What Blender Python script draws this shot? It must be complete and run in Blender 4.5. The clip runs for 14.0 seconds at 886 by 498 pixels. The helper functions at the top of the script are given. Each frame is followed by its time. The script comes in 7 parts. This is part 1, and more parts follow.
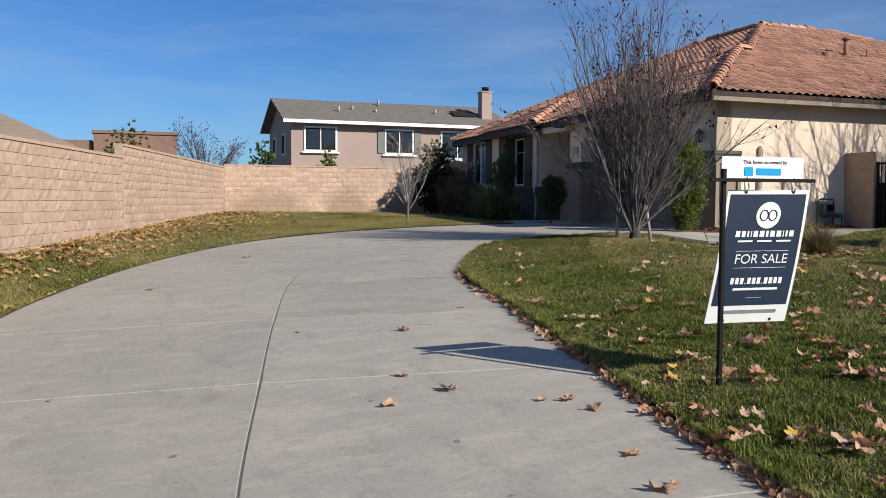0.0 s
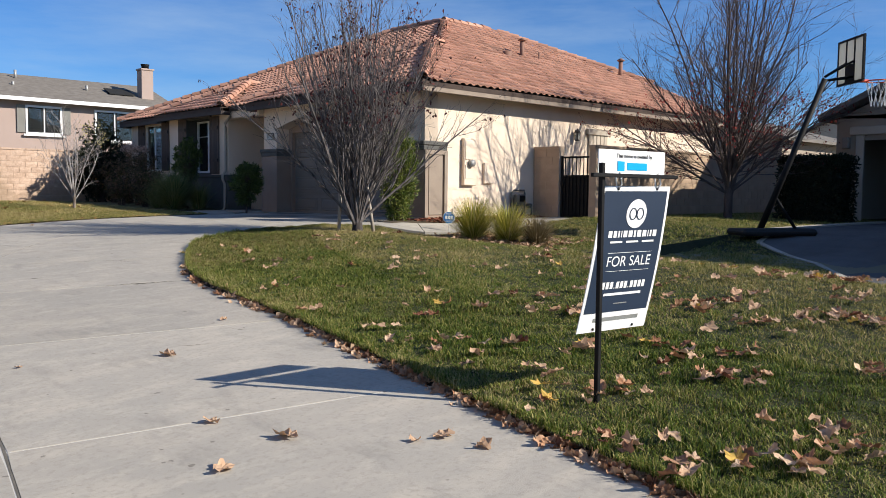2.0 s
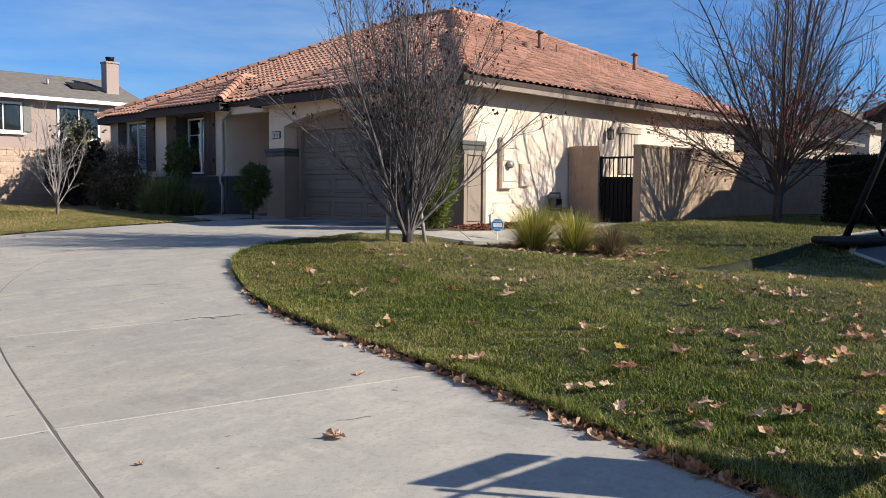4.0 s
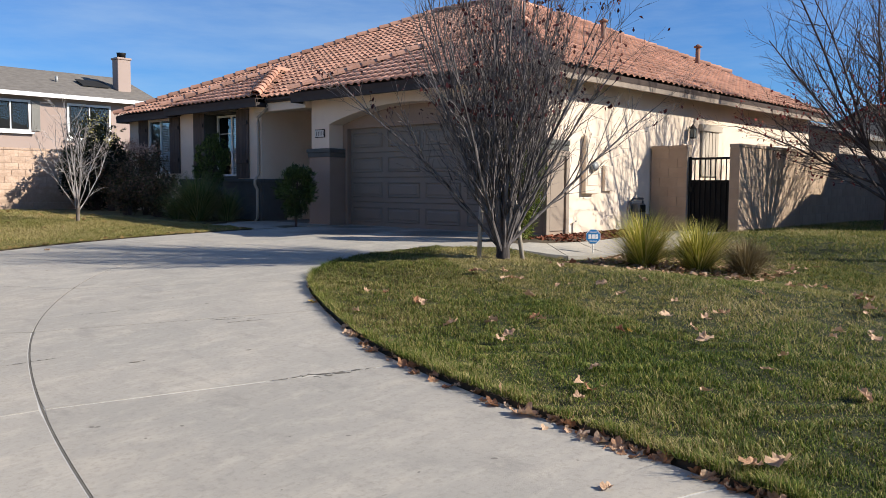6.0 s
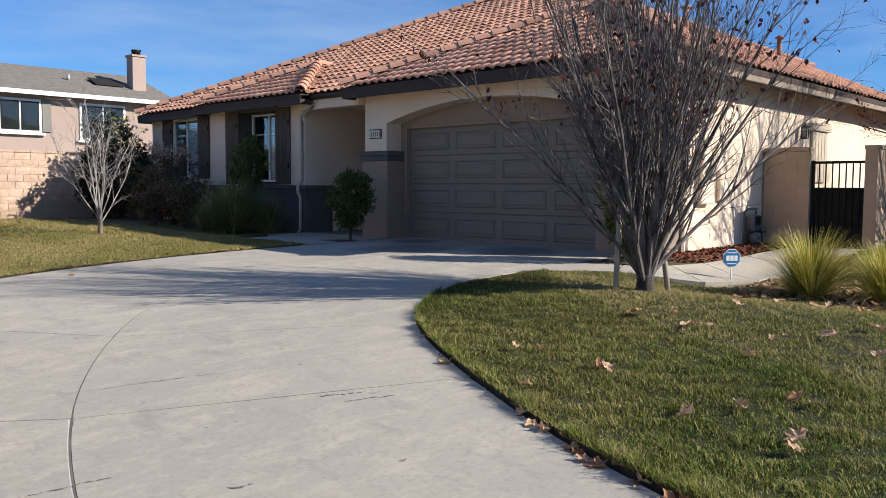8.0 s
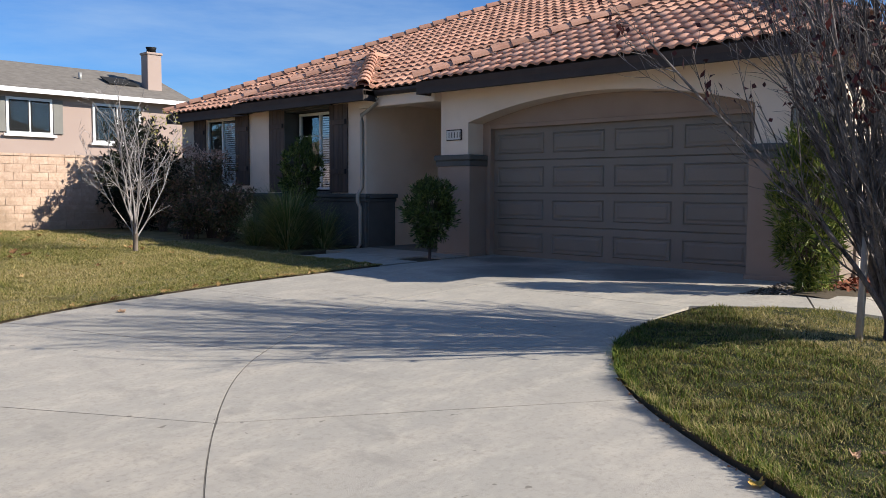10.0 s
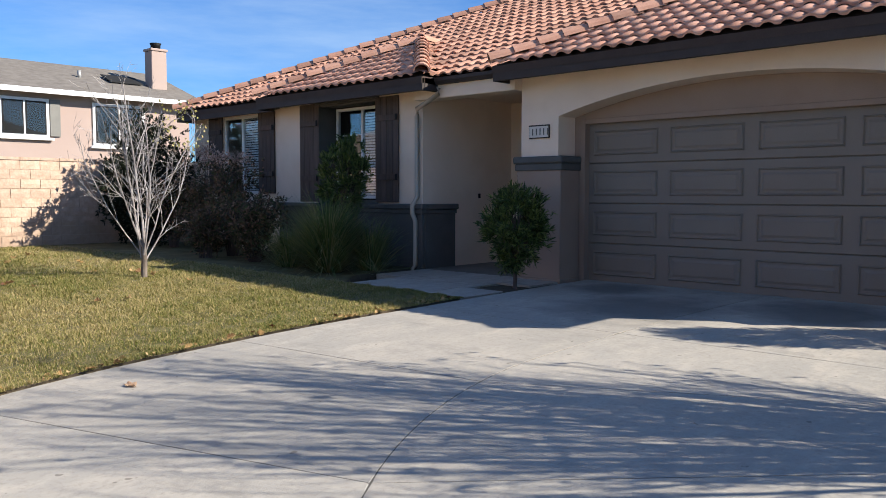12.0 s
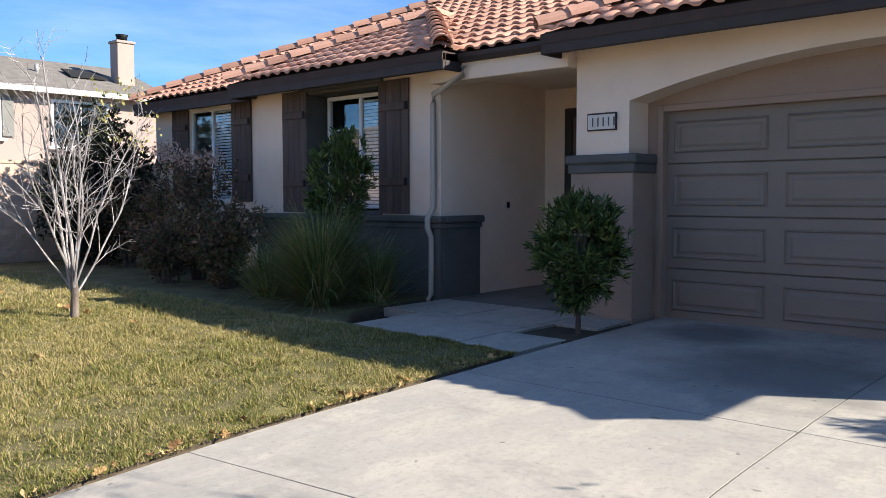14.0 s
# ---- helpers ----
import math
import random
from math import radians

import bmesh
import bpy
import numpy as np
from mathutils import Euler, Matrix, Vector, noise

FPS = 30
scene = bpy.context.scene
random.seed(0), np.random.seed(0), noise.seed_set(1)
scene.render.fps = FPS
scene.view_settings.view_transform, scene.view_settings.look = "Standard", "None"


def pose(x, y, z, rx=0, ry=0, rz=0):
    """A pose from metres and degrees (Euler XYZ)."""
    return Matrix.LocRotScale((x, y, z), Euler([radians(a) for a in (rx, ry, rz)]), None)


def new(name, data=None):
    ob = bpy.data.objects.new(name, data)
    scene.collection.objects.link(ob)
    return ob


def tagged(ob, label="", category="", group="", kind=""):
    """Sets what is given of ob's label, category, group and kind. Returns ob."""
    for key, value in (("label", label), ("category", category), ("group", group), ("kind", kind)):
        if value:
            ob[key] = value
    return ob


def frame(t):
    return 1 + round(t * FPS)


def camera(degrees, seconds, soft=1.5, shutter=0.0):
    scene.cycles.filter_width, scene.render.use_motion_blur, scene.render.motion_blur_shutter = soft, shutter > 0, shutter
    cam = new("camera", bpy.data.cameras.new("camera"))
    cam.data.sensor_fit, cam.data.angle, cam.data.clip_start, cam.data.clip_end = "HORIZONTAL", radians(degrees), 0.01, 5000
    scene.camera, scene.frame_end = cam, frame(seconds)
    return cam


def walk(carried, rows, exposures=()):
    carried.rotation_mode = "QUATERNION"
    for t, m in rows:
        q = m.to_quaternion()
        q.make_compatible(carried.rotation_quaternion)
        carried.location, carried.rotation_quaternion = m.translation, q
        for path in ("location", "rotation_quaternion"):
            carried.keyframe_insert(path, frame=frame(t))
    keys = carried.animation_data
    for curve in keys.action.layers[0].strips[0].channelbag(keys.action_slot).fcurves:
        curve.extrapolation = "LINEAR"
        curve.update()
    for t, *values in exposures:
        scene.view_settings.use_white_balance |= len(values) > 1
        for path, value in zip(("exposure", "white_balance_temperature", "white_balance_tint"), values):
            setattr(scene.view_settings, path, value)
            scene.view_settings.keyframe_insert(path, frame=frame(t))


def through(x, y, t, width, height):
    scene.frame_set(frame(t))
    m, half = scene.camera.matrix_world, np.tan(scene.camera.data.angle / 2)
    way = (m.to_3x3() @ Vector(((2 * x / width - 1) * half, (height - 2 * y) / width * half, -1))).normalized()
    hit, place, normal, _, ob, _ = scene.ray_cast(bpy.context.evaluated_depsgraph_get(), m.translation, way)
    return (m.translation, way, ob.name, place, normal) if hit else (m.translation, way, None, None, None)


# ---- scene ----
cam = camera(55.9, 14.0, soft=0.6)
METRES, EYE, TILT, LEAN, TURN = 18.42, 1.695, 0.0, 0.0, -20.0
ROWS = [
    (0.0, 0.0, 0.0, 0.0, 0.01, -3.22, -0.26),
    (0.5, -0.0072, 0.0123, -0.0004, -3.42, -3.37, -0.25),
    (1.0, -0.0186, 0.0306, 0.0015, -11.2, -3.56, -0.32),
    (1.5, -0.0355, 0.0473, 0.0031, -17.55, -3.82, -0.55),
    (2.0, -0.0548, 0.0729, 0.0024, -23.47, -3.91, -0.62),
    (2.5, -0.0699, 0.1008, 0.0034, -26.22, -4.16, -0.62),
    (3.0, -0.0869, 0.1326, 0.0057, -26.67, -4.19, -0.52),
    (5.5, -0.1251, 0.2956, 0.0151, -26.84, -4.11, -0.39),
    (6.0, -0.1261, 0.3336, 0.0155, -26.76, -4.15, -0.39),
    (6.5, -0.1284, 0.3712, 0.0178, -26.69, -4.17, -0.36),
    (7.0, -0.1279, 0.4083, 0.0194, -26.57, -4.17, -0.36),
    (7.5, -0.1298, 0.4458, 0.0216, -26.5, -4.17, -0.31),
    (8.0, -0.1342, 0.483, 0.0229, -26.41, -4.09, -0.32),
    (8.5, -0.1392, 0.5208, 0.0253, -26.33, -4.09, -0.32),
    (9.0, -0.1463, 0.559, 0.0279, -26.34, -4.06, -0.32),
    (11.5, -0.1468, 0.7577, 0.0323, -26.42, -3.76, -0.08),
    (12.0, -0.1409, 0.8021, 0.035, -26.32, -3.72, -0.05),
    (12.5, -0.1338, 0.8395, 0.0361, -26.23, -3.72, -0.01),
    (13.0, -0.1233, 0.8822, 0.0377, -26.16, -3.68, 0.01),
    (13.5, -0.1119, 0.9189, 0.0395, -26.61, -3.64, 0.07),
    (14.0, -0.0966, 0.9587, 0.0396, -27.66, -3.53, 0.08),
]
walk(cam, [(t, pose(0, 0, EYE, TILT, LEAN, TURN) @ pose(METRES * x, METRES * y, METRES * z, 90 + pitch, roll, yaw)) for t, x, y, z, yaw, pitch, roll in ROWS],
     [(0.0, 0.24), (1.0, 0.35), (2.5, 0.62), (6.0, 0.65), (9.0, 0.71), (11.5, 0.86), (12.5, 1.1), (14.0, 1.28)])

# ---- world, sun ----
SUN_AZ, SUN_EL = 30.2, 30.0          # degrees east of the -y axis, degrees above the horizon
sun_way = Vector((math.sin(radians(SUN_AZ)) * math.cos(radians(SUN_EL)), -math.cos(radians(SUN_AZ)) * math.cos(radians(SUN_EL)), math.sin(radians(SUN_EL))))
sun = new("sun", bpy.data.lights.new("sun", "SUN"))
sun.data.energy, sun.data.angle, sun.data.color = 5.0, radians(0.45), (1.0, 0.93, 0.825)
sun.rotation_euler = sun_way.to_track_quat("Z", "Y").to_euler()
sun.location = (0, 0, 30)
world = bpy.data.worlds.new("sky")
scene.world = world
world.use_nodes = True
wn, wl = world.node_tree.nodes, world.node_tree.links
sky = wn.new("ShaderNodeTexSky")
sky.sky_type, sky.sun_disc = "NISHITA", False
sky.sun_elevation, sky.sun_rotation = radians(SUN_EL), radians(180 - SUN_AZ)
sky.altitude, sky.air_density, sky.dust_density, sky.ozone_density = 500, 1.0, 0.25, 2.5
wc = wn.new("ShaderNodeTexCoord")
wm = wn.new("ShaderNodeMapping")
wm.inputs["Scale"].default_value = (1.6, 1.6, 9.0)
wm.inputs["Rotation"].default_value = (0.12, 0.1, 0.3)
wno = wn.new("ShaderNodeTexNoise")
wno.inputs["Scale"].default_value, wno.inputs["Detail"].default_value, wno.inputs["Roughness"].default_value = 1.7, 8, 0.6
wr = wn.new("ShaderNodeValToRGB")
wr.color_ramp.elements[0].position, wr.color_ramp.elements[1].position = 0.40, 0.76
wr.color_ramp.elements[1].color = (0.42, 0.42, 0.42, 1)
wx = wn.new("ShaderNodeMix")
wx.data_type = "RGBA"
wx.inputs[7].default_value = (5.6, 7.1, 8.8, 1)
wl.new(wc.outputs["Generated"], wm.inputs[0])
wl.new(wm.outputs[0], wno.inputs["Vector"])
wl.new(wno.outputs["Fac"], wr.inputs[0])
wl.new(wr.outputs[0], wx.inputs[0])
tint = wn.new("ShaderNodeMix")
tint.data_type, tint.blend_type = "RGBA", "MULTIPLY"
tint.inputs[0].default_value, tint.inputs[7].default_value = 1.0, (0.485, 0.86, 1.36, 1)
wl.new(sky.outputs[0], tint.inputs[6])
wl.new(tint.outputs[2], wx.inputs[6])
wl.new(wx.outputs[2], wn["Background"].inputs[0])
wn["Background"].inputs[1].default_value = 0.063


# ---- materials ----


def material(name, a, b, scale=4.0, rough=0.85, bump=0.3, fine=60.0, metal=0.0, spec=0.3, stain=None, stain_scale=0.6, stain_low=0.5, vary=0.0, island=False, stretch=None):
    """Two colours mixed by coarse and fine noise, a stain colour at a larger scale, and relief."""
    m = bpy.data.materials.new(name)
    m.use_nodes = True
    n, l = m.node_tree.nodes, m.node_tree.links
    bs = n["Principled BSDF"]
    tc = n.new("ShaderNodeTexCoord")
    mp = n.new("ShaderNodeMapping")
    if stretch:
        mp.inputs["Scale"].default_value = stretch
    coords = n.new("ShaderNodeNewGeometry").outputs["Position"] if vary and not island else tc.outputs["Object"]
    l.new(coords, mp.inputs[0])
    n1 = n.new("ShaderNodeTexNoise")
    n1.inputs["Scale"].default_value, n1.inputs["Detail"].default_value = scale, 6
    n2 = n.new("ShaderNodeTexNoise")
    n2.inputs["Scale"].default_value, n2.inputs["Detail"].default_value = fine, 4
    l.new(mp.outputs[0], n1.inputs["Vector"])
    l.new(mp.outputs[0], n2.inputs["Vector"])
    add = n.new("ShaderNodeMath")
    add.operation = "MULTIPLY_ADD"
    add.inputs[1].default_value = 0.45
    l.new(n2.outputs["Fac"], add.inputs[0])
    l.new(n1.outputs["Fac"], add.inputs[2])
    rmp = n.new("ShaderNodeMapRange")
    rmp.inputs[1].default_value, rmp.inputs[2].default_value = 0.5, 0.95
    l.new(add.outputs[0], rmp.inputs[0])
    mx = n.new("ShaderNodeMix")
    mx.data_type = "RGBA"
    mx.inputs[6].default_value, mx.inputs[7].default_value = (*a, 1), (*b, 1)
    l.new(rmp.outputs[0], mx.inputs[0])
    col = mx.outputs[2]
    if stain:
        n3 = n.new("ShaderNodeTexNoise")
        n3.inputs["Scale"].default_value, n3.inputs["Detail"].default_value, n3.inputs["Roughness"].default_value = stain_scale, 7, 0.62
        l.new(coords, n3.inputs["Vector"])
        r3 = n.new("ShaderNodeMapRange")
        r3.inputs[1].default_value, r3.inputs[2].default_value = stain_low, stain_low + 0.22
        l.new(n3.outputs["Fac"], r3.inputs[0])
        m3 = n.new("ShaderNodeMix")
        m3.data_type = "RGBA"
        m3.inputs[7].default_value = (*stain, 1)
        l.new(r3.outputs[0], m3.inputs[0])
        l.new(col, m3.inputs[6])
        col = m3.outputs[2]
    if vary:
        if island:
            src = n.new("ShaderNodeNewGeometry").outputs["Random Per Island"]
        else:
            src = n.new("ShaderNodeObjectInfo").outputs["Random"]
        hs = n.new("ShaderNodeHueSaturation")
        v = n.new("ShaderNodeMapRange")
        v.inputs[3].default_value, v.inputs[4].default_value = 1 - vary, 1 + vary
        l.new(src, v.inputs[0])
        l.new(v.outputs[0], hs.inputs["Value"])
        l.new(col, hs.inputs["Color"])
        col = hs.outputs[0]
    l.new(col, bs.inputs["Base Color"])
    bs.inputs["Roughness"].default_value, bs.inputs["Metallic"].default_value = rough, metal
    bs.inputs["Specular IOR Level"].default_value = spec
    if bump:
        bp = n.new("ShaderNodeBump")
        bp.inputs["Strength"].default_value, bp.inputs["Distance"].default_value = bump, 0.01
        l.new(add.outputs[0], bp.inputs["Height"])
        l.new(bp.outputs[0], bs.inputs["Normal"])
    return m


def concrete_mat():
    """Broom-finished grey concrete: broad patches, smeared dusty drifts, grit and a few dark spots."""
    m = bpy.data.materials.new("concrete")
    m.use_nodes = True
    n, l = m.node_tree.nodes, m.node_tree.links
    bs = n["Principled BSDF"]
    pos = n.new("ShaderNodeNewGeometry").outputs["Position"]

    def nz(scale, detail, rough, lo, hi, stretch=None, turn=0.0):
        src = pos
        if stretch:
            mp = n.new("ShaderNodeMapping")
            mp.inputs["Scale"].default_value, mp.inputs["Rotation"].default_value = stretch, (0, 0, turn)
            l.new(pos, mp.inputs[0])
            src = mp.outputs[0]
        t = n.new("ShaderNodeTexNoise")
        t.inputs["Scale"].default_value, t.inputs["Detail"].default_value, t.inputs["Roughness"].default_value = scale, detail, rough
        l.new(src, t.inputs["Vector"])
        q = n.new("ShaderNodeMapRange")
        q.inputs[1].default_value, q.inputs[2].default_value = lo, hi
        l.new(t.outputs["Fac"], q.inputs[0])
        return q.outputs[0]

    def mix(fac, col, to, amount=1.0):
        x = n.new("ShaderNodeMix")
        x.data_type = "RGBA"
        k = n.new("ShaderNodeMath")
        k.operation = "MULTIPLY"
        k.inputs[1].default_value = amount
        l.new(fac, k.inputs[0])
        l.new(k.outputs[0], x.inputs[0])
        if isinstance(col, tuple):
            x.inputs[6].default_value = (*col, 1)
        else:
            l.new(col, x.inputs[6])
        x.inputs[7].default_value = (*to, 1)
        return x.outputs[2]
    grit = nz(150, 3, 0.7, 0.3, 0.7)
    col = mix(nz(0.55, 5, 0.6, 0.38, 0.62), (0.331, 0.310, 0.270), (0.380, 0.347, 0.296))
    col = mix(nz(1.1, 8, 0.68, 0.5, 0.68, (1.0, 2.6, 1.0), 0.5), col, (0.476, 0.425, 0.350), 0.8)
    col = mix(nz(3.4, 8, 0.72, 0.50, 0.66, (1.0, 1.7, 1.0), 0.9), col, (0.494, 0.448, 0.372), 0.5)
    col = mix(nz(1.7, 8, 0.7, 0.54, 0.72, (2.2, 0.9, 1.0), 0.2), col, (0.220, 0.206, 0.182), 0.7)
    col = mix(nz(26, 5, 0.7, 0.5, 0.75), col, (0.229, 0.210, 0.177), 0.7)
    col = mix(grit, col, (0.430, 0.394, 0.337), 0.3)
    col = mix(nz(9, 2, 0.5, 0.735, 0.76), col, (0.137, 0.121, 0.099), 0.7)
    hs = n.new("ShaderNodeHueSaturation")
    v = n.new("ShaderNodeMapRange")
    v.inputs[3].default_value, v.inputs[4].default_value = 0.95, 1.05
    l.new(n.new("ShaderNodeObjectInfo").outputs["Random"], v.inputs[0])
    l.new(v.outputs[0], hs.inputs["Value"])
    l.new(col, hs.inputs["Color"])
    l.new(hs.outputs[0], bs.inputs["Base Color"])
    bs.inputs["Roughness"].default_value, bs.inputs["Specular IOR Level"].default_value = 0.88, 0.3
    bp = n.new("ShaderNodeBump")
    bp.inputs["Strength"].default_value, bp.inputs["Distance"].default_value = 0.22, 0.004
    l.new(grit, bp.inputs["Height"])
    l.new(bp.outputs[0], bs.inputs["Normal"])
    return m


def stain_shade_marks(m, spots, tone=(0.26, 0.19, 0.125), most=0.62):
    """Marks that sprinklers or cars have left, some deepening shade too: (x, y, z, half width, half height)."""
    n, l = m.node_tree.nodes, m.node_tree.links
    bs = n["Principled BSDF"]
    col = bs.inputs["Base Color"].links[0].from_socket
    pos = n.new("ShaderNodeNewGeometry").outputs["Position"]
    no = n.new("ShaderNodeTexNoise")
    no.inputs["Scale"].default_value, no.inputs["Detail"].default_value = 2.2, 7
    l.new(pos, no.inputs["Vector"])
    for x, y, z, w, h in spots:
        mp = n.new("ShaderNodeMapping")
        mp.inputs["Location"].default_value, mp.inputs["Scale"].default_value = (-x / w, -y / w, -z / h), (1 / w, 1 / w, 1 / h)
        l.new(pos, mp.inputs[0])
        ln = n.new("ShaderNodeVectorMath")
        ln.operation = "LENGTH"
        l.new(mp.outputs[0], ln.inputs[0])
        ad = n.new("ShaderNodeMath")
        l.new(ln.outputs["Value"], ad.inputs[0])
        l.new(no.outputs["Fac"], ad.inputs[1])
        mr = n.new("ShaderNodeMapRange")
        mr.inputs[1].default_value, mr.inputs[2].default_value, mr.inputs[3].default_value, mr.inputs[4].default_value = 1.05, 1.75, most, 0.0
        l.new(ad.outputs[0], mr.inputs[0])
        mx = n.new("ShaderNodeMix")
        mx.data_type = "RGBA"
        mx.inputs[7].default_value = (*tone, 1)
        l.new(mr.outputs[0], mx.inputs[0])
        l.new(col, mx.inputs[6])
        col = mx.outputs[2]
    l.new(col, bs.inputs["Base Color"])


def leafy(name, cols, rough=0.6, through=0.25):
    """Leaves and blades: colours picked leaf by leaf, some light let through."""
    m = bpy.data.materials.new(name)
    m.use_nodes = True
    n, l = m.node_tree.nodes, m.node_tree.links
    bs = n["Principled BSDF"]
    geo = n.new("ShaderNodeNewGeometry")
    tc = n.new("ShaderNodeTexCoord")
    no = n.new("ShaderNodeTexNoise")
    no.inputs["Scale"].default_value, no.inputs["Detail"].default_value = 0.55, 5
    l.new(tc.outputs["Object"], no.inputs["Vector"])
    mr = n.new("ShaderNodeMapRange")
    mr.inputs[1].default_value, mr.inputs[2].default_value, mr.inputs[3].default_value, mr.inputs[4].default_value = 0.3, 0.7, -0.28, 0.28
    l.new(no.outputs["Fac"], mr.inputs[0])
    ad = n.new("ShaderNodeMath")
    l.new(geo.outputs["Random Per Island"], ad.inputs[0])
    l.new(mr.outputs[0], ad.inputs[1])
    rp = n.new("ShaderNodeValToRGB")
    el = rp.color_ramp.elements
    for i, c in enumerate(cols):
        p = i / (len(cols) - 1)
        e = el[i] if i < 2 else el.new(p)
        e.position, e.color = p, (*c, 1)
    for i, c in enumerate(cols):
        el[i].position, el[i].color = i / (len(cols) - 1), (*c, 1)
    l.new(ad.outputs[0], rp.inputs[0])
    l.new(rp.outputs[0], bs.inputs["Base Color"])
    bs.inputs["Roughness"].default_value, bs.inputs["Specular IOR Level"].default_value = rough, 0.25
    tr = n.new("ShaderNodeBsdfTranslucent")
    l.new(rp.outputs[0], tr.inputs[0])
    ms = n.new("ShaderNodeMixShader")
    ms.inputs[0].default_value = through
    l.new(bs.outputs[0], ms.inputs[1])
    l.new(tr.outputs[0], ms.inputs[2])
    l.new(ms.outputs[0], n["Material Output"].inputs[0])
    return m


def glassy(name, tint=(0.02, 0.025, 0.03)):
    m = bpy.data.materials.new(name)
    m.use_nodes = True
    n, l = m.node_tree.nodes, m.node_tree.links
    gl = n.new("ShaderNodeBsdfGlossy")
    gl.inputs["Roughness"].default_value = 0.02
    tp = n.new("ShaderNodeBsdfTransparent")
    tp.inputs[0].default_value = (0.88, 0.91, 0.92, 1)
    lw = n.new("ShaderNodeLayerWeight")
    lw.inputs["Blend"].default_value = 0.5
    pw = n.new("ShaderNodeMath")
    pw.operation = "POWER"
    pw.inputs[1].default_value = 3.0
    l.new(lw.outputs["Facing"], pw.inputs[0])
    fr = n.new("ShaderNodeMapRange")
    fr.inputs[3].default_value, fr.inputs[4].default_value = 0.07, 0.9
    l.new(pw.outputs[0], fr.inputs[0])
    ms = n.new("ShaderNodeMixShader")
    l.new(fr.outputs[0], ms.inputs[0])
    l.new(tp.outputs[0], ms.inputs[1])
    l.new(gl.outputs[0], ms.inputs[2])
    l.new(ms.outputs[0], n["Material Output"].inputs[0])
    return m


M = {}
M["concrete"] = concrete_mat()
# oil stains on the garage apron, which also paint its shade darker
stain_shade_marks(M["concrete"], [(10.75, 19.5, 1.1, 0.95, 1.0), (11.95, 20.6, 1.12, 0.55, 1.0), (11.6, 17.9, 1.1, 0.8, 1.0)], (0.13, 0.125, 0.115), 0.75)
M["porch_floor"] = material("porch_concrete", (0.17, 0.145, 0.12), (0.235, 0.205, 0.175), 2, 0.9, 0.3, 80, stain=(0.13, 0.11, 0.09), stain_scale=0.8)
M["joint"] = material("joint_dirt", (0.10, 0.09, 0.075), (0.16, 0.145, 0.12), 8, 0.95, 0.4)
M["filler"] = material("joint_filler", (0.49, 0.47, 0.425), (0.55, 0.53, 0.48), 8, 0.9, 0.2)
M["soil"] = material("soil", (0.055, 0.042, 0.028), (0.11, 0.085, 0.055), 5, 0.95, 0.8)
# sheet under the blades, darkened to stand for shade between them
M["turf_shade"] = material("turf_shade", (0.012, 0.017, 0.005), (0.036, 0.040, 0.013), 3, 0.95, 0.8, 40, stain=(0.07, 0.062, 0.026), stain_scale=0.5, stain_low=0.55)
M["turf_dry"] = material("turf_dry", (0.08, 0.074, 0.028), (0.18, 0.15, 0.07), 3, 0.95, 0.8, 40)
M["far"] = material("far_ground", (0.12, 0.11, 0.07), (0.2, 0.18, 0.12), 0.2, 0.95, 0.2)
M["asphalt"] = material("asphalt", (0.045, 0.045, 0.045), (0.07, 0.07, 0.068), 3, 0.9, 0.5, 120)
M["stucco"] = material("stucco_cream", (0.72, 0.585, 0.455), (0.78, 0.65, 0.52), 1.2, 0.92, 0.5, 90, stain=(0.67, 0.545, 0.42), stain_scale=0.9, stain_low=0.5)
M["surround"] = material("stucco_brown", (0.275, 0.202, 0.155), (0.32, 0.24, 0.186), 2, 0.92, 0.5, 90)
M["trim"] = material("trim_grey", (0.085, 0.085, 0.078), (0.11, 0.108, 0.10), 3, 0.85, 0.3, 70)
M["taupe"] = material("trim_taupe", (0.24, 0.19, 0.15), (0.29, 0.235, 0.185), 3, 0.8, 0.25, 60)
M["fascia"] = material("fascia_brown", (0.034, 0.026, 0.023), (0.05, 0.038, 0.033), 3, 0.65, 0.25, 40)
M["shutter"] = material("shutter_wood", (0.066, 0.049, 0.042), (0.112, 0.080, 0.062), 3, 0.7, 0.4, 30, stretch=(6, 6, 0.6), vary=0.14)
M["garage"] = material("garage_paint", (0.190, 0.160, 0.128), (0.216, 0.184, 0.148), 1.5, 0.55, 0.12, 70, spec=0.35)
M["tile"] = material("roof_tile", (0.50, 0.235, 0.155), (0.66, 0.375, 0.265), 2.2, 0.85, 0.4, 50, vary=0.22)
# weathering, with the side slope's tree shade also put into the darker colour
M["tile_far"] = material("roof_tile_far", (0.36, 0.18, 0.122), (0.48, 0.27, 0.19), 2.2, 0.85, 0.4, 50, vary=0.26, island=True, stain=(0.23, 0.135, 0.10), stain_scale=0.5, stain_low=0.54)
M["cap"] = material("roof_cap", (0.38, 0.19, 0.13), (0.51, 0.29, 0.205), 2.2, 0.85, 0.4, 50, vary=0.22)
M["vent"] = material("vent_brown", (0.20, 0.105, 0.075), (0.27, 0.15, 0.105), 3, 0.7, 0.2)
M["under"] = material("roof_felt", (0.05, 0.035, 0.03), (0.07, 0.05, 0.04), 4, 0.9, 0.2)
M["block"] = material("wall_block", (0.42, 0.292, 0.212), (0.55, 0.405, 0.310), 9, 0.95, 1.0, 26, vary=0.08, stain=(0.40, 0.29, 0.21), stain_scale=0.5, stain_low=0.56)
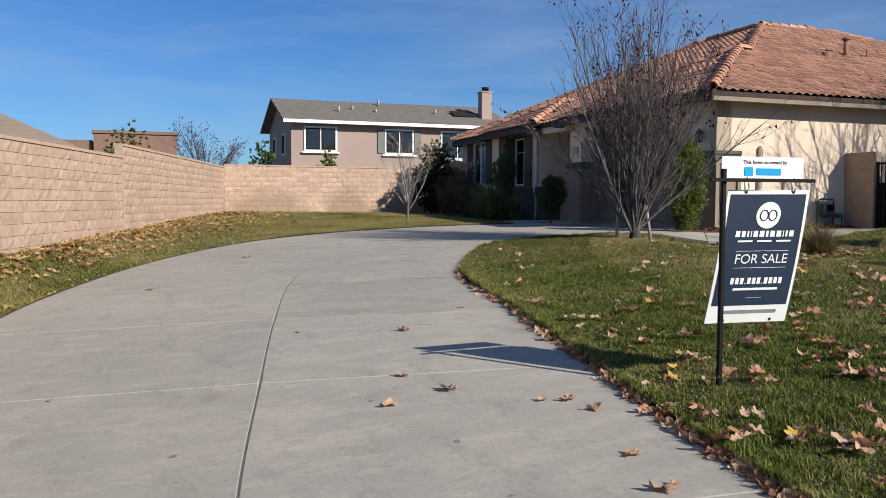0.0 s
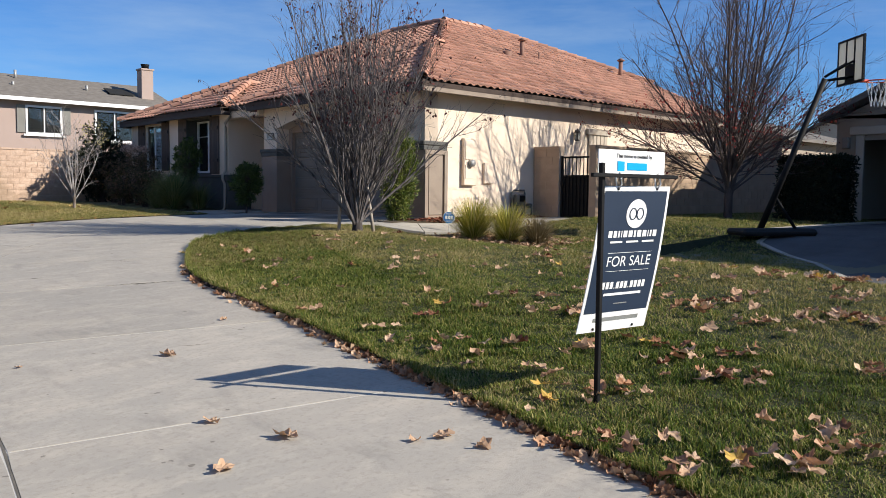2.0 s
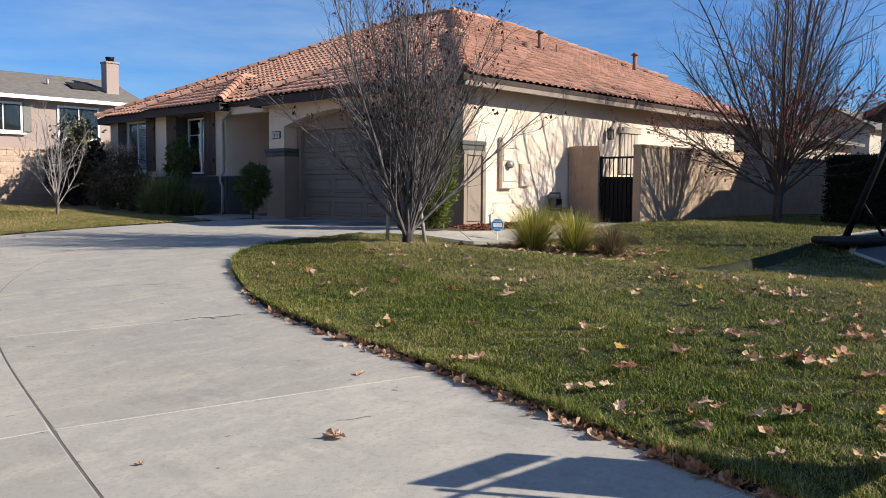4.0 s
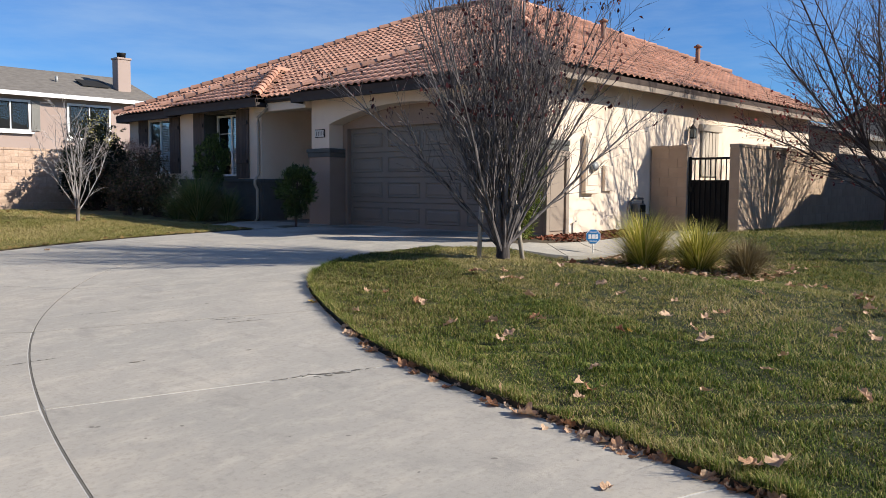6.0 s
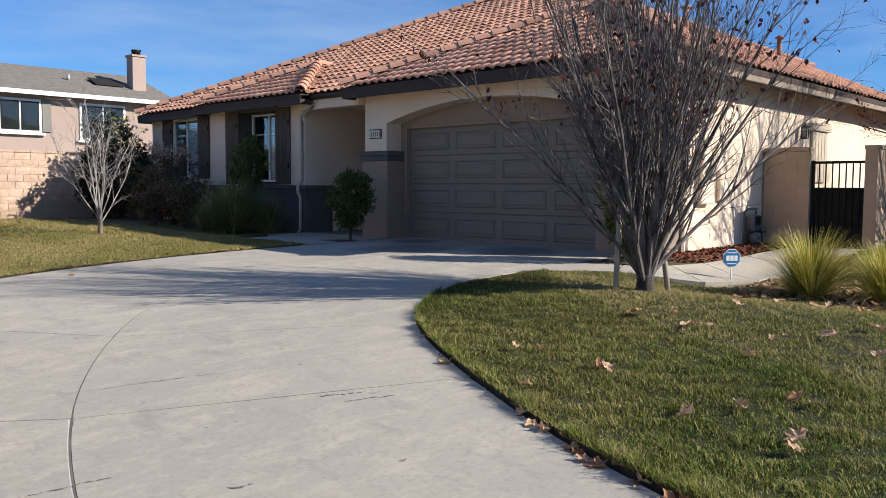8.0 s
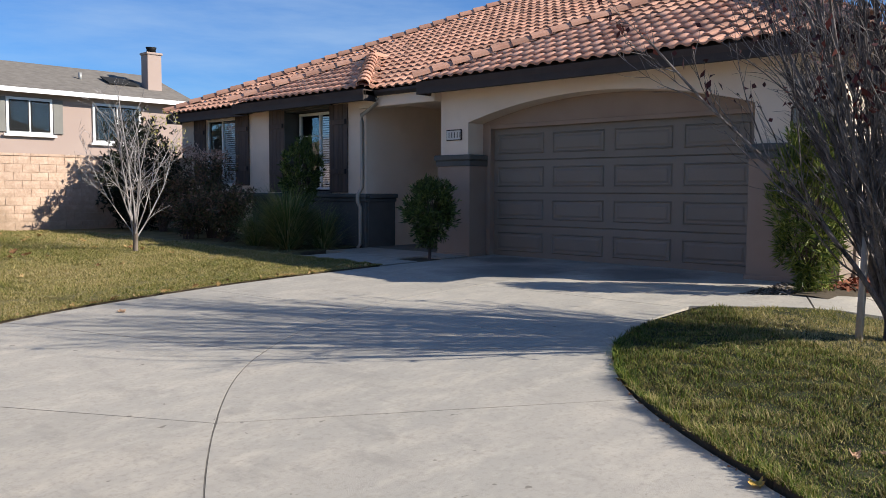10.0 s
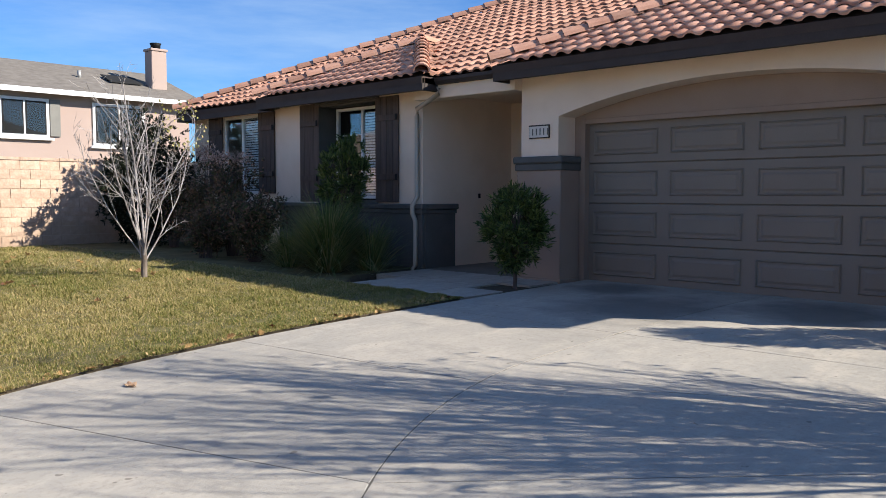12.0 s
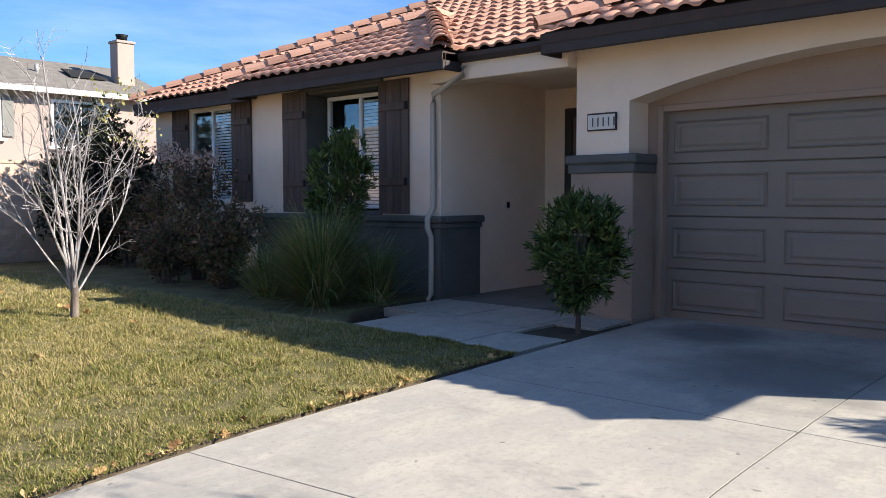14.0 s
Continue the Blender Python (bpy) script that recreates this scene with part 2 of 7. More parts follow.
stain_shade_marks(M["block"], [(4.7, 33.3, 1.25, 1.7, 0.9), (7.9, 33.3, 1.35, 1.0, 0.95), (10.3, 33.3, 1.2, 1.3, 0.8), (2.0, 33.3, 0.95, 1.1, 0.45)])
M["mortar"] = material("mortar", (0.35, 0.27, 0.20), (0.44, 0.34, 0.26), 8, 0.95, 0.4)
M["gateblock"] = material("gate_wall_block", (0.40, 0.29, 0.20), (0.47, 0.345, 0.245), 3, 0.95, 0.4, 60, vary=0.05)
M["iron"] = material("black_iron", (0.006, 0.006, 0.007), (0.012, 0.012, 0.012), 5, 0.6, 0.1, spec=0.15)
M["white"] = material("white_paint", (0.74, 0.74, 0.73), (0.80, 0.80, 0.79), 3, 0.5, 0.05)
M["vinyl"] = material("window_vinyl", (0.66, 0.66, 0.64), (0.72, 0.72, 0.70), 3, 0.45, 0.05)
M["navy"] = material("sign_navy", (0.022, 0.035, 0.062), (0.027, 0.041, 0.07), 3, 0.4, 0.02)
M["blue"] = material("sign_blue", (0.02, 0.16, 0.42), (0.025, 0.18, 0.45), 3, 0.4, 0.0)
M["cyan"] = material("sign_cyan", (0.0, 0.32, 0.62), (0.0, 0.34, 0.65), 3, 0.4, 0.0)
M["glass"] = glassy("window_glass")
M["blind"] = material("blind", (0.82, 0.82, 0.80), (0.86, 0.86, 0.84), 3, 0.6, 0.05)
# near-black for dark glass, and for interiors with their shade painted in
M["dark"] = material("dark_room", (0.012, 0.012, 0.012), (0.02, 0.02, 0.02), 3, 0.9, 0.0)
M["bark"] = material("bark_grey", (0.024, 0.019, 0.018), (0.215, 0.19, 0.182), 11, 0.9, 0.7, 60, stretch=(1, 1, 0.3))
M["bark_dark"] = material("bark_dark", (0.055, 0.04, 0.035), (0.12, 0.09, 0.08), 9, 0.9, 0.6, 60, stretch=(1, 1, 0.3))
M["bark_pale"] = material("bark_pale", (0.13, 0.11, 0.105), (0.47, 0.44, 0.42), 9, 0.9, 0.5, 60, stretch=(1, 1, 0.3))
M["bark_brown"] = material("bark_brown", (0.075, 0.058, 0.045), (0.20, 0.165, 0.135), 11, 0.9, 0.7, 60, stretch=(1, 1, 0.3))
M["bark_trunk"] = material("bark_trunk", (0.022, 0.018, 0.017), (0.085, 0.072, 0.066), 9, 0.9, 0.9, 50, stretch=(1, 1, 0.25))
M["stake"] = material("stake_wood", (0.30, 0.26, 0.21), (0.42, 0.37, 0.31), 6, 0.9, 0.4, 50, stretch=(3, 3, 0.4))
M["grass"] = leafy("grass_blades", [(0.024, 0.049, 0.005), (0.070, 0.117, 0.012), (0.143, 0.188, 0.025), (0.265, 0.255, 0.060), (0.43, 0.35, 0.16)])
M["grass_dry"] = leafy("grass_blades_dry", [(0.10, 0.125, 0.022), (0.19, 0.19, 0.045), (0.29, 0.25, 0.08), (0.40, 0.32, 0.14), (0.48, 0.38, 0.19)])
M["thatch"] = leafy("grass_thatch", [(0.05, 0.048, 0.014), (0.11, 0.095, 0.03), (0.19, 0.155, 0.055), (0.30, 0.235, 0.10)])
M["leaf"] = leafy("leaf_dry", [(0.15, 0.07, 0.042), (0.31, 0.17, 0.10), (0.46, 0.30, 0.19), (0.56, 0.39, 0.26), (0.36, 0.20, 0.11)], 0.75, 0.15)
M["leaf_gold"] = leafy("leaf_gold", [(0.42, 0.25, 0.05), (0.58, 0.38, 0.09), (0.50, 0.27, 0.07)], 0.7, 0.2)
M["leaf_edge"] = leafy("leaf_russet", [(0.17, 0.07, 0.04), (0.34, 0.17, 0.09), (0.50, 0.31, 0.19), (0.60, 0.43, 0.29), (0.40, 0.20, 0.10)], 0.75, 0.15)
M["leaf_tan"] = leafy("leaf_tan", [(0.13, 0.06, 0.03), (0.34, 0.20, 0.08), (0.47, 0.31, 0.13), (0.54, 0.38, 0.19), (0.40, 0.24, 0.09)], 0.75, 0.15)
M["leaf_tree"] = leafy("leaf_dead", [(0.03, 0.012, 0.014), (0.07, 0.02, 0.022), (0.13, 0.035, 0.025)], 0.75, 0.15)
M["leaf_red"] = leafy("leaf_red", [(0.10, 0.012, 0.012), (0.20, 0.02, 0.02), (0.28, 0.05, 0.03)], 0.7, 0.2)
M["shrub"] = leafy("shrub_leaf", [(0.022, 0.042, 0.011), (0.042, 0.072, 0.018), (0.09, 0.13, 0.03), (0.24, 0.28, 0.09)], 0.38, 0.2)
M["podo"] = leafy("podocarpus_leaf", [(0.035, 0.06, 0.012), (0.075, 0.115, 0.02), (0.16, 0.19, 0.035), (0.27, 0.28, 0.075)], 0.5, 0.25)
M["nandina"] = leafy("nandina_leaf", [(0.035, 0.04, 0.02), (0.09, 0.06, 0.035), (0.08, 0.10, 0.035), (0.20, 0.11, 0.07), (0.36, 0.22, 0.15)], 0.55, 0.2)
M["seed"] = leafy("seed_head", [(0.34, 0.20, 0.15), (0.55, 0.38, 0.30), (0.68, 0.52, 0.42)], 0.7, 0.2)
M["leaf_yellow"] = leafy("leaf_yellow_green", [(0.26, 0.24, 0.06), (0.42, 0.38, 0.12), (0.5, 0.42, 0.2)], 0.6, 0.25)
M["lily"] = leafy("strap_leaf", [(0.06, 0.10, 0.03), (0.14, 0.20, 0.065), (0.24, 0.27, 0.10), (0.42, 0.36, 0.19)], 0.4, 0.2)
M["orn"] = leafy("bunch_grass_leaf", [(0.16, 0.18, 0.025), (0.36, 0.34, 0.055), (0.58, 0.50, 0.12), (0.70, 0.57, 0.28)], 0.5, 0.3)
M["orn_dry"] = leafy("bunch_grass_dry", [(0.14, 0.11, 0.05), (0.22, 0.17, 0.09), (0.32, 0.26, 0.15)], 0.6, 0.25)
M["mulch"] = leafy("mulch_chip", [(0.10, 0.03, 0.02), (0.20, 0.06, 0.035), (0.28, 0.11, 0.06)], 0.9, 0.0)
M["gravel"] = leafy("gravel_chip", [(0.14, 0.11, 0.085), (0.27, 0.23, 0.19), (0.40, 0.36, 0.31)], 0.9, 0.0)
# near-black greens: the hedge's deep shade is put into the leaf colour
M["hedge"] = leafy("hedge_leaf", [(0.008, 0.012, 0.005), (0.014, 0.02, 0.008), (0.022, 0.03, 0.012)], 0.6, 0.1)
M["meter"] = material("meter_grey", (0.28, 0.28, 0.27), (0.36, 0.36, 0.35), 5, 0.5, 0.1, metal=0.3)
M["gas"] = material("gas_grey", (0.10, 0.10, 0.095), (0.17, 0.17, 0.16), 6, 0.55, 0.15, metal=0.2)
M["n_wall"] = material("stucco_mauve", (0.335, 0.255, 0.22), (0.38, 0.295, 0.255), 0.6, 0.92, 0.3, 40)
M["n_roof"] = material("shingle_grey", (0.13, 0.115, 0.10), (0.2, 0.18, 0.155), 3, 0.9, 0.5, 30, stretch=(1, 1, 3))
M["west_roof"] = material("roof_tile_brown", (0.22, 0.17, 0.13), (0.32, 0.25, 0.19), 2, 0.9, 0.5, 20, stretch=(0.3, 3, 6))
M["n_shut"] = material("shutter_taupe", (0.17, 0.165, 0.15), (0.21, 0.205, 0.185), 2, 0.8, 0.1)
M["r_wall"] = material("stucco_tan", (0.30, 0.245, 0.19), (0.35, 0.285, 0.225), 0.8, 0.92, 0.4, 60)
M["r_trim"] = material("trim_tan", (0.42, 0.36, 0.29), (0.47, 0.41, 0.33), 2, 0.85, 0.2)
# neighbour's drive: shade is put into this darkened concrete colour
M["drive_shade"] = material("concrete_shade", (0.085, 0.085, 0.088), (0.125, 0.122, 0.12), 1.5, 0.9, 0.3, 90, stain=(0.07, 0.068, 0.066), stain_scale=0.7)
M["car"] = material("car_paint", (0.5, 0.51, 0.52), (0.55, 0.56, 0.57), 2, 0.25, 0.0, spec=0.6)
M["rubber"] = material("rubber", (0.015, 0.015, 0.015), (0.025, 0.025, 0.025), 8, 0.8, 0.2)
M["plate"] = material("plate_cream", (0.55, 0.52, 0.46), (0.62, 0.59, 0.53), 6, 0.7, 0.1)
M["acrylic"] = material("clouded_acrylic", (0.14, 0.15, 0.145), (0.24, 0.25, 0.235), 2, 0.3, 0.05)
M["board"] = leafy("clouded_board", [(0.50, 0.50, 0.47), (0.60, 0.60, 0.57)], 0.35, 0.55)
# inside of the hedge, coloured as shade between the leaves
M["hedge_shade"] = material("hedge_shade", (0.006, 0.008, 0.004), (0.012, 0.015, 0.007), 6, 0.95, 0.3)
M["orange"] = material("rim_orange", (0.45, 0.05, 0.02), (0.5, 0.07, 0.03), 3, 0.5, 0.05)
M["brick_far"] = material("brick_brown", (0.19, 0.115, 0.085), (0.25, 0.155, 0.115), 2, 0.9, 0.2)

# ---- helpers ----


def part(name, bm, mat, parent=None, label="", smooth=False):
    """Links a bmesh as one mesh object under a thing or under a part."""
    me = bpy.data.meshes.new(name)
    bm.to_mesh(me)
    bm.free()
    me.materials.append(mat)
    if smooth:
        me.polygons.foreach_set("use_smooth", [True] * len(me.polygons))
    ob = new(name, me)
    if parent is not None:
        ob.parent = parent
    if label:
        ob["label"] = label
    return ob


def mesh_part(name, verts, faces, mat, parent=None, label="", smooth=False):
    me = bpy.data.meshes.new(name)
    me.from_pydata(verts, [], faces)
    me.update()
    me.materials.append(mat)
    if smooth:
        me.polygons.foreach_set("use_smooth", [True] * len(me.polygons))
    ob = new(name, me)
    if parent is not None:
        ob.parent = parent
    if label:
        ob["label"] = label
    return ob


def array_part(name, v, f, mat, parent=None, label=""):
    """A mesh from arrays: v (n, 3), f (m, k) with k corners a face."""
    me = bpy.data.meshes.new(name)
    k = f.shape[1]
    me.vertices.add(len(v))
    me.vertices.foreach_set("co", np.asarray(v, np.float32).ravel())
    me.loops.add(f.size)
    me.loops.foreach_set("vertex_index", np.asarray(f, np.int32).ravel())
    me.polygons.add(len(f))
    me.polygons.foreach_set("loop_start", np.arange(0, f.size, k, dtype=np.int32))
    me.update(calc_edges=True)
    me.materials.append(mat)
    ob = new(name, me)
    if parent is not None:
        ob.parent = parent
    if label:
        ob["label"] = label
    return ob


def empty(name, at=(0, 0, 0), label="", category="", group="", kind=""):
    ob = new(name)
    ob.location = at
    ob.empty_display_size = 0.2
    return tagged(ob, label, category, group, kind)


def box(bm, x0, x1, y0, y1, z0, z1, bevel=0.0):
    r = bmesh.ops.create_cube(bm, size=1.0, matrix=Matrix.LocRotScale(((x0 + x1) / 2, (y0 + y1) / 2, (z0 + z1) / 2), None, (abs(x1 - x0), abs(y1 - y0), abs(z1 - z0))))
    if bevel:
        es = list({e for v in r["verts"] for e in v.link_edges})
        bmesh.ops.bevel(bm, geom=es, offset=bevel, segments=1, affect="EDGES")
    return bm


def boxed(name, dims, mat, parent=None, label="", bevel=0.006):
    bm = bmesh.new()
    box(bm, *dims, bevel=bevel)
    return part(name, bm, mat, parent, label)


def tube(v, f, pts, rads, sides=5, cap=True):
    """Adds a tapered tube along pts to the lists v and f."""
    n0 = len(v)
    for i, (p, r) in enumerate(zip(pts, rads)):
        d = (pts[min(i + 1, len(pts) - 1)] - pts[max(i - 1, 0)])
        d = d.normalized() if d.length > 1e-6 else Vector((0, 0, 1))
        a = d.orthogonal().normalized()
        b = d.cross(a)
        for k in range(sides):
            w = 2 * math.pi * k / sides
            v.append(p + (a * math.cos(w) + b * math.sin(w)) * r)
    for i in range(len(pts) - 1):
        for k in range(sides):
            k2 = (k + 1) % sides
            f.append((n0 + i * sides + k, n0 + i * sides + k2, n0 + (i + 1) * sides + k2, n0 + (i + 1) * sides + k))
    if cap:
        f.append(tuple(n0 + (len(pts) - 1) * sides + k for k in range(sides)))
        f.append(tuple(n0 + k for k in reversed(range(sides))))


def tubed(name, pts, rad, mat, parent=None, label="", sides=10):
    v, f = [], []
    pts = [Vector(p) for p in pts]
    rads = rad if isinstance(rad, (list, tuple)) else [rad] * len(pts)
    tube(v, f, pts, rads, sides)
    return mesh_part(name, v, f, mat, parent, label, smooth=True)


def words(name, text, size, mat, parent, m, label="", extrude=0.0015, align="CENTER"):
    cu = bpy.data.curves.new(name, "FONT")
    cu.body, cu.size, cu.extrude, cu.align_x, cu.align_y = text, size, extrude, align, "CENTER"
    tmp = new(name + "_curve", cu)
    bpy.context.view_layer.update()
    me = bpy.data.meshes.new_from_object(tmp.evaluated_get(bpy.context.evaluated_depsgraph_get()))
    bpy.data.objects.remove(tmp)
    me.materials.clear()
    me.materials.append(mat)
    me.transform(m)
    ob = new(name, me)
    ob.parent = parent
    if label:
        ob["label"] = label
    return ob


def smooth01(a):
    a = np.clip(a, 0, 1)
    return a * a * (3 - 2 * a)


# ---- the lie of the land ----


def pave_z(x, y):
    """Height of the paving: a slope up from the street that levels off before the garage."""
    s = 0.66 + 0.063 * (x - 3.74) + 0.025 * (y - 14.17)
    return np.where(s < 0.8, s, 0.8 + 0.35 * np.tanh((s - 0.8) / 0.35))


def east_z(x, y):
    """Height of the lawn between the two drives."""
    return pave_z(x, y) + 0.05 - 0.035 * smooth01((y - 14.4) / 1.2) - dip(x, y)


def dip(x, y):
    """The hollow between the walkway and the bed of bunch grass."""
    return 0.23 * smooth01((x - 8.6) / 2.2) * smooth01((15.3 - y) / 1.3) * (1 - smooth01((x - 12.6) / 2.6)) + 0.1 * smooth01((x - 9) / 3) * smooth01((12 - y) / 3)


def curve_points(ctrl, n):
    """n points spread along a smooth curve through the control points."""
    c = [Vector((*p, 0)) for p in ctrl]
    c = [2 * c[0] - c[1]] + c + [2 * c[-1] - c[-2]]
    out = []
    for i in range(1, len(c) - 2):
        p0, p1, p2, p3 = c[i - 1:i + 3]
        for k in range(12):
            t = k / 12
            out.append(0.5 * (2 * p1 + (p2 - p0) * t + (2 * p0 - 5 * p1 + 4 * p2 - p3) * t * t + (3 * p1 - p0 - 3 * p2 + p3) * t ** 3))
    out.append(c[-2])
    a = np.array([p[:2] for p in out])
    s = np.r_[0, np.cumsum(np.hypot(*np.diff(a, axis=0).T))]
    q = np.linspace(0, s[-1], n)
    return np.c_[np.interp(q, s, a[:, 0]), np.interp(q, s, a[:, 1])]


# the drive's two edges and the joint along its middle, at each joint across it
RIGHT = [(2.55, -6.0), (2.55, -2.6), (2.6, 0.5), (2.85, 3.15), (3.33, 5.75), (3.85, 8.3), (4.37, 11.15), (5.28, 13.25), (6.3, 14.85), (7.6, 15.85), (9.45, 16.12), (12.66, 16.12)]
MID = [(-0.1, -6.0), (-0.05, -2.6), (0.08, 0.6), (0.35, 3.6), (0.86, 6.5), (1.40, 9.3), (2.06, 12.2), (2.92, 14.62), (4.15, 16.65), (5.4, 17.95), (7.18, 18.75), (9.3, 18.9), (12.66, 18.9)]
LEFT = [(-2.5, -6.0), (-2.45, -2.6), (-2.35, 0.8), (-2.2, 4.0), (-2.05, 7.2), (-1.78, 10.2), (-1.2, 13.2), (0.25, 17.1), (2.3, 20.05), (4.4, 21.1), (6.8, 21.36), (9.2, 21.4), (12.66, 21.5)]
RIGHT.insert(10, (8.6, 16.05))
RIGHT[9] = (7.45, 15.75)

gx = np.r_[-1500, -300, -80, -30, np.arange(-14, 40.1, 1.5), 60, 120, 400, 1500]
gy = np.r_[-1500, -300, -60, -20, np.arange(-10, 46.1, 1.5), 70, 130, 400, 1500]
X, Y = np.meshgrid(gx, gy, indexing="ij")
Z = pave_z(np.clip(X, -10, 40), np.clip(Y, -8, 40)) - 0.28
vv = np.c_[X.ravel(), Y.ravel(), Z.ravel()]
ny = len(gy)
ii, jj = np.meshgrid(np.arange(len(gx) - 1), np.arange(ny - 1), indexing="ij")
q = (ii * ny + jj).ravel()
ground = array_part("ground", vv, np.c_[q, q + ny, q + ny + 1, q + 1], M["far"])
tagged(ground, "dry earth of the lots around", "ground", kind="structure")


def spline_at(ctrl, k, t):
    c = [Vector(p) for p in ctrl]
    p1, p2 = c[k], c[k + 1]
    p0 = c[k - 1] if k > 0 else 2 * p1 - p2
    p3 = c[k + 2] if k + 2 < len(c) else 2 * p2 - p1
    return 0.5 * (2 * p1 + (p2 - p0) * t + (2 * p0 - 5 * p1 + 4 * p2 - p3) * t * t + (3 * p1 - p0 - 3 * p2 + p3) * t ** 3)


driveway = empty("driveway", label="curved grey concrete driveway with saw-cut joints, stained and dusty", category="driveway", kind="structure")


def slab(a, b, k, gap=0.008):
    """One slab between two lines of the drive, from cross joint k to k + 1."""
    n, m = 12, 8
    v, f = [], []
    for i in range(n + 1):
        t = i / n
        pa, pb = spline_at(a, k, t), spline_at(b, k, t)
        length = max((spline_at(a, k, 1) - spline_at(a, k, 0)).length, 0.5)
        for j in range(m + 1):
            u = j / m
            p = pa.lerp(pb, u)
            if i in (0, n):
                p = pa.lerp(pb, u) + (spline_at(a, k, 0.5).lerp(spline_at(b, k, 0.5), 0.5) - p).normalized() * gap
            if j in (0, m):
                p = p + (pb - pa).normalized() * (gap if j == 0 else -gap)
            v.append((p.x, p.y, float(pave_z(p.x, p.y))))
    w = m + 1
    for i in range(n):
        for j in range(m):
            f.append((i * w + j, i * w + j + 1, (i + 1) * w + j + 1, (i + 1) * w + j))
    rim = [i * w for i in range(n + 1)] + [n * w + j for j in range(1, w)] + [i * w + m for i in range(n - 1, -1, -1)] + [j for j in range(m - 1, 0, -1)]
    low = []
    for r in rim:
        low.append(len(v))
        v.append((v[r][0], v[r][1], v[r][2] - 0.1))
    for i in range(len(rim)):
        i2 = (i + 1) % len(rim)
        f.append((rim[i], low[i], low[i2], rim[i2]))
    ob = mesh_part("slab", v, f, M["concrete"], driveway)
    bm = bmesh.new()
    bm.from_mesh(ob.data)
    bmesh.ops.recalc_face_normals(bm, faces=bm.faces)
    bm.to_mesh(ob.data)
    bm.free()
    return ob


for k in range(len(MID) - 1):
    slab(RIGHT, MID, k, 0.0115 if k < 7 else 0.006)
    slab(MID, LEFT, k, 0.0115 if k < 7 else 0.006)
# the bed that shows in the joints
bv, bf = [], []
for k in range(len(MID) - 1):
    for i in range(8):
        a, b = spline_at(RIGHT, k, i / 8), spline_at(LEFT, k, i / 8)
        for u in (0.004, 0.25, 0.5, 0.75, 0.996):
            p = a.lerp(b, u)
            bv.append((p.x, p.y, float(pave_z(p.x, p.y)) - 0.003))
w = 5
for i in range(len(bv) // w - 1):
    for j in range(w - 1):
        bf.append((i * w + j, i * w + j + 1, (i + 1) * w + j + 1, (i + 1) * w + j))
mesh_part("joint_bed", bv, bf, M["filler"], driveway, "pale sandy filler in the joints")

jv, jf = [], []
for k in range(len(MID) - 1):
    for i in range(10):
        p = spline_at(MID, k, i / 10)
        q2 = spline_at(MID, k, i / 10 + 0.02)
        sd_ = Vector((-(q2 - p).y, (q2 - p).x)).normalized() * 0.0135
        for o_ in (sd_ * 0.3, -sd_):
            jv.append((p.x + o_.x, p.y + o_.y, float(pave_z(p.x, p.y)) - 0.002))
jf = [(2 * i, 2 * i + 1, 2 * i + 3, 2 * i + 2) for i in range(len(jv) // 2 - 1)]
mesh_part("joint_seal", jv, jf, M["joint"], driveway, "dark dirt in the middle joint")
for k in range(7, len(MID) - 1):
    cv = []
    a, b = spline_at(RIGHT, k, 0), spline_at(LEFT, k, 0)
    sd_ = Vector((-(b - a).y, (b - a).x)).normalized() * 0.009
    for i in range(13):
        p = a.lerp(spline_at(MID, k, 0), i / 6) if i <= 6 else spline_at(MID, k, 0).lerp(b, (i - 6) / 6)
        for o_ in (sd_, -sd_):
            cv.append((p.x + o_.x, p.y + o_.y, float(pave_z(p.x, p.y)) - 0.0015))
    mesh_part("joint_seal", cv, [(2 * i, 2 * i + 1, 2 * i + 3, 2 * i + 2) for i in range(12)], M["joint"], driveway, "dark dirt in a cross joint")

# cracks and dirt on the paving
cr = random.Random(12)


def crack(a, b, width):
    """A ragged dark mark from a to b, broken in places."""
    a, b = Vector(a), Vector(b)
    side = Vector((-(b - a).y, (b - a).x)).normalized()
    n = max(int((b - a).length / 0.02), 6)
    v, f = [], []
    wander = 0.0
    for i in range(n + 1):
        p = a.lerp(b, i / n)
        wander = 0.8 * wander + cr.gauss(0, width * 0.35)
        w_ = width * cr.uniform(0.05, 1.0) * math.sin(math.pi * min(max(i / n, 0.03), 0.97)) ** 0.5
        for o_ in (-w_ / 2, w_ / 2):
            q = p + side * (wander + o_)
            v.append((q.x, q.y, float(pave_z(q.x, q.y)) + 0.0025))
        if i and cr.random() < 0.86:
            k = 2 * i
            f.append((k - 2, k - 1, k + 1, k))
    mesh_part("crack", v, f, M["joint"], driveway, "dark dirt in a crack of the concrete")


crack((3.40, 11.60), (4.15, 11.24), 0.035)
crack((3.7, 11.42), (4.0, 11.30), 0.05)
crack((0.56, 10.05), (1.46, 9.74), 0.012)
crack((2.64, 8.08), (2.9, 7.95), 0.012)
crack((3.06, 15.22), (4.42, 14.68), 0.012)
crack((2.2, 13.6), (2.7, 13.45), 0.02)
crack((4.25, 13.75), (4.60, 13.50), 0.03)
crack((4.30, 13.52), (4.62, 13.36), 0.02)
crack((3.0, 12.9), (3.12, 12.86), 0.03)
# street behind the drive
sv = []
street = boxed("road", (-60, 60, -16, -6.05, -0.9, -0.18), M["asphalt"])
tagged(street, "grey asphalt residential street", "road", kind="structure")

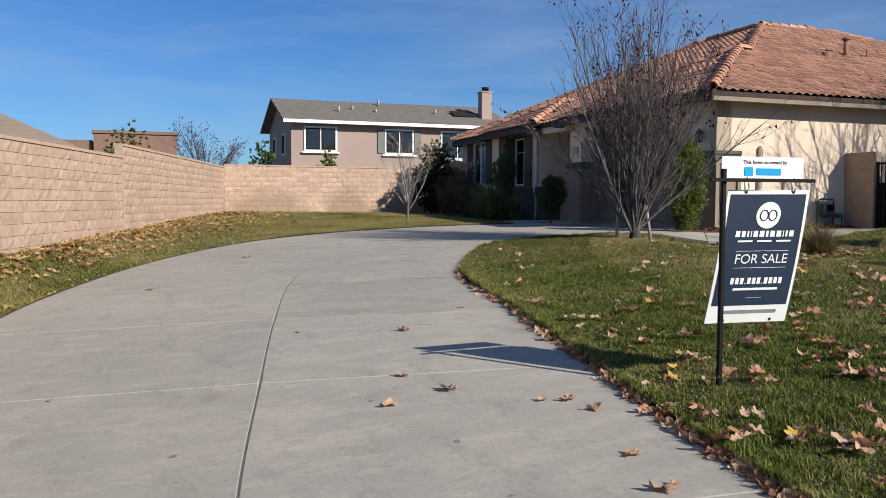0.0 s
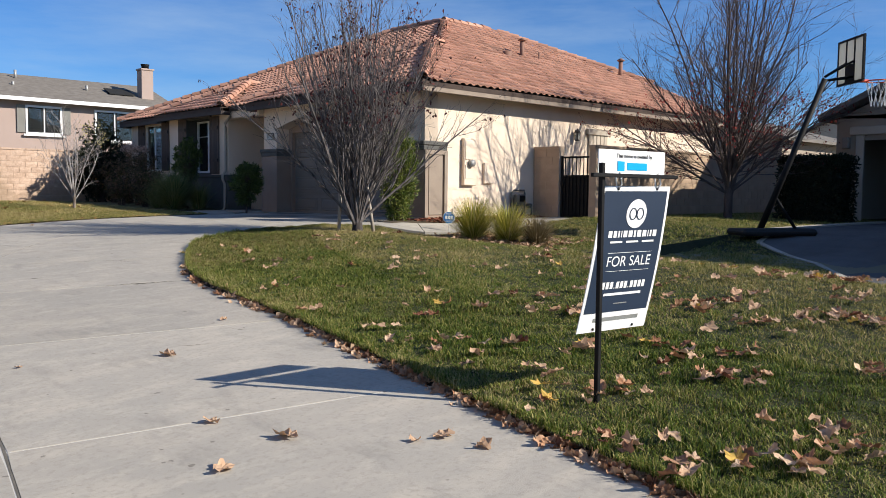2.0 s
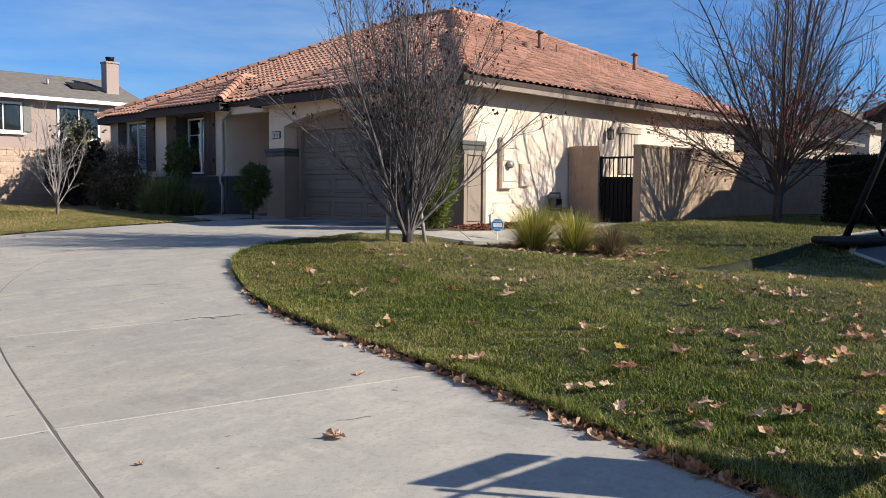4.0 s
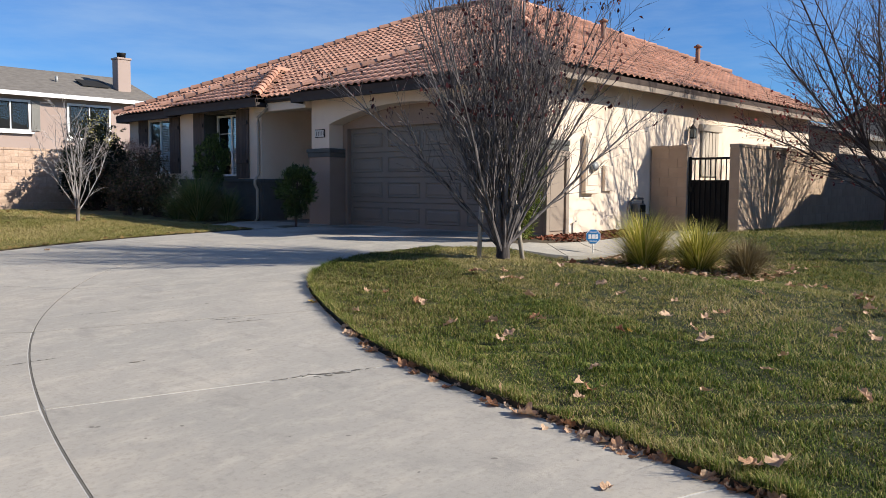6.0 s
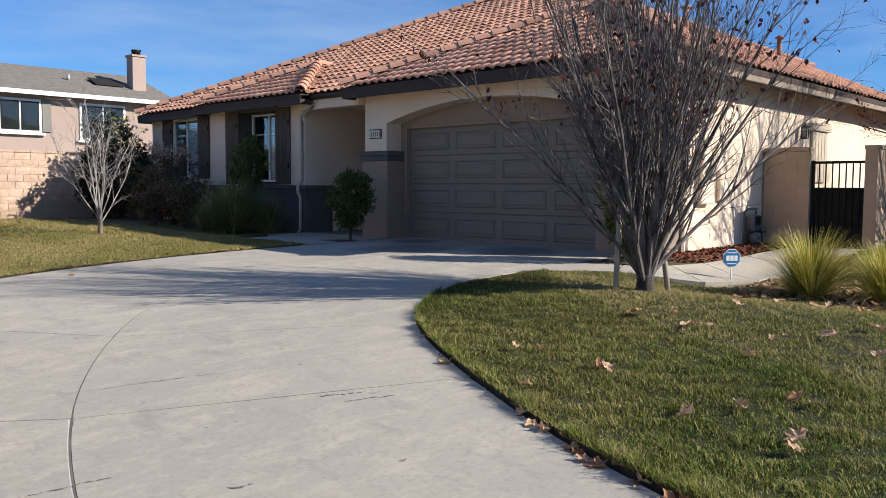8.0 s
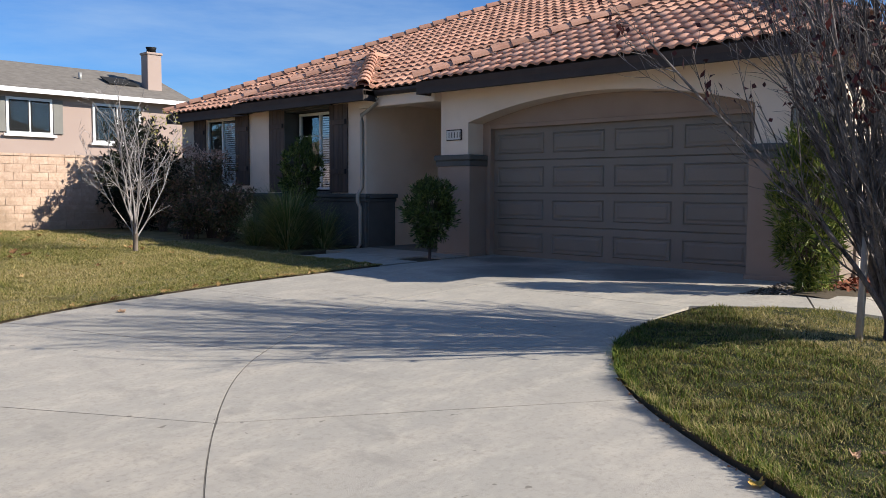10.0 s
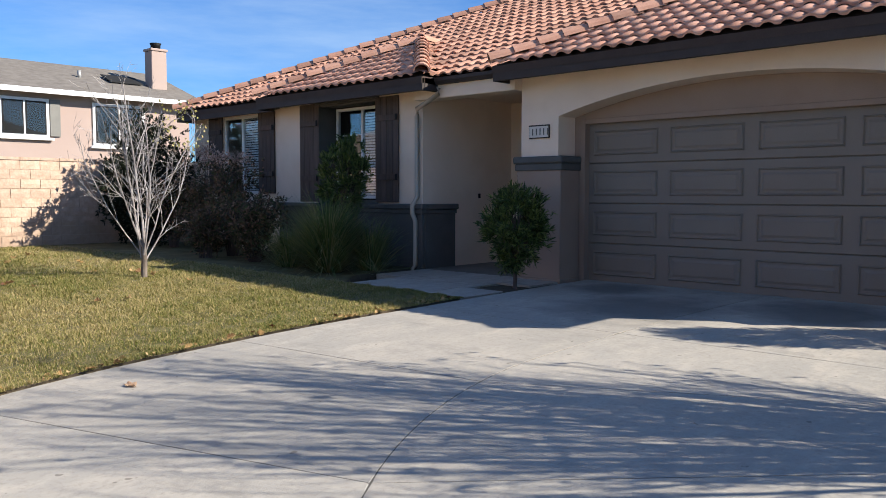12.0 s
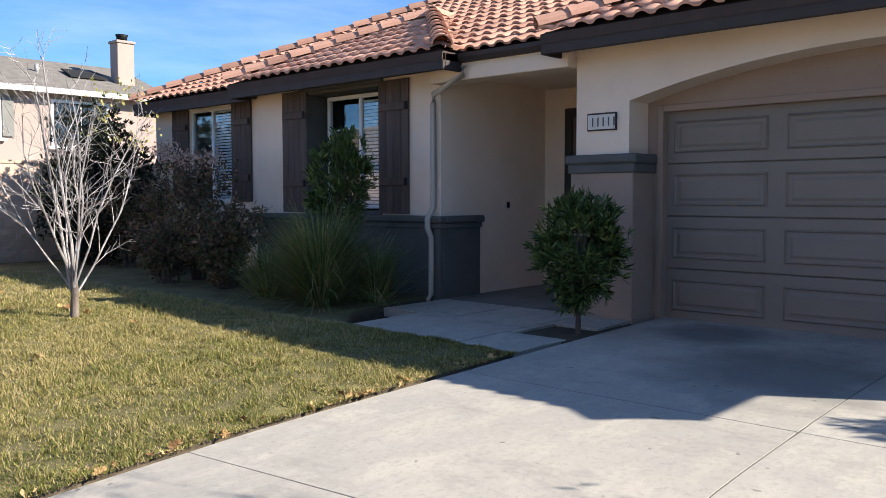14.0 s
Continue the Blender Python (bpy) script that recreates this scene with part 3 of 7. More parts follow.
# ---- lawns ----
right_edge = np.vstack([[spline_at(RIGHT, k, t / 10)[:] for t in range(10)] for k in range(len(RIGHT) - 1)])
left_edge = np.vstack([[spline_at(LEFT, k, t / 10)[:] for t in range(10)] for k in range(len(LEFT) - 1)])


def edge_x(y):
    """x of the drive's right edge at y (up to the walkway)."""
    o = right_edge[right_edge[:, 0] < 9.7]
    return np.interp(y, o[:, 1], o[:, 0])


def east_end(y):
    """x where the eastern lawn stops at y: the neighbour's drive, the gate wall, the walkway."""
    e = np.where(y < 9.2, np.interp(y, [-8, 5.2, 6.15, 6.82, 7.56, 8.5, 9.2], [9.5, 9.95, 11.35, 12.3, 12.95, 13.85, 16.5]), 26.0)
    e = np.where(y > 13.7, np.interp(y, [13.7, 13.8, 14.2, 15.1, 16.1], [13.2, 11.7, 10.93, 10.24, 9.55]), e)
    return np.maximum(e, edge_x(y) + 0.05)


def sheet(name, P, mat, label, skirt=True):
    """A lawn from a grid of points P (rows, columns, 3) with an earth lip round it."""
    r, c, _ = P.shape
    v = P.reshape(-1, 3)
    i, j = np.meshgrid(np.arange(r - 1), np.arange(c - 1), indexing="ij")
    q0 = (i * c + j).ravel()
    f = np.c_[q0, q0 + 1, q0 + c + 1, q0 + c]
    rim = np.r_[np.arange(c), np.arange(1, r) * c + c - 1, (r - 1) * c + np.arange(c - 2, -1, -1), np.arange(r - 2, 0, -1) * c]
    low = v[rim] - (0, 0, 0.14)
    n0 = len(v)
    k = np.arange(len(rim))
    k2 = (k + 1) % len(rim)
    fs = np.c_[rim[k], n0 + k, n0 + k2, rim[k2]]
    ob = array_part(name, np.vstack([v, low]), np.vstack([f, fs]), mat)
    ob.data.materials.append(M["soil"])
    ob.data.polygons.foreach_set("material_index", np.r_[np.zeros(len(f), np.int32), np.ones(len(fs), np.int32)])
    tagged(ob, label, "lawn", kind="structure")
    return ob


us = np.linspace(0, 1, 50) ** 1.4
for ys, ye, nm in ((np.linspace(-6, 13.6, 80), np.linspace(-6, 13.6, 80), "lawn_east"), (np.linspace(13.6, 16.05, 28), np.linspace(13.71, 16.05, 28), "lawn_east_tip")):
    PX = edge_x(ys)[:, None] + 0.05 + (east_end(ye) - edge_x(ys) - 0.05)[:, None] * us[None]
    PY = np.repeat(ys[:, None], 50, 1)
    sheet(nm, np.stack([PX, PY, east_z(PX, PY) - 0.012], -1), M["turf_shade"], "mown green lawn with dry patches and fallen leaves")

WALL_W = lambda y: -2.1 + (y - 15.0) * 0.285
inner = np.vstack([left_edge[left_edge[:, 0] < 9.9], [(9.95, 21.42), (9.97, 22.3), (10.02, 23.0), (10.06, 23.7), (10.6, 24.2), (11.4, 24.35), (12.2, 24.4)]])
outer_c = np.array([(WALL_W(-6.0), -6.0), (WALL_W(10), 10.0), (WALL_W(20), 20.0), (WALL_W(33.3), 33.3), (5.0, 33.3), (8.0, 33.3), (12.4, 33.3)])
s_in = np.r_[0, np.cumsum(np.hypot(*np.diff(inner, axis=0).T))]
s_in /= s_in[-1]
wts = np.interp(s_in, [0, 0.33, 0.5, 0.66, 0.75, 0.85, 1], np.arange(7))
outer = np.c_[np.interp(wts, np.arange(7), outer_c[:, 0]), np.interp(wts, np.arange(7), outer_c[:, 1])]


def west_point(k, u):
    """A point of the western lawn: k along the drive's edge, u from the drive to the boundary wall."""
    a = np.stack([np.interp(k, np.arange(len(inner)), inner[:, c]) for c in (0, 1)], -1)
    b = np.stack([np.interp(k, np.arange(len(inner)), outer[:, c]) for c in (0, 1)], -1)
    p = a + (b - a) * u[..., None]
    za = pave_z(a[..., 0], a[..., 1]) + 0.03
    zb = np.clip(0.80 + 0.0265 * (b[..., 1] - 15), 0.45, 1.26)
    zb = np.maximum(zb, za)
    return np.concatenate([p, (za + (zb - za) * smooth01(u * 1.25))[..., None]], -1)


trench = [(float(x_), float(y_)) for x_, y_ in right_edge if x_ < 9.5]
tv = []
for k_, (x_, y_) in enumerate(trench):
    n_ = Vector((trench[min(k_ + 1, len(trench) - 1)][1] - trench[max(k_ - 1, 0)][1], -(trench[min(k_ + 1, len(trench) - 1)][0] - trench[max(k_ - 1, 0)][0]))).normalized()
    for o_ in (-0.004, 0.12):
        tv.append((x_ + n_.x * o_, y_ + n_.y * o_, float(pave_z(x_, y_)) - 0.055))
tagged(mesh_part("edge_soil", tv, [(2 * i, 2 * i + 1, 2 * i + 3, 2 * i + 2) for i in range(len(trench) - 1)], M["soil"]), "dark earth in the trimmed lawn edge", "soil", kind="structure")
KK, UU = np.meshgrid(np.arange(len(inner)) * 1.0, np.linspace(0.006, 1, 40), indexing="ij")
PW = west_point(KK, UU)
PW[..., 2] -= 0.012
sheet("lawn_west", PW, M["turf_dry"], "mown lawn of yellow and green grass beside the block wall")

# ---- boundary walls of split-face block ----


def block_wall(name, a, b, z0, z1, label, mat="block", size=(0.405, 0.2), thick=0.2, own=300, rough=0.011, from_end=False, side=1):
    """A wall from a to b with staggered blocks on its face and a cap; the outer face is to the right of a -> b when side is 1."""
    a, b = Vector((*a, 0)), Vector((*b, 0))
    d = (b - a).normalized()
    nrm = Vector((d.y, -d.x, 0)) * side
    length = (b - a).length
    root = empty(name, label=label, category="wall", kind="structure")
    v = []
    for s, o in ((0, -0.006), (length, -0.006), (length, -thick), (0, -thick)):
        p = a + d * s + nrm * o
        v += [(p.x, p.y, z0 - 0.4), (p.x, p.y, z1 - 0.01)]
    mesh_part("core", v, [(0, 2, 3, 1), (2, 4, 5, 3), (4, 6, 7, 5), (6, 0, 1, 7), (1, 3, 5, 7)], M["mortar"], root, "recessed mortar")
    rnd = random.Random(name)
    w, h = size
    shapes = []
    for k in range(4):
        bm = bmesh.new()
        g = 0.005
        rows = 3
        pts = [[None] * 4 for _ in range(3)]
        for r in range(3):
            for c in range(4):
                x, z = g + (w - 2 * g) * c / 3, g + (h - 2 * g) * r / 2
                inner_pt = 0 < r < 2 and 0 < c < 3
                pts[r][c] = bm.verts.new((x, rnd.uniform(0.3, 1.6) * rough + 0.002 if inner_pt else rnd.uniform(0.0, 0.6) * rough, z))
        for r in range(2):
            for c in range(3):
                bm.faces.new((pts[r][c], pts[r + 1][c], pts[r + 1][c + 1], pts[r][c + 1]))
        rim = [pts[0][c] for c in range(4)] + [pts[1][3]] + [pts[2][c] for c in range(3, -1, -1)] + [pts[1][0]]
        back = [bm.verts.new((q.co.x, -0.012, q.co.z)) for q in rim]
        for i in range(len(rim)):
            bm.faces.new((rim[i], rim[(i + 1) % len(rim)], back[(i + 1) % len(rim)], back[i]))
        bmesh.ops.recalc_face_normals(bm, faces=bm.faces)
        me = bpy.data.meshes.new("block")
        bm.to_mesh(me)
        bm.free()
        me.materials.append(M[mat])
        shapes.append(me)
    spots = []
    rowsn = int((z1 - 0.06 - z0) / h + 0.99)
    for r in range(rowsn):
        z = z1 - 0.06 - (r + 1) * h
        s = -(w / 2) * (r % 2)
        while s < length - 0.02:
            s0, s1 = max(s, 0), min(s + w, length)
            if s1 - s0 > 0.06:
                spots.append((s0, s1, z))
            s += w
    spots.sort(key=lambda q: -q[0] if from_end else q[0])
    lv, lf = [], []
    for i, (s0, s1, z) in enumerate(spots):
        me = shapes[rnd.randrange(4)]
        p = a + d * s0
        m = Matrix(((d.x, nrm.x, 0, p.x), (d.y, nrm.y, 0, p.y), (0, 0, 1, z), (0, 0, 0, 1))) @ Matrix.Diagonal(((s1 - s0) / w, 1, 1, 1))
        if i < own:
            ob = new("block", me)
            ob.parent = root
            ob.matrix_basis = m
        else:
            n0 = len(lv)
            lv += [(m @ q.co)[:] for q in me.vertices]
            lf += [tuple(n0 + t for t in q.vertices) for q in me.polygons]
    if lv:
        ob = mesh_part("block_field", lv, lf, M[mat], root, "rest of the same blocks")
        ob["kind"] = "stuff"
    s = 0.0
    bm = bmesh.new()
    while s < length:
        e = min(s + w, length)
        bmesh.ops.create_cube(bm, size=1, matrix=Matrix(((d.x, nrm.x, 0, (a + d * (s + e) / 2 - nrm * (thick / 2 - 0.005)).x), (d.y, nrm.y, 0, (a + d * (s + e) / 2 - nrm * (thick / 2 - 0.005)).y), (0, 0, 1, z1 - 0.03), (0, 0, 0, 1))) @ Matrix.Diagonal((e - s - 0.008, thick + 0.04, 0.06, 1)))
        s = e
    part("cap", bm, M[mat], root, "flat cap blocks")
    return root


WX = lambda y: WALL_W(y)
block_wall("wall_north", (WX(33.3), 33.3), (24.0, 33.3), 1.1, 3.12, "tan split-face concrete block boundary wall, stained by sprinklers", own=280)
block_wall("wall_west", (WX(21.2), 21.2), (WX(33.3), 33.3), 0.9, 3.04, "tan split-face concrete block boundary wall", own=300)
block_wall("wall_west_low", (WX(-4.0), -4.0), (WX(21.2) - 0.003, 21.2 - 0.01), 0.3, 2.75, "tan split-face concrete block boundary wall, one course lower", own=290, from_end=True)

# ---- the house ----
house = empty("house", (12.2, 15.6, 1.05), "single-storey cream stucco house with terracotta hipped roof and dark shutters", "house")
inv = Matrix.Translation((-12.2, -15.6, -1.05))


def hp(ob):
    """Puts a part built in world metres under the house."""
    ob.parent = house
    ob.matrix_parent_inverse = inv
    return ob


def hbox(name, dims, mat, label="", bevel=0.006):
    return hp(boxed(name, dims, M[mat], None, label, bevel))


def wall_y(name, x0, x1, y0, y1, z0, z1, holes, mat):
    """A wall along y between x0 (outer) and x1, with rectangular holes (y0, y1, z0, z1) through it."""
    cy = sorted({y0, y1, *[h[0] for h in holes], *[h[1] for h in holes]})
    cz = sorted({z0, z1, *[h[2] for h in holes], *[h[3] for h in holes]})
    bm = bmesh.new()
    for i in range(len(cy) - 1):
        for j in range(len(cz) - 1):
            my, mz = (cy[i] + cy[i + 1]) / 2, (cz[j] + cz[j + 1]) / 2
            if not any(h[0] < my < h[1] and h[2] < mz < h[3] for h in holes):
                box(bm, x0, x1, cy[i], cy[i + 1], cz[j], cz[j + 1])
    bmesh.ops.remove_doubles(bm, verts=bm.verts, dist=1e-5)
    inside = [fc for fc in bm.faces if sum(1 for g in bm.faces if g is not fc and (g.calc_center_median() - fc.calc_center_median()).length < 1e-5)]
    bmesh.ops.delete(bm, geom=inside, context="FACES")
    return hp(part(name, bm, M[mat]))


ZB, ZT = 0.9, 4.06
# garage front with its arched opening
bm = bmesh.new()
Y0, Y1, SPR, CRN = 16.62, 21.68, 3.43, 3.78
prof = [(15.57, ZB), (15.57, ZT), (22.33, ZT), (22.33, ZB), (Y1, ZB), (Y1, SPR)]
half, mid = (Y1 - Y0) / 2, (Y0 + Y1) / 2
rise = CRN - SPR
rad = (half * half + rise * rise) / (2 * rise)
for i in range(1, 20):
    y = Y1 - (Y1 - Y0) * i / 20
    prof.append((y, CRN - rad + math.sqrt(rad * rad - (y - mid) ** 2)))
prof += [(Y0, SPR), (Y0, ZB)]
vs = [bm.verts.new((12.17, y, z)) for y, z in prof]
fc = bm.faces.new(vs)
ex = bmesh.ops.extrude_face_region(bm, geom=[fc])
bmesh.ops.translate(bm, verts=[g for g in ex["geom"] if isinstance(g, bmesh.types.BMVert)], vec=(0.4, 0, 0))
bmesh.ops.recalc_face_normals(bm, faces=bm.faces)
hp(part("garage_wall", bm, M["stucco"]))
hp(boxed("wall_side", (12.17, 25.0, 15.57, 15.8, ZB, ZT), M["stucco"], None, bevel=0))
hp(boxed("wall_jog", (25.0, 28.0, 18.6, 18.8, ZB, ZT), M["stucco"], None, bevel=0))
hp(boxed("wall_rear", (24.8, 25.0, 15.8, 31.8, ZB, ZT), M["stucco"], None, bevel=0))
hp(boxed("wall_far", (12.4, 24.8, 31.6, 31.8, ZB, ZT), M["stucco"], None, bevel=0))
hp(boxed("porch_wall", (12.57, 14.6, 22.13, 22.33, ZB, ZT), M["stucco"], None, bevel=0))
hp(boxed("porch_back", (14.45, 14.6, 22.33, 24.37, ZB, ZT), M["stucco"], None, bevel=0))
hp(boxed("porch_beam", (12.0, 12.3, 22.33, 24.37, 3.83, 4.08), M["stucco"], None, bevel=0.01))
hp(boxed("porch_ceiling", (12.3, 14.45, 22.33, 24.37, 3.98, 4.04), M["stucco"], None, bevel=0))
bm = bmesh.new()
box(bm, 12.19, 14.6, 24.37, 24.57, ZB, ZT)
hp(part("porch_side_wall", bm, M["stucco"]))
wall_y("bay_wall", 12.19, 12.42, 24.57, 28.28, ZB, ZT, [(25.45, 27.05, 2.19, 3.98)], "stucco")
wall_y("window_wall", 12.40, 12.62, 28.28, 31.6, ZB, ZT, [(29.28, 30.62, 2.36, 3.97)], "stucco")
# black sheet behind the windows, in place of the room's shade
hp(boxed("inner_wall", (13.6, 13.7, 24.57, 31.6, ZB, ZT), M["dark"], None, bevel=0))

# brown stucco round the garage door, and the door
wall_y("door_surround", 12.57, 12.66, 16.4, 21.9, ZB, 3.95, [(16.78, 21.5, ZB, 3.34)], "surround")
hbox("jamb", (12.545, 12.68, 21.49, 21.56, 1.0, 3.40), "surround")
hbox("jamb", (12.545, 12.68, 16.72, 16.79, 1.0, 3.40), "surround")
hbox("jamb", (12.545, 12.68, 16.79, 21.49, 3.33, 3.40), "surround")
gdoor = hp(boxed("garage_door", (12.70, 12.75, 16.74, 21.54, 1.06, 3.38), M["garage"], None, "taupe sectional garage door with raised panels", 0))
DZ0, DZ1 = 1.10, 3.34
for r in range(4):
    z0 = DZ0 + (DZ1 - DZ0) * r / 4
    z1 = DZ0 + (DZ1 - DZ0) * (r + 1) / 4
    sec = boxed("section", (12.655, 12.70, 16.78, 21.5, z0 + 0.004, z1 - 0.004), M["garage"], None, bevel=0.008)
    sec.parent = gdoor
    for c in range(4):
        ya, yb = 16.78 + 1.18 * c + 0.09, 16.78 + 1.18 * (c + 1) - 0.09
        za, zb = z0 + 0.11, z1 - 0.11
        bm = bmesh.new()
        # a raised field with a sunk moulding round it
        rings = [(0, 12.651), (0.015, 12.635), (0.03, 12.650), (0.055, 12.650), (0.085, 12.638)]
        loops = []
        for o, xx in rings:
            loops.append([bm.verts.new((xx, yy, zz)) for yy, zz in ((ya + o, za + o), (yb - o, za + o), (yb - o, zb - o), (ya + o, zb - o))])
        for a_, b_ in zip(loops, loops[1:]):
            for i in range(4):
                bm.faces.new((a_[i], a_[(i + 1) % 4], b_[(i + 1) % 4], b_[i]))
        bm.faces.new(loops[-1])
        bmesh.ops.recalc_face_normals(bm, faces=bm.faces)
        pn = part("panel", bm, M["garage"])
        pn.parent = gdoor
hbox("door_seal", (12.64, 12.72, 16.76, 21.52, 1.02, 1.10), "rubber", "black rubber bottom seal")

# piers beside the garage, with caps
for ya, yb, xa, xb in ((21.60, 22.37, 12.12, 12.60), (15.52, 16.66, 12.10, 12.80)):
    pier = hbox("pier", (xa, xb, ya, yb, 0.95, 2.72), "surround", "painted pier base", 0.01)
    hbox("pier_cap", (xa - 0.05, xb + 0.02, ya - 0.05, yb + 0.05, 2.78, 2.88), "trim", "grey moulded cap", 0.02)
    hbox("pier_cap", (xa - 0.025, xb + 0.01, ya - 0.025, yb + 0.025, 2.68, 2.78), "trim", "", 0.012)
    hbox("pier_foot", (xa - 0.02, xb, ya - 0.02, yb + 0.02, 0.95, 1.16), "surround", "", 0.01)
# framed panel on the corner pier's sunny side
hbox("pier_panel", (12.24, 12.66, 15.495, 15.52, 1.22, 2.58), "taupe", "", 0.004)
for d_ in ((12.10, 12.20, 1.16, 2.68), (12.70, 12.80, 1.16, 2.68)):
    hbox("pier_frame", (d_[0], d_[1], 15.47, 15.52, d_[2], d_[3]), "taupe", "", 0.004)
hbox("pier_frame", (12.20, 12.70, 15.47, 15.52, 2.58, 2.68), "taupe", "", 0.004)

# wainscot under the bay window
hbox("wainscot", (12.13, 12.20, 24.33, 28.24, 0.95, 2.05), "trim", "grey painted plinth", 0.01)
hbox("wainscot", (12.20, 12.92, 24.32, 24.375, 0.95, 2.05), "trim", "", 0.008)
hbox("wainscot_cap", (12.07, 12.20, 24.27, 28.28, 2.10, 2.19), "trim", "", 0.02)
hbox("wainscot_cap", (12.20, 12.96, 24.27, 24.375, 2.10, 2.19), "trim", "", 0.015)
hbox("wainscot_cap", (12.10, 12.20, 24.30, 28.26, 2.03, 2.10), "trim", "", 0.01)
hbox("wainscot_cap", (12.20, 12.94, 24.30, 24.375, 2.03, 2.10), "trim", "", 0.01)


def window_unit(x, y0, y1, z0, z1, grid):
    """A white vinyl slider with two sashes, glass, and slatted blinds behind one half."""
    root = hp(empty("window", (0, 0, 0), "white vinyl sliding window"))
    fw = 0.055

    def sub(name, dims, mat, label="", bevel=0.004):
        o = boxed(name, dims, M[mat], None, label, bevel)
        o.parent = root
        return o
    sub("window_frame", (x, x + 0.07, y0, y0 + fw, z0, z1), "vinyl")
    sub("window_frame", (x, x + 0.07, y1 - fw, y1, z0, z1), "vinyl")
    sub("window_frame", (x, x + 0.07, y0 + fw, y1 - fw, z1 - fw, z1), "vinyl")
    sub("window_frame", (x, x + 0.07, y0 + fw, y1 - fw, z0, z0 + fw), "vinyl")
    m_ = (y0 + y1) / 2
    sub("window_frame", (x + 0.005, x + 0.06, m_ - 0.03, m_ + 0.03, z0 + fw, z1 - fw), "vinyl")
    for a_, b_ in ((y0 + fw, m_ - 0.03), (m_ + 0.03, y1 - fw)):
        p = sub("pane", (x + 0.03, x + 0.036, a_, b_, z0 + fw, z1 - fw), "glass", bevel=0)
        p.visible_shadow = False
        if grid:
            for z in (z0 + (z1 - z0) * 0.70,):
                sub("muntin", (x + 0.020, x + 0.029, a_, b_, z - 0.011, z + 0.011), "vinyl", bevel=0)
    n = int((z1 - z0 - 2 * fw) / 0.05)
    for i in range(n):
        z = z0 + fw + 0.03 + i * 0.05
        bm = bmesh.new()
        box(bm, -0.021, 0.021, y0 + fw, m_, -0.0015, 0.0015)
        bmesh.ops.transform(bm, matrix=Matrix.Translation((x + 0.062, 0, z)) @ Matrix.Rotation(radians(-56), 4, "Y"), verts=bm.verts)
        s_ = part("blind_slat", bm, M["blind"])
        s_.parent = root
    return root


window_unit(12.50, 25.50, 26.95, 2.27, 3.91, True)
window_unit(12.43, 29.28, 30.62, 2.36, 3.97, False)
# the deep reveal of the bay window
hbox("reveal", (12.16, 12.60, 27.02, 27.06, 2.19, 3.98), "trim", "grey painted reveal", 0)
hbox("reveal", (12.16, 12.60, 25.44, 25.48, 2.19, 3.98), "trim", "", 0)
hbox("reveal", (12.20, 12.60, 25.48, 27.02, 3.93, 3.98), "trim", "", 0)
hbox("sill", (12.16, 12.60, 25.48, 27.02, 2.19, 2.24), "trim", "", 0.005)
hbox("reveal", (12.57, 12.60, 26.95, 27.02, 2.24, 3.93), "trim", "", 0)
hbox("head_board", (12.13, 12.19, 25.40, 27.10, 3.965, 4.10), "trim", "", 0.006)
hbox("head_board", (12.35, 12.40, 29.05, 30.75, 3.99, 4.09), "trim", "", 0.006)


def shutter(x, y0, y1, z0, z1):
    root = hp(empty("shutter", (0, 0, 0), "dark brown board-and-batten shutter"))
    n = 4
    for i in range(n):
        a_, b_ = y0 + (y1 - y0) * i / n, y0 + (y1 - y0) * (i + 1) / n
        o = boxed("board", (x, x + 0.028, a_ + 0.002, b_ - 0.002, z0, z1), M["shutter"], None, bevel=0.004)
        o.parent = root
    for z in (z0 + (z1 - z0) * 0.24, z1 - (z1 - z0) * 0.20):
        o = boxed("batten", (x - 0.024, x, y0 + 0.03, y1 - 0.03, z - 0.05, z + 0.05), M["shutter"], None, bevel=0.005)
        o.parent = root
        o = boxed("hinge", (x - 0.034, x - 0.024, y0 + 0.0, y0 + 0.05, z - 0.05, z + 0.05), M["iron"], None, "black iron clavo plate", 0.003)
        o.parent = root


shutter(12.155, 27.03, 27.60, 2.21, 4.0)
shutter(12.155, 24.91, 25.48, 2.21, 3.98)
shutter(12.365, 30.62, 31.17, 2.36, 4.0)
shutter(12.365, 28.72, 29.28, 2.36, 4.0)

# front door in the porch
hbox("front_door", (14.38, 14.45, 22.85, 23.85, 1.1, 3.55), "shutter", "dark wooden entry door", 0.01)
hbox("door_frame", (14.36, 14.45, 23.85, 23.97, 1.1, 3.68), "fascia", "", 0.006)
hbox("door_frame", (14.36, 14.45, 22.73, 22.85, 1.1, 3.68), "fascia", "", 0.006)
hbox("door_frame", (14.36, 14.45, 22.85, 23.85, 3.55, 3.68), "fascia", "", 0.006)
hbox("weep_screed", (12.93, 14.45, 24.345, 24.37, 1.09, 1.16), "stucco", "", 0.004)
hbox("bell_button", (13.55, 13.60, 24.355, 24.37, 2.28, 2.36), "iron", "black door bell", 0.003)
hbox("outlet_cover", (13.52, 13.60, 24.36, 24.37, 1.62, 1.74), "stucco", "", 0.003)
# number plaque: its digits stay plain bars
hbox("plaque", (12.145, 12.17, 21.82, 22.18, 3.135, 3.325), "fascia", "dark number plaque with a moulded rim", 0.006)
hbox("plaque_face", (12.138, 12.146, 21.835, 22.165, 3.15, 3.305), "plate", "pale number plate", 0.0)
for i in range(5):
    y = 22.13 - 0.065 * i
    hbox("bar", (12.133, 12.138, y - 0.034, y - 0.020, 3.18, 3.275), "trim", "", 0.0)

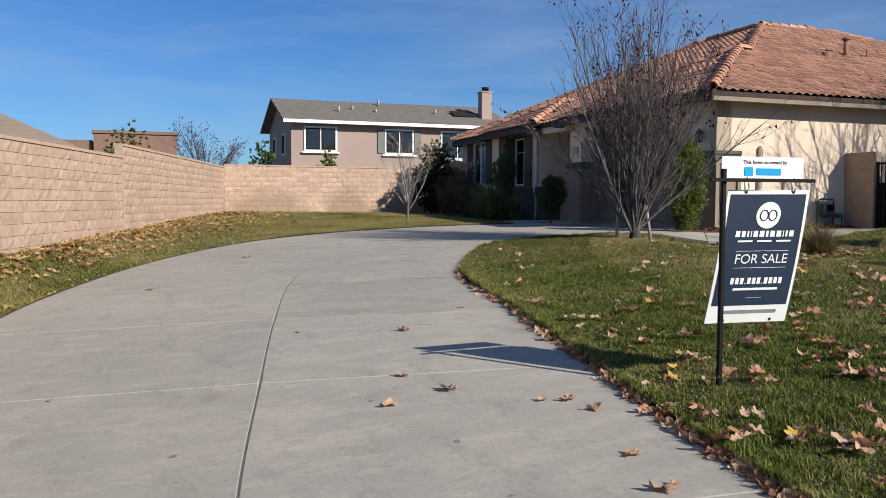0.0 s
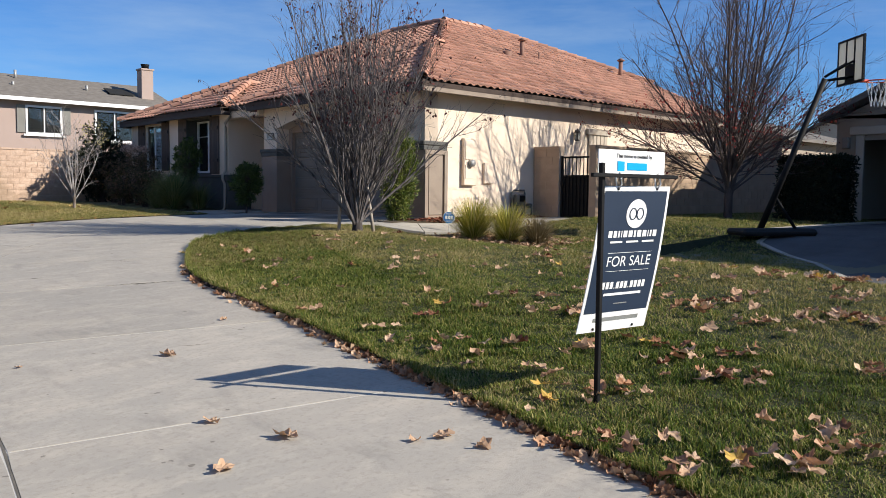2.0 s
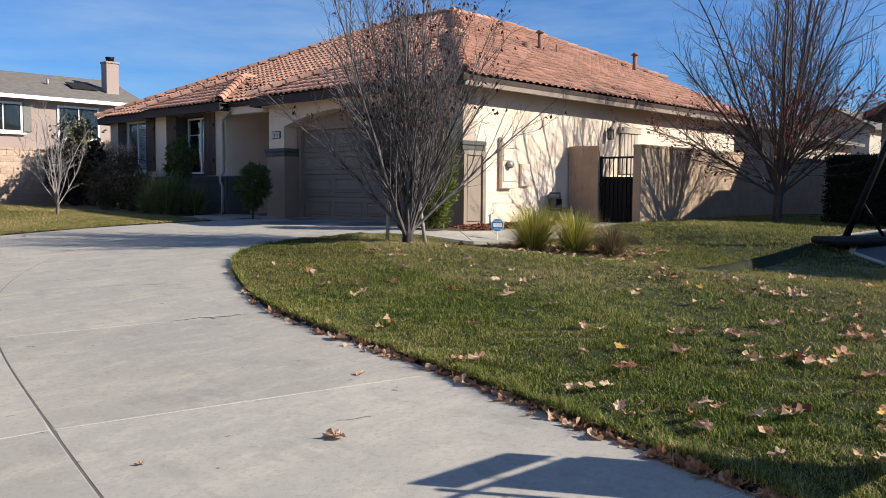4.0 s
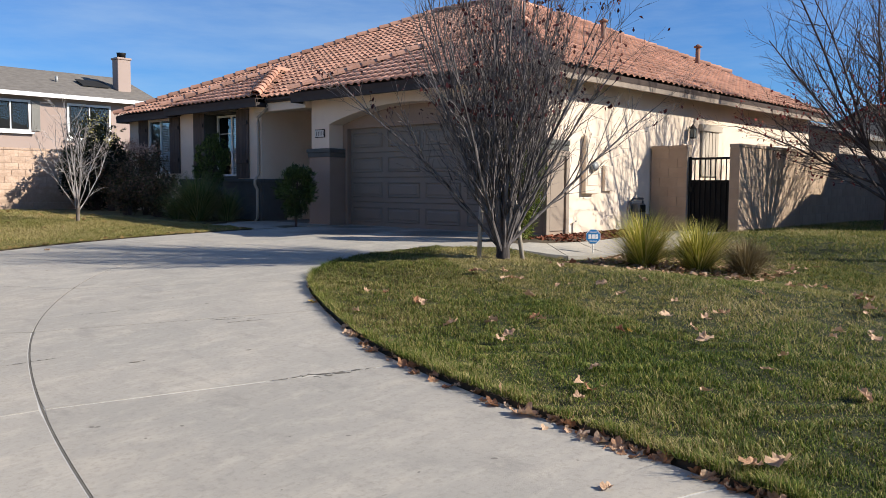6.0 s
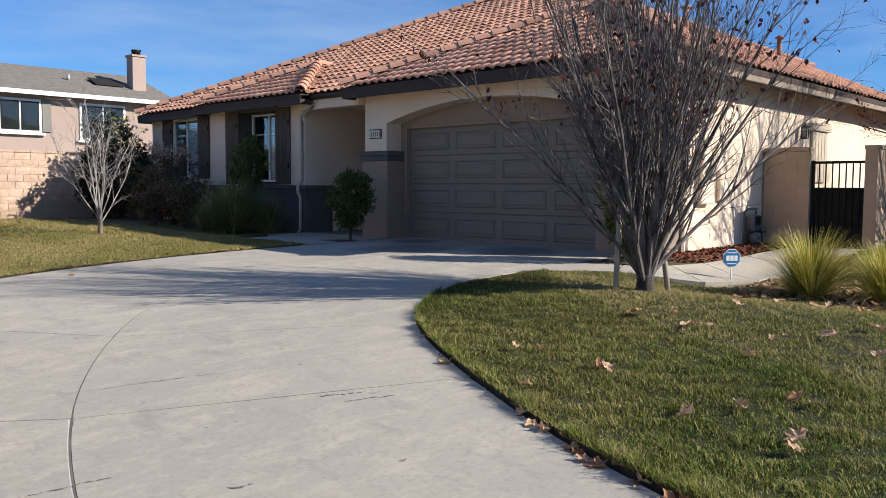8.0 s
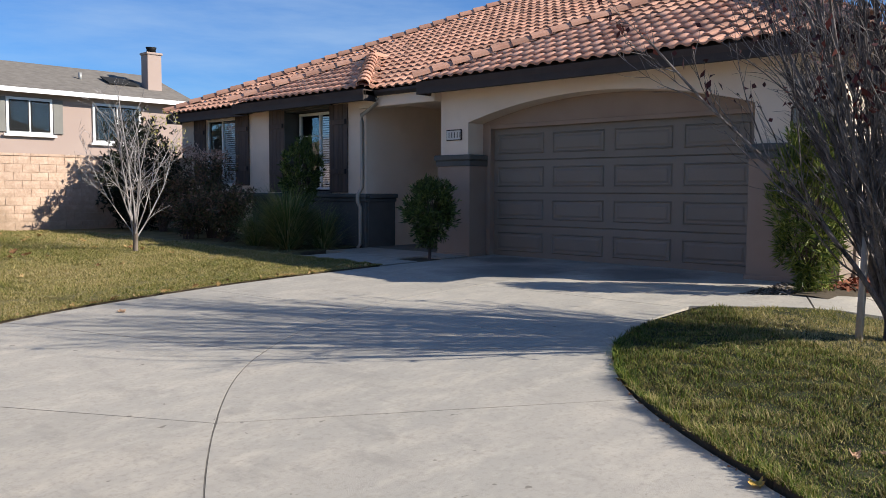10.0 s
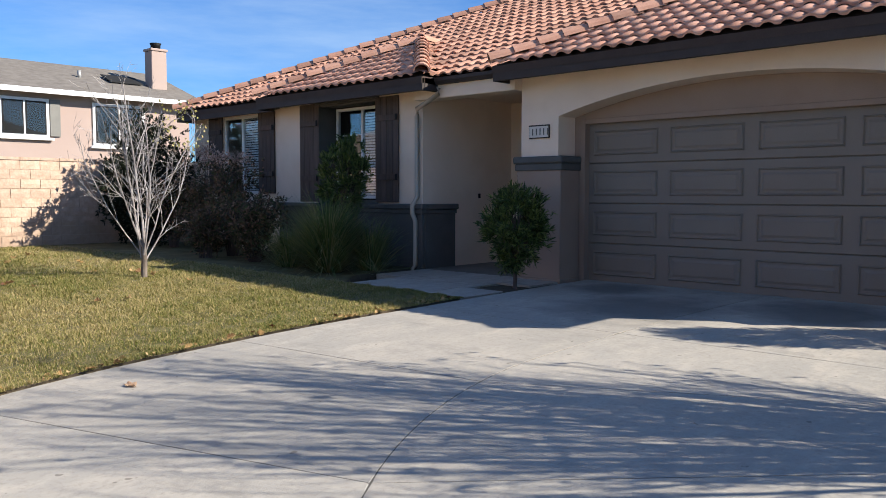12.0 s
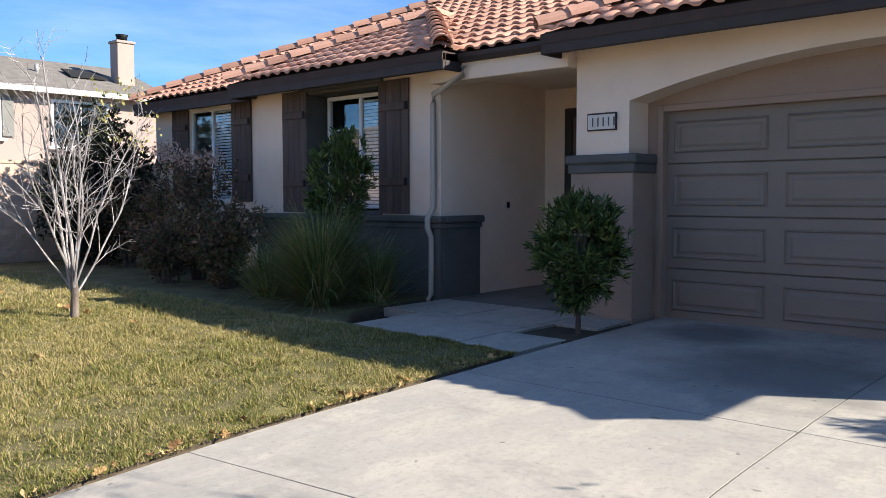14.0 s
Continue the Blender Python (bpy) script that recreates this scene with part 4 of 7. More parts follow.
# ---- roof ----
E, PITCH = 4.15, 0.463
A, B = Vector((19.0, 22.2, 7.40)), Vector((21.45, 22.2, 7.40))
A2, B2 = Vector((19.0, 24.83, 7.40)), Vector((21.45, 24.83, 7.40))
roof = hp(empty("roof", (0, 0, 0), "hipped roof of terracotta S-tiles with mortared hip caps"))


def roof_part(ob):
    ob.parent = roof
    return ob


def gw(y):
    return E


def plane_mesh(name, pts, mat="under", drop=0.02):
    v = [Vector(p) - Vector((0, 0, drop)) for p in pts]
    lo = [Vector(p) - Vector((0, 0, drop + 0.10)) for p in pts]
    n = len(v)
    f = [tuple(range(n)), tuple(range(2 * n - 1, n - 1, -1))] + [(i, n + i, n + (i + 1) % n, (i + 1) % n) for i in range(n)]
    return roof_part(mesh_part(name, v + lo, f, M[mat]))


TW, TL = 0.225, 0.33


def tile_mesh():
    """An S-tile: a barrel and a pan across, tapered in height up the slope, with a thick lower lip."""
    prof_ = [(0.0, 0.008), (0.024, 0.029), (0.06, 0.042), (0.095, 0.042), (0.13, 0.029), (0.154, 0.009), (0.19, 0.002), (0.225, 0.006)]
    v, f = [], []
    n = len(prof_)
    for yy, lift in ((-0.03, 0.042), (TL + 0.02, 0.0)):
        for x, z in prof_:
            v.append((x - TW / 2, yy, z + lift))
    for x, z in prof_:
        v.append((x - TW / 2, -0.03, z + 0.042 - 0.028))
    for i in range(n - 1):
        f.append((i, i + 1, n + i + 1, n + i))
        f.append((2 * n + i, 2 * n + i + 1, i + 1, i))
    me = bpy.data.meshes.new("tile")
    me.from_pydata(v, [], f)
    me.materials.append(M["tile"])
    me.polygons.foreach_set("use_smooth", [i % 2 == 0 for i in range(len(f))])
    return me


TILE = tile_mesh()
rest_v, rest_f = [], []


def tile_plane(o, along, up, inside, amax, bmax, own=None):
    """Tiles over a roof plane: o the eave's start, along the eave, up the slope; inside(a, b) tells if a tile's middle lies on it."""
    along, up = Vector(along).normalized(), Vector(up).normalized()
    nrm = along.cross(up)
    if nrm.z < 0:
        nrm = -nrm
    rnd = random.Random(int(amax * 100))
    right = up.cross(nrm)
    r3 = Matrix((right, up, nrm)).transposed()
    b, row = 0.0, 0
    while b < bmax:
        a = TW / 2
        while a < amax:
            if inside(a, b + TL * 0.45):
                p = Vector(o) + along * a + up * b
                turn = Matrix.Rotation(rnd.gauss(0, 0.008), 3, "Z") @ Matrix.Rotation(rnd.gauss(0, 0.006), 3, "X")
                m = Matrix.Translation(p + nrm * rnd.uniform(0, 0.006)) @ (r3 @ turn).to_4x4()
                if own is not None and own(a, b):
                    ob = new("tile", TILE)
                    ob.parent = roof
                    ob.matrix_basis = m
                else:
                    n0 = len(rest_v)
                    rest_v.extend((m @ q.co)[:] for q in TILE.vertices)
                    rest_f.extend(tuple(n0 + t for t in q.vertices) for q in TILE.polygons)
            a += TW
        b += TL
        row += 1


def cap_line(p, q, label=""):
    """Overlapping half-round cap tiles from p (low) to q (high)."""
    p, q = Vector(p), Vector(q)
    d = (q - p).normalized()
    side = d.cross(Vector((0, 0, 1))).normalized()
    upv = side.cross(d)
    n = max(1, int((q - p).length / 0.36))
    rnd = random.Random(n)
    for i in range(n):
        v, f = [], []
        base = p + d * (0.36 * i - 0.03) + upv * rnd.uniform(0.0, 0.008)
        for s, r, lift in ((0.0, 0.132, 0.030), (0.43, 0.116, 0.006)):
            for rr in (r, r - 0.02):
                for k in range(8):
                    w_ = math.pi * (k / 7)
                    v.append(base + d * s + side * math.cos(w_) * rr + upv * (math.sin(w_) * rr * 0.95 + lift - 0.02))
        for k in range(7):
            f.append((k, k + 1, 16 + k + 1, 16 + k))
            f.append((8 + k, 24 + k, 24 + k + 1, 8 + k + 1))
            f.append((k, 8 + k, 8 + k + 1, k + 1))
            f.append((16 + k, 16 + k + 1, 24 + k + 1, 24 + k))
        roof_part(mesh_part("hip_cap", v, f, M["cap"], None))


K = math.sqrt(1 + PITCH * PITCH)
# corners
SW = Vector((11.65, 15.10, E))
GN = Vector((11.65, 22.45, E))
s1 = (GN.y - SW.y) / 2
GT = Vector((SW.x + s1, SW.y + s1, E + PITCH * s1))
MS, MN = Vector((11.98, 15.10, E)), Vector((11.98, 31.85, E))
BS, BN = Vector((11.65, 23.85, E)), Vector((11.65, 28.28, E))
s2 = (BN.y - BS.y) / 2
BT = Vector((BS.x + s2, BS.y + s2, E + PITCH * s2))
BR = Vector((11.98 + (BT.z - E) / PITCH + 0.05, BT.y, BT.z))
GR = Vector((11.98 + (GT.z - E) / PITCH + 0.05, GT.y, GT.z))
SE = Vector((25.4, 15.10, E))
SH = Vector((25.4, 18.22, E + PITCH * 3.12))
EH, NE = Vector((28.5, 18.22, E)), Vector((28.5, 31.85, E))
plane_mesh("roof_deck", [MS, A, A2, MN])
plane_mesh("roof_deck", [SW, SE, SH, B, A])
plane_mesh("roof_deck", [MN, A2, B2, NE])
plane_mesh("roof_deck", [A2, A, B, B2])
plane_mesh("roof_deck", [SH, EH, NE, B2, B])
plane_mesh("roof_deck", [SW, GT, GN], drop=0.015)
plane_mesh("roof_deck", [GN, GT, GR, (12.0, 22.45, E)], drop=0.015)
plane_mesh("roof_deck", [BS, BT, BN], drop=0.015)
plane_mesh("roof_deck", [BN, BT, BR, (12.0, 28.28, E)], drop=0.015)
plane_mesh("roof_deck", [BS, (12.0, 23.85, E), BR, BT], drop=0.015)

up_w, up_s = Vector((1, 0, PITCH)), Vector((0, 1, PITCH))
# garage bay, western slope
tile_plane(GN, (0, -1, 0), up_w, lambda a, b: b / K < a + 0.05 and b / K < (GN.y - SW.y) - a + 0.05, GN.y - SW.y, s1 * K, own=lambda a, b: b < 2.0 and a < 5.2)
# window bay
tile_plane(BN, (0, -1, 0), up_w, lambda a, b: b / K < a + 0.05 and b / K < (BN.y - BS.y) - a + 0.05, BN.y - BS.y, s2 * K, own=lambda a, b: True)
tile_plane((11.65, 23.85, E), (1, 0, 0), up_s, lambda a, b: b / K < a + 0.05 and b / K > a - 0.42, 4.0, s2 * K)


def main_west(a, b):
    """a runs south from the north-west corner; leaves out what the two bays cover."""
    y, x = MN.y - a, 11.98 + b / K
    h = E + PITCH * b / K
    n_slope = (A.z - E) / (MN.y - A2.y)
    if h > E + n_slope * (MN.y - y) + 0.04 or h > E + PITCH * (y - MS.y) + 0.04:
        return False
    for lo, hi in ((SW.y, GN.y), (BS.y, BN.y)):
        if lo < y < hi and h < E + PITCH * min(x - 11.65, hi - y, y - lo if lo > 20 else 99) - 0.03:
            return False
    return True


tile_plane(MN, (0, -1, 0), up_w, main_west, MN.y - MS.y, (A.x - 11.98) * K)


def south(a, b):
    x, h = SW.x + a, b / K
    return h < a * 1.0 + 0.02 and h < 7.1 and x < 25.4 and h < 28.5 - x + 0.03 and (h < x - 11.65 + 0.02) and not (GT.y - 15.1 < h and h > x - 11.98 + 0.05)


tile_plane(SW, (1, 0, 0), up_s, south, 14.0, 7.1 * K)
ob = mesh_part("tile_field", rest_v, rest_f, M["tile_far"], None, "rest of the tiles, in a darker colour")
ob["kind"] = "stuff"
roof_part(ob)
up = Vector((0, 0, 0.045))
cap_line(SW + up, GT + up)
cap_line(GN + up, GT + up)
cap_line(BS + up, BT + up)
cap_line(BN + up, BT + up)
cap_line(BT + up, BR + up)
cap_line(GT + up, GR + up)
hip0 = Vector((11.98 + (GR.z - E) / PITCH, 15.1 + (GR.z - E) / PITCH, GR.z))
cap_line(hip0 + up, A + up)
cap_line(MN + up, A2 + up)
cap_line(A2 + up, A + up)
cap_line(A + up, B + up)
cap_line(SH + up, B + up)

# fascia boards, soffits, gutter and downpipe
hbox("fascia", (11.66, 11.71, 15.10, 22.45, 3.925, 4.12), "fascia", "dark brown fascia board", 0.006)
hbox("fascia", (11.71, 12.0, 22.41, 22.45, 3.925, 4.12), "fascia", "", 0.004)
hbox("fascia", (11.66, 11.71, 23.85, 28.28, 3.925, 4.12), "fascia", "", 0.006)
hbox("fascia", (11.71, 12.05, 28.24, 28.28, 3.925, 4.12), "fascia", "", 0.004)
hbox("fascia", (11.71, 12.05, 23.85, 23.89, 3.925, 4.12), "fascia", "", 0.004)
hbox("fascia", (11.99, 12.04, 28.28, 31.85, 3.925, 4.12), "fascia", "", 0.006)
hbox("fascia", (12.02, 12.07, 22.45, 23.85, 3.98, 4.12), "fascia", "", 0.006)
# south fascia and soffit: sunlit look put into a lighter colour than the front
hbox("fascia", (11.71, 25.3, 15.11, 15.16, 3.925, 4.12), "taupe", "fascia board, lightened in colour for the sunny side", 0.006)
hbox("fascia", (12.04, 28.4, 31.80, 31.85, 3.925, 4.12), "fascia", "", 0.006)
hbox("soffit", (11.71, 12.20, 15.16, 22.41, 4.02, 4.06), "fascia", "", 0)
hbox("soffit", (12.20, 25.0, 15.16, 15.60, 4.02, 4.06), "taupe", "", 0)
hbox("soffit", (11.71, 12.20, 23.89, 28.24, 4.02, 4.06), "fascia", "", 0)
hbox("soffit", (12.04, 12.41, 28.28, 31.80, 4.02, 4.06), "fascia", "", 0)
bm = bmesh.new()
gp = [(0.02, 0.10), (0.02, 0.0), (-0.07, 0.0), (-0.10, 0.05), (-0.10, 0.10), (-0.092, 0.10), (-0.092, 0.052), (-0.066, 0.008), (0.012, 0.008), (0.012, 0.10)]
ring0 = [bm.verts.new((12.0 + x, 22.47, 4.03 + z)) for x, z in gp]
ring1 = [bm.verts.new((12.0 + x, 23.83, 4.03 + z)) for x, z in gp]
for i in range(len(gp)):
    bm.faces.new((ring0[i], ring0[(i + 1) % len(gp)], ring1[(i + 1) % len(gp)], ring1[i]))
bm.faces.new(ring0)
bm.faces.new(list(reversed(ring1)))
bmesh.ops.recalc_face_normals(bm, faces=bm.faces)
hp(part("gutter", bm, M["fascia"], None, "dark brown gutter"))
hp(tubed("downpipe", [(11.93, 23.76, 3.98), (11.93, 23.78, 3.88), (12.0, 24.1, 3.78), (12.10, 24.40, 3.72), (12.13, 24.44, 3.60), (12.13, 24.44, 2.30), (12.02, 24.44, 2.16), (12.02, 24.44, 2.04), (12.09, 24.44, 1.92), (12.09, 24.44, 1.20), (12.0, 24.44, 1.12)], 0.038, M["r_trim"], None, "tan downpipe", 8))

# roof vents
for x, y, z, h, r in ((19.2, 18.9, 5.85, 0.55, 0.07), (19.9, 18.8, 5.82, 0.32, 0.03), (18.3, 18.7, 5.8, 0.16, 0.14), (24.0, 18.6, 5.75, 0.55, 0.07)):
    vt = tubed("vent_pipe", [(x, y, z - 0.2), (x, y, z + h)], r, M["vent"], None, "brown painted vent", 10)
    hp(vt)
    if r == 0.07:
        hp(tubed("vent_hood", [(x, y, z + h), (x, y, z + h + 0.03), (x, y, z + h + 0.10)], [0.11, 0.14, 0.03], M["vent"], None, "", 10))

# sunny side wall: service panel, meter, lamp, small shuttered vent
svc = hbox("service_panel", (13.32, 13.74, 15.46, 15.57, 1.90, 3.0), "stucco", "cream electric service cabinet", 0.012)
hbox("panel_door", (13.35, 13.71, 15.445, 15.46, 2.05, 2.38), "stucco", "", 0.006)
hbox("panel_door", (13.35, 13.71, 15.445, 15.46, 2.50, 2.95), "stucco", "", 0.006)
hp(tubed("meter_glass", [(13.52, 15.46, 2.42), (13.52, 15.36, 2.42)], 0.085, M["meter"], None, "round electric meter", 14))
hbox("cable_box", (14.05, 14.35, 15.50, 15.57, 1.95, 2.45), "stucco", "", 0.01)
for x_ in (15.02, 15.52):
    hp(tubed("pipe", [(x_, 15.50, 1.0), (x_, 15.50, 1.74), (x_ + (0.06 if x_ < 15.2 else -0.06), 15.47, 1.80), (15.27, 15.47, 1.80)], 0.024, M["gas"], None, "grey gas riser", 8))
hbox("gas_meter", (15.12, 15.42, 15.36, 15.54, 1.40, 1.70), "gas", "grey gas meter", 0.03)
hbox("meter_face", (15.17, 15.37, 15.345, 15.36, 1.52, 1.67), "iron", "dark meter window", 0.004)
hp(tubed("gas_regulator", [(15.27, 15.50, 1.28), (15.27, 15.40, 1.28), (15.27, 15.34, 1.28)], [0.10, 0.13, 0.07], M["gas"], None, "round gas regulator", 14))
hp(tubed("valve", [(15.60, 15.48, 1.42), (15.60, 15.36, 1.42)], 0.055, M["gas"], None, "", 10))
hp(tubed("pipe", [(15.52, 15.48, 1.42), (15.72, 15.48, 1.42), (15.76, 15.48, 1.36), (15.76, 15.48, 1.02)], 0.02, M["gas"], None, "", 8))


def lantern(x, y, z, dx, dy):
    """A small wall lantern: back plate, arm, glazed body, cap and finial."""
    body = hbox("wall_lamp", (x - 0.045, x + 0.045, y - 0.045, y + 0.045, z - 0.13, z + 0.06), "acrylic", "small bronze wall lantern", 0.01)
    for sx_ in (-1, 1):
        for sy_ in (-1, 1):
            hbox("lamp_bar", (x + sx_ * 0.05 - 0.008, x + sx_ * 0.05 + 0.008, y + sy_ * 0.05 - 0.008, y + sy_ * 0.05 + 0.008, z - 0.14, z + 0.06), "fascia", "", 0)
    hp(tubed("lamp_cap", [(x, y, z + 0.06), (x, y, z + 0.075), (x, y, z + 0.13), (x, y, z + 0.17)], [0.085, 0.08, 0.03, 0.008], M["fascia"], None, "", 8))
    hbox("lamp_base", (x - 0.05, x + 0.05, y - 0.05, y + 0.05, z - 0.16, z - 0.13), "fascia", "", 0.005)
    hp(tubed("lamp_arm", [(x, y, z + 0.10), (x + dx * 0.6, y + dy * 0.6, z + 0.12), (x + dx, y + dy, z + 0.02)], 0.012, M["fascia"], None, "", 6))


lantern(17.55, 15.44, 3.30, 0.0, 0.13)
lantern(12.04, 16.02, 3.24, 0.13, 0.0)
for i in range(5):
    hbox("vent_board", (18.18 + 0.17 * i, 18.33 + 0.17 * i, 15.51, 15.57, 2.3, 3.34), "r_trim", "grey-cream vertical vent board", 0.008)
hbox("vent_header", (18.08, 19.12, 15.47, 15.57, 3.34, 3.50), "r_trim", "", 0.01)
hp(tubed("hose_bib", [(13.05, 15.55, 1.10), (13.05, 15.55, 1.35), (13.05, 15.48, 1.38)], 0.014, M["meter"], None, "", 6))

# ---- gate wall beside the house ----
block_wall("wall_gate_pier", (15.9, 15.54), (15.9, 14.72), 0.95, 2.90, "tan block gate pier against the house", "gateblock", own=60, rough=0.002)
block_wall("wall_gate", (15.92, 13.62), (37.0, 13.62), 0.9, 2.90, "tan block side yard wall with a lighter cap", "gateblock", own=200, rough=0.002)
block_wall("wall_gate_return", (15.92, 13.81), (15.92, 13.625), 0.95, 2.88, "end of the tan block wall", "gateblock", own=20, rough=0.002)
gate = empty("side_gate", (15.98, 14.2, 1.06), "closed black steel side gate with a solid lower panel", "gate")
ginv = Matrix.Translation((-15.98, -14.2, -1.06))


def gpart(ob):
    ob.parent = gate
    ob.matrix_parent_inverse = ginv
    return ob


for y in (13.66, 14.66):
    gpart(boxed("gate_post", (15.96, 16.01, y, y + 0.05, 1.08, 2.66), M["iron"], None))
for z in (1.12, 2.14, 2.60):
    gpart(boxed("gate_rail", (15.965, 16.005, 13.71, 14.66, z, z + 0.045), M["iron"], None))
gpart(boxed("gate_sheet", (15.993, 15.999, 13.71, 14.66, 1.15, 2.15), M["iron"], None, bevel=0))
for i in range(8):
    y = 13.79 + i * 0.112
    gpart(boxed("picket", (15.968, 15.988, y, y + 0.02, 1.165, 2.60), M["iron"], None, bevel=0.003))
gpart(boxed("latch", (15.93, 15.965, 14.60, 14.70, 1.95, 2.05), M["iron"], None))

# ---- walkways and beds ----


def ruled_slab(root, a0, a1, b0, b1, zf, mat="concrete", gap=0.011, n=4, thick=0.1, name="slab"):
    """A slab between side a0-a1 and side b0-b1."""
    v, f = [], []
    c = (Vector(a0) + Vector(a1) + Vector(b0) + Vector(b1)) / 4
    for i in range(n + 1):
        pa, pb = Vector(a0).lerp(Vector(a1), i / n), Vector(b0).lerp(Vector(b1), i / n)
        for j in range(n + 1):
            p = pa.lerp(pb, j / n)
            if i in (0, n) or j in (0, n):
                p = p + (c - p).normalized() * gap
            v.append((p.x, p.y, float(zf(p.x, p.y))))
    w_ = n + 1
    for i in range(n):
        for j in range(n):
            f.append((i * w_ + j, i * w_ + j + 1, (i + 1) * w_ + j + 1, (i + 1) * w_ + j))
    rim = [i * w_ for i in range(n + 1)] + [n * w_ + j for j in range(1, w_)] + [i * w_ + n for i in range(n - 1, -1, -1)] + [j for j in range(n - 1, 0, -1)]
    n0 = len(v)
    v += [(v[r][0], v[r][1], v[r][2] - thick) for r in rim]
    for i in range(len(rim)):
        i2 = (i + 1) % len(rim)
        f.append((rim[i], n0 + i, n0 + i2, rim[i2]))
    ob = mesh_part(name, v, f, M[mat], root)
    bm = bmesh.new()
    bm.from_mesh(ob.data)
    bmesh.ops.recalc_face_normals(bm, faces=bm.faces)
    bm.to_mesh(ob.data)
    bm.free()
    return ob


side_walk = empty("side_walkway", label="narrow concrete walkway from the drive to the side gate", category="walkway", kind="structure")
walk_z = lambda x, y: pave_z(x, y) + 0.012 - 0.66 * dip(x, y)
FRONT = [(9.5, 16.13), (10.25, 15.1), (10.95, 14.2), (11.7, 13.80), (13.4, 13.72), (15.9, 13.72)]
BACK = [(10.6, 16.13), (10.98, 15.45), (11.45, 14.98), (12.2, 14.85), (13.6, 14.82), (15.9, 14.82)]
for i in range(len(FRONT) - 1):
    ruled_slab(side_walk, FRONT[i], FRONT[i + 1], BACK[i], BACK[i + 1], walk_z, thick=0.16)
entry = empty("entry_walkway", label="concrete entry walk and porch floor in the shade", category="walkway", kind="structure")
ez = lambda x, y: pave_z(x, y) + 0.006
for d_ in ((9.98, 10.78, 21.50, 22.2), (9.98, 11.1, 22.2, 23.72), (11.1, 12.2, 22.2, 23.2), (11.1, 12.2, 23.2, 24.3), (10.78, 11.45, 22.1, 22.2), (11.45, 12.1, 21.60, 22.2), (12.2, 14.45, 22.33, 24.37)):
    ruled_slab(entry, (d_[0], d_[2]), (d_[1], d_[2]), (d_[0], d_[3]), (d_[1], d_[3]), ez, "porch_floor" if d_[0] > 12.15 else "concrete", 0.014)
    q_ = [(x_, y_) for x_, y_ in ((d_[0], d_[2]), (d_[1], d_[2]), (d_[1], d_[3]), (d_[0], d_[3]))]
    mesh_part("joint_bed", [(x_, y_, float(ez(x_, y_)) - 0.012) for x_, y_ in q_], [(0, 1, 2, 3)], M["joint"], entry, "dark dirt in the joints of the walk")
pit = boxed("planter_soil", (10.70, 12.10, 21.5, 22.14, 0.8, 1.098), M["soil"], None, bevel=0.01)
tagged(pit, "dark soil in the cut-out of the entry walk", "soil", kind="structure")

fbx = (10.1, 12.38)
fb = mesh_part("front_bed", [(x, y, z) for y, z in ((24.31, 1.085), (33.0, 1.2)) for x in fbx] + [(x, y, 0.7) for y in (24.31, 33.0) for x in fbx], [(0, 1, 3, 2), (0, 4, 5, 1), (2, 3, 7, 6)], M["soil"])
tagged(fb, "dark soil bed under the front windows", "bed", kind="structure")
rng = np.random.default_rng(7)


def chips(name, pts, size, mat, label, category):
    """Loose flat chips lying on the ground."""
    n = len(pts)
    ang = rng.uniform(0, 6.283, n)
    tilt = rng.normal(0, 0.35, (n, 2))
    ln = size * rng.uniform(0.5, 1.3, n)
    wd = ln * rng.uniform(0.25, 0.5, n)
    d = np.c_[np.cos(ang), np.sin(ang), tilt[:, 0]]
    s = np.c_[-np.sin(ang), np.cos(ang), tilt[:, 1]]
    c = pts + np.c_[np.zeros((n, 2)), rng.uniform(0.004, 0.02, n)]
    v = np.stack([c - d * ln[:, None] - s * wd[:, None], c + d * ln[:, None] - s * wd[:, None], c + d * ln[:, None] + s * wd[:, None], c - d * ln[:, None] + s * wd[:, None]], 1).reshape(-1, 3)
    f = np.arange(len(v)).reshape(-1, 4)
    return tagged(array_part(name, v, f, mat), label, category, kind="stuff")


def grid_bed(name, x0, x1, y0, y1, zf, mat, label):
    n = 14
    X_, Y_ = np.meshgrid(np.linspace(x0, x1, n), np.linspace(y0, y1, n), indexing="ij")
    Z_ = zf(X_, Y_)
    i, j = np.meshgrid(np.arange(n - 1), np.arange(n - 1), indexing="ij")
    q_ = (i * n + j).ravel()
    return tagged(array_part(name, np.stack([X_, Y_, Z_], -1).reshape(-1, 3), np.c_[q_, q_ + n, q_ + n + 1, q_ + 1], mat), label, "bed", kind="structure")


mz = lambda x, y: pave_z(x, y) + 0.0 - 0.5 * dip(x, y) - 0.02 + 0.05 * smooth01((y - 14.9) / 0.5)
grid_bed("mulch_bed", 10.9, 15.88, 14.75, 15.56, mz, M["soil"], "mulch bed along the sunny house wall")
cz = lambda x, y: pave_z(x, y) - 0.008
grid_bed("corner_bed", 10.55, 12.12, 15.3, 16.11, cz, M["soil"], "earth and gravel between the drive and the walkway")
px, py = rng.uniform(10.7, 12.1, 700), rng.uniform(15.3, 16.1, 700)
ok = py > np.interp(px, [10.62, 11.0, 11.5, 12.1], [16.1, 15.5, 15.3, 15.3])
px, py = px[ok], py[ok]
chips("corner_gravel", np.c_[px, py, cz(px, py)], 0.03, M["gravel"], "pale gravel and dry litter beside the drive", "gravel")
px, py = rng.uniform(11.0, 15.85, 2600), rng.uniform(14.8, 15.54, 2600)
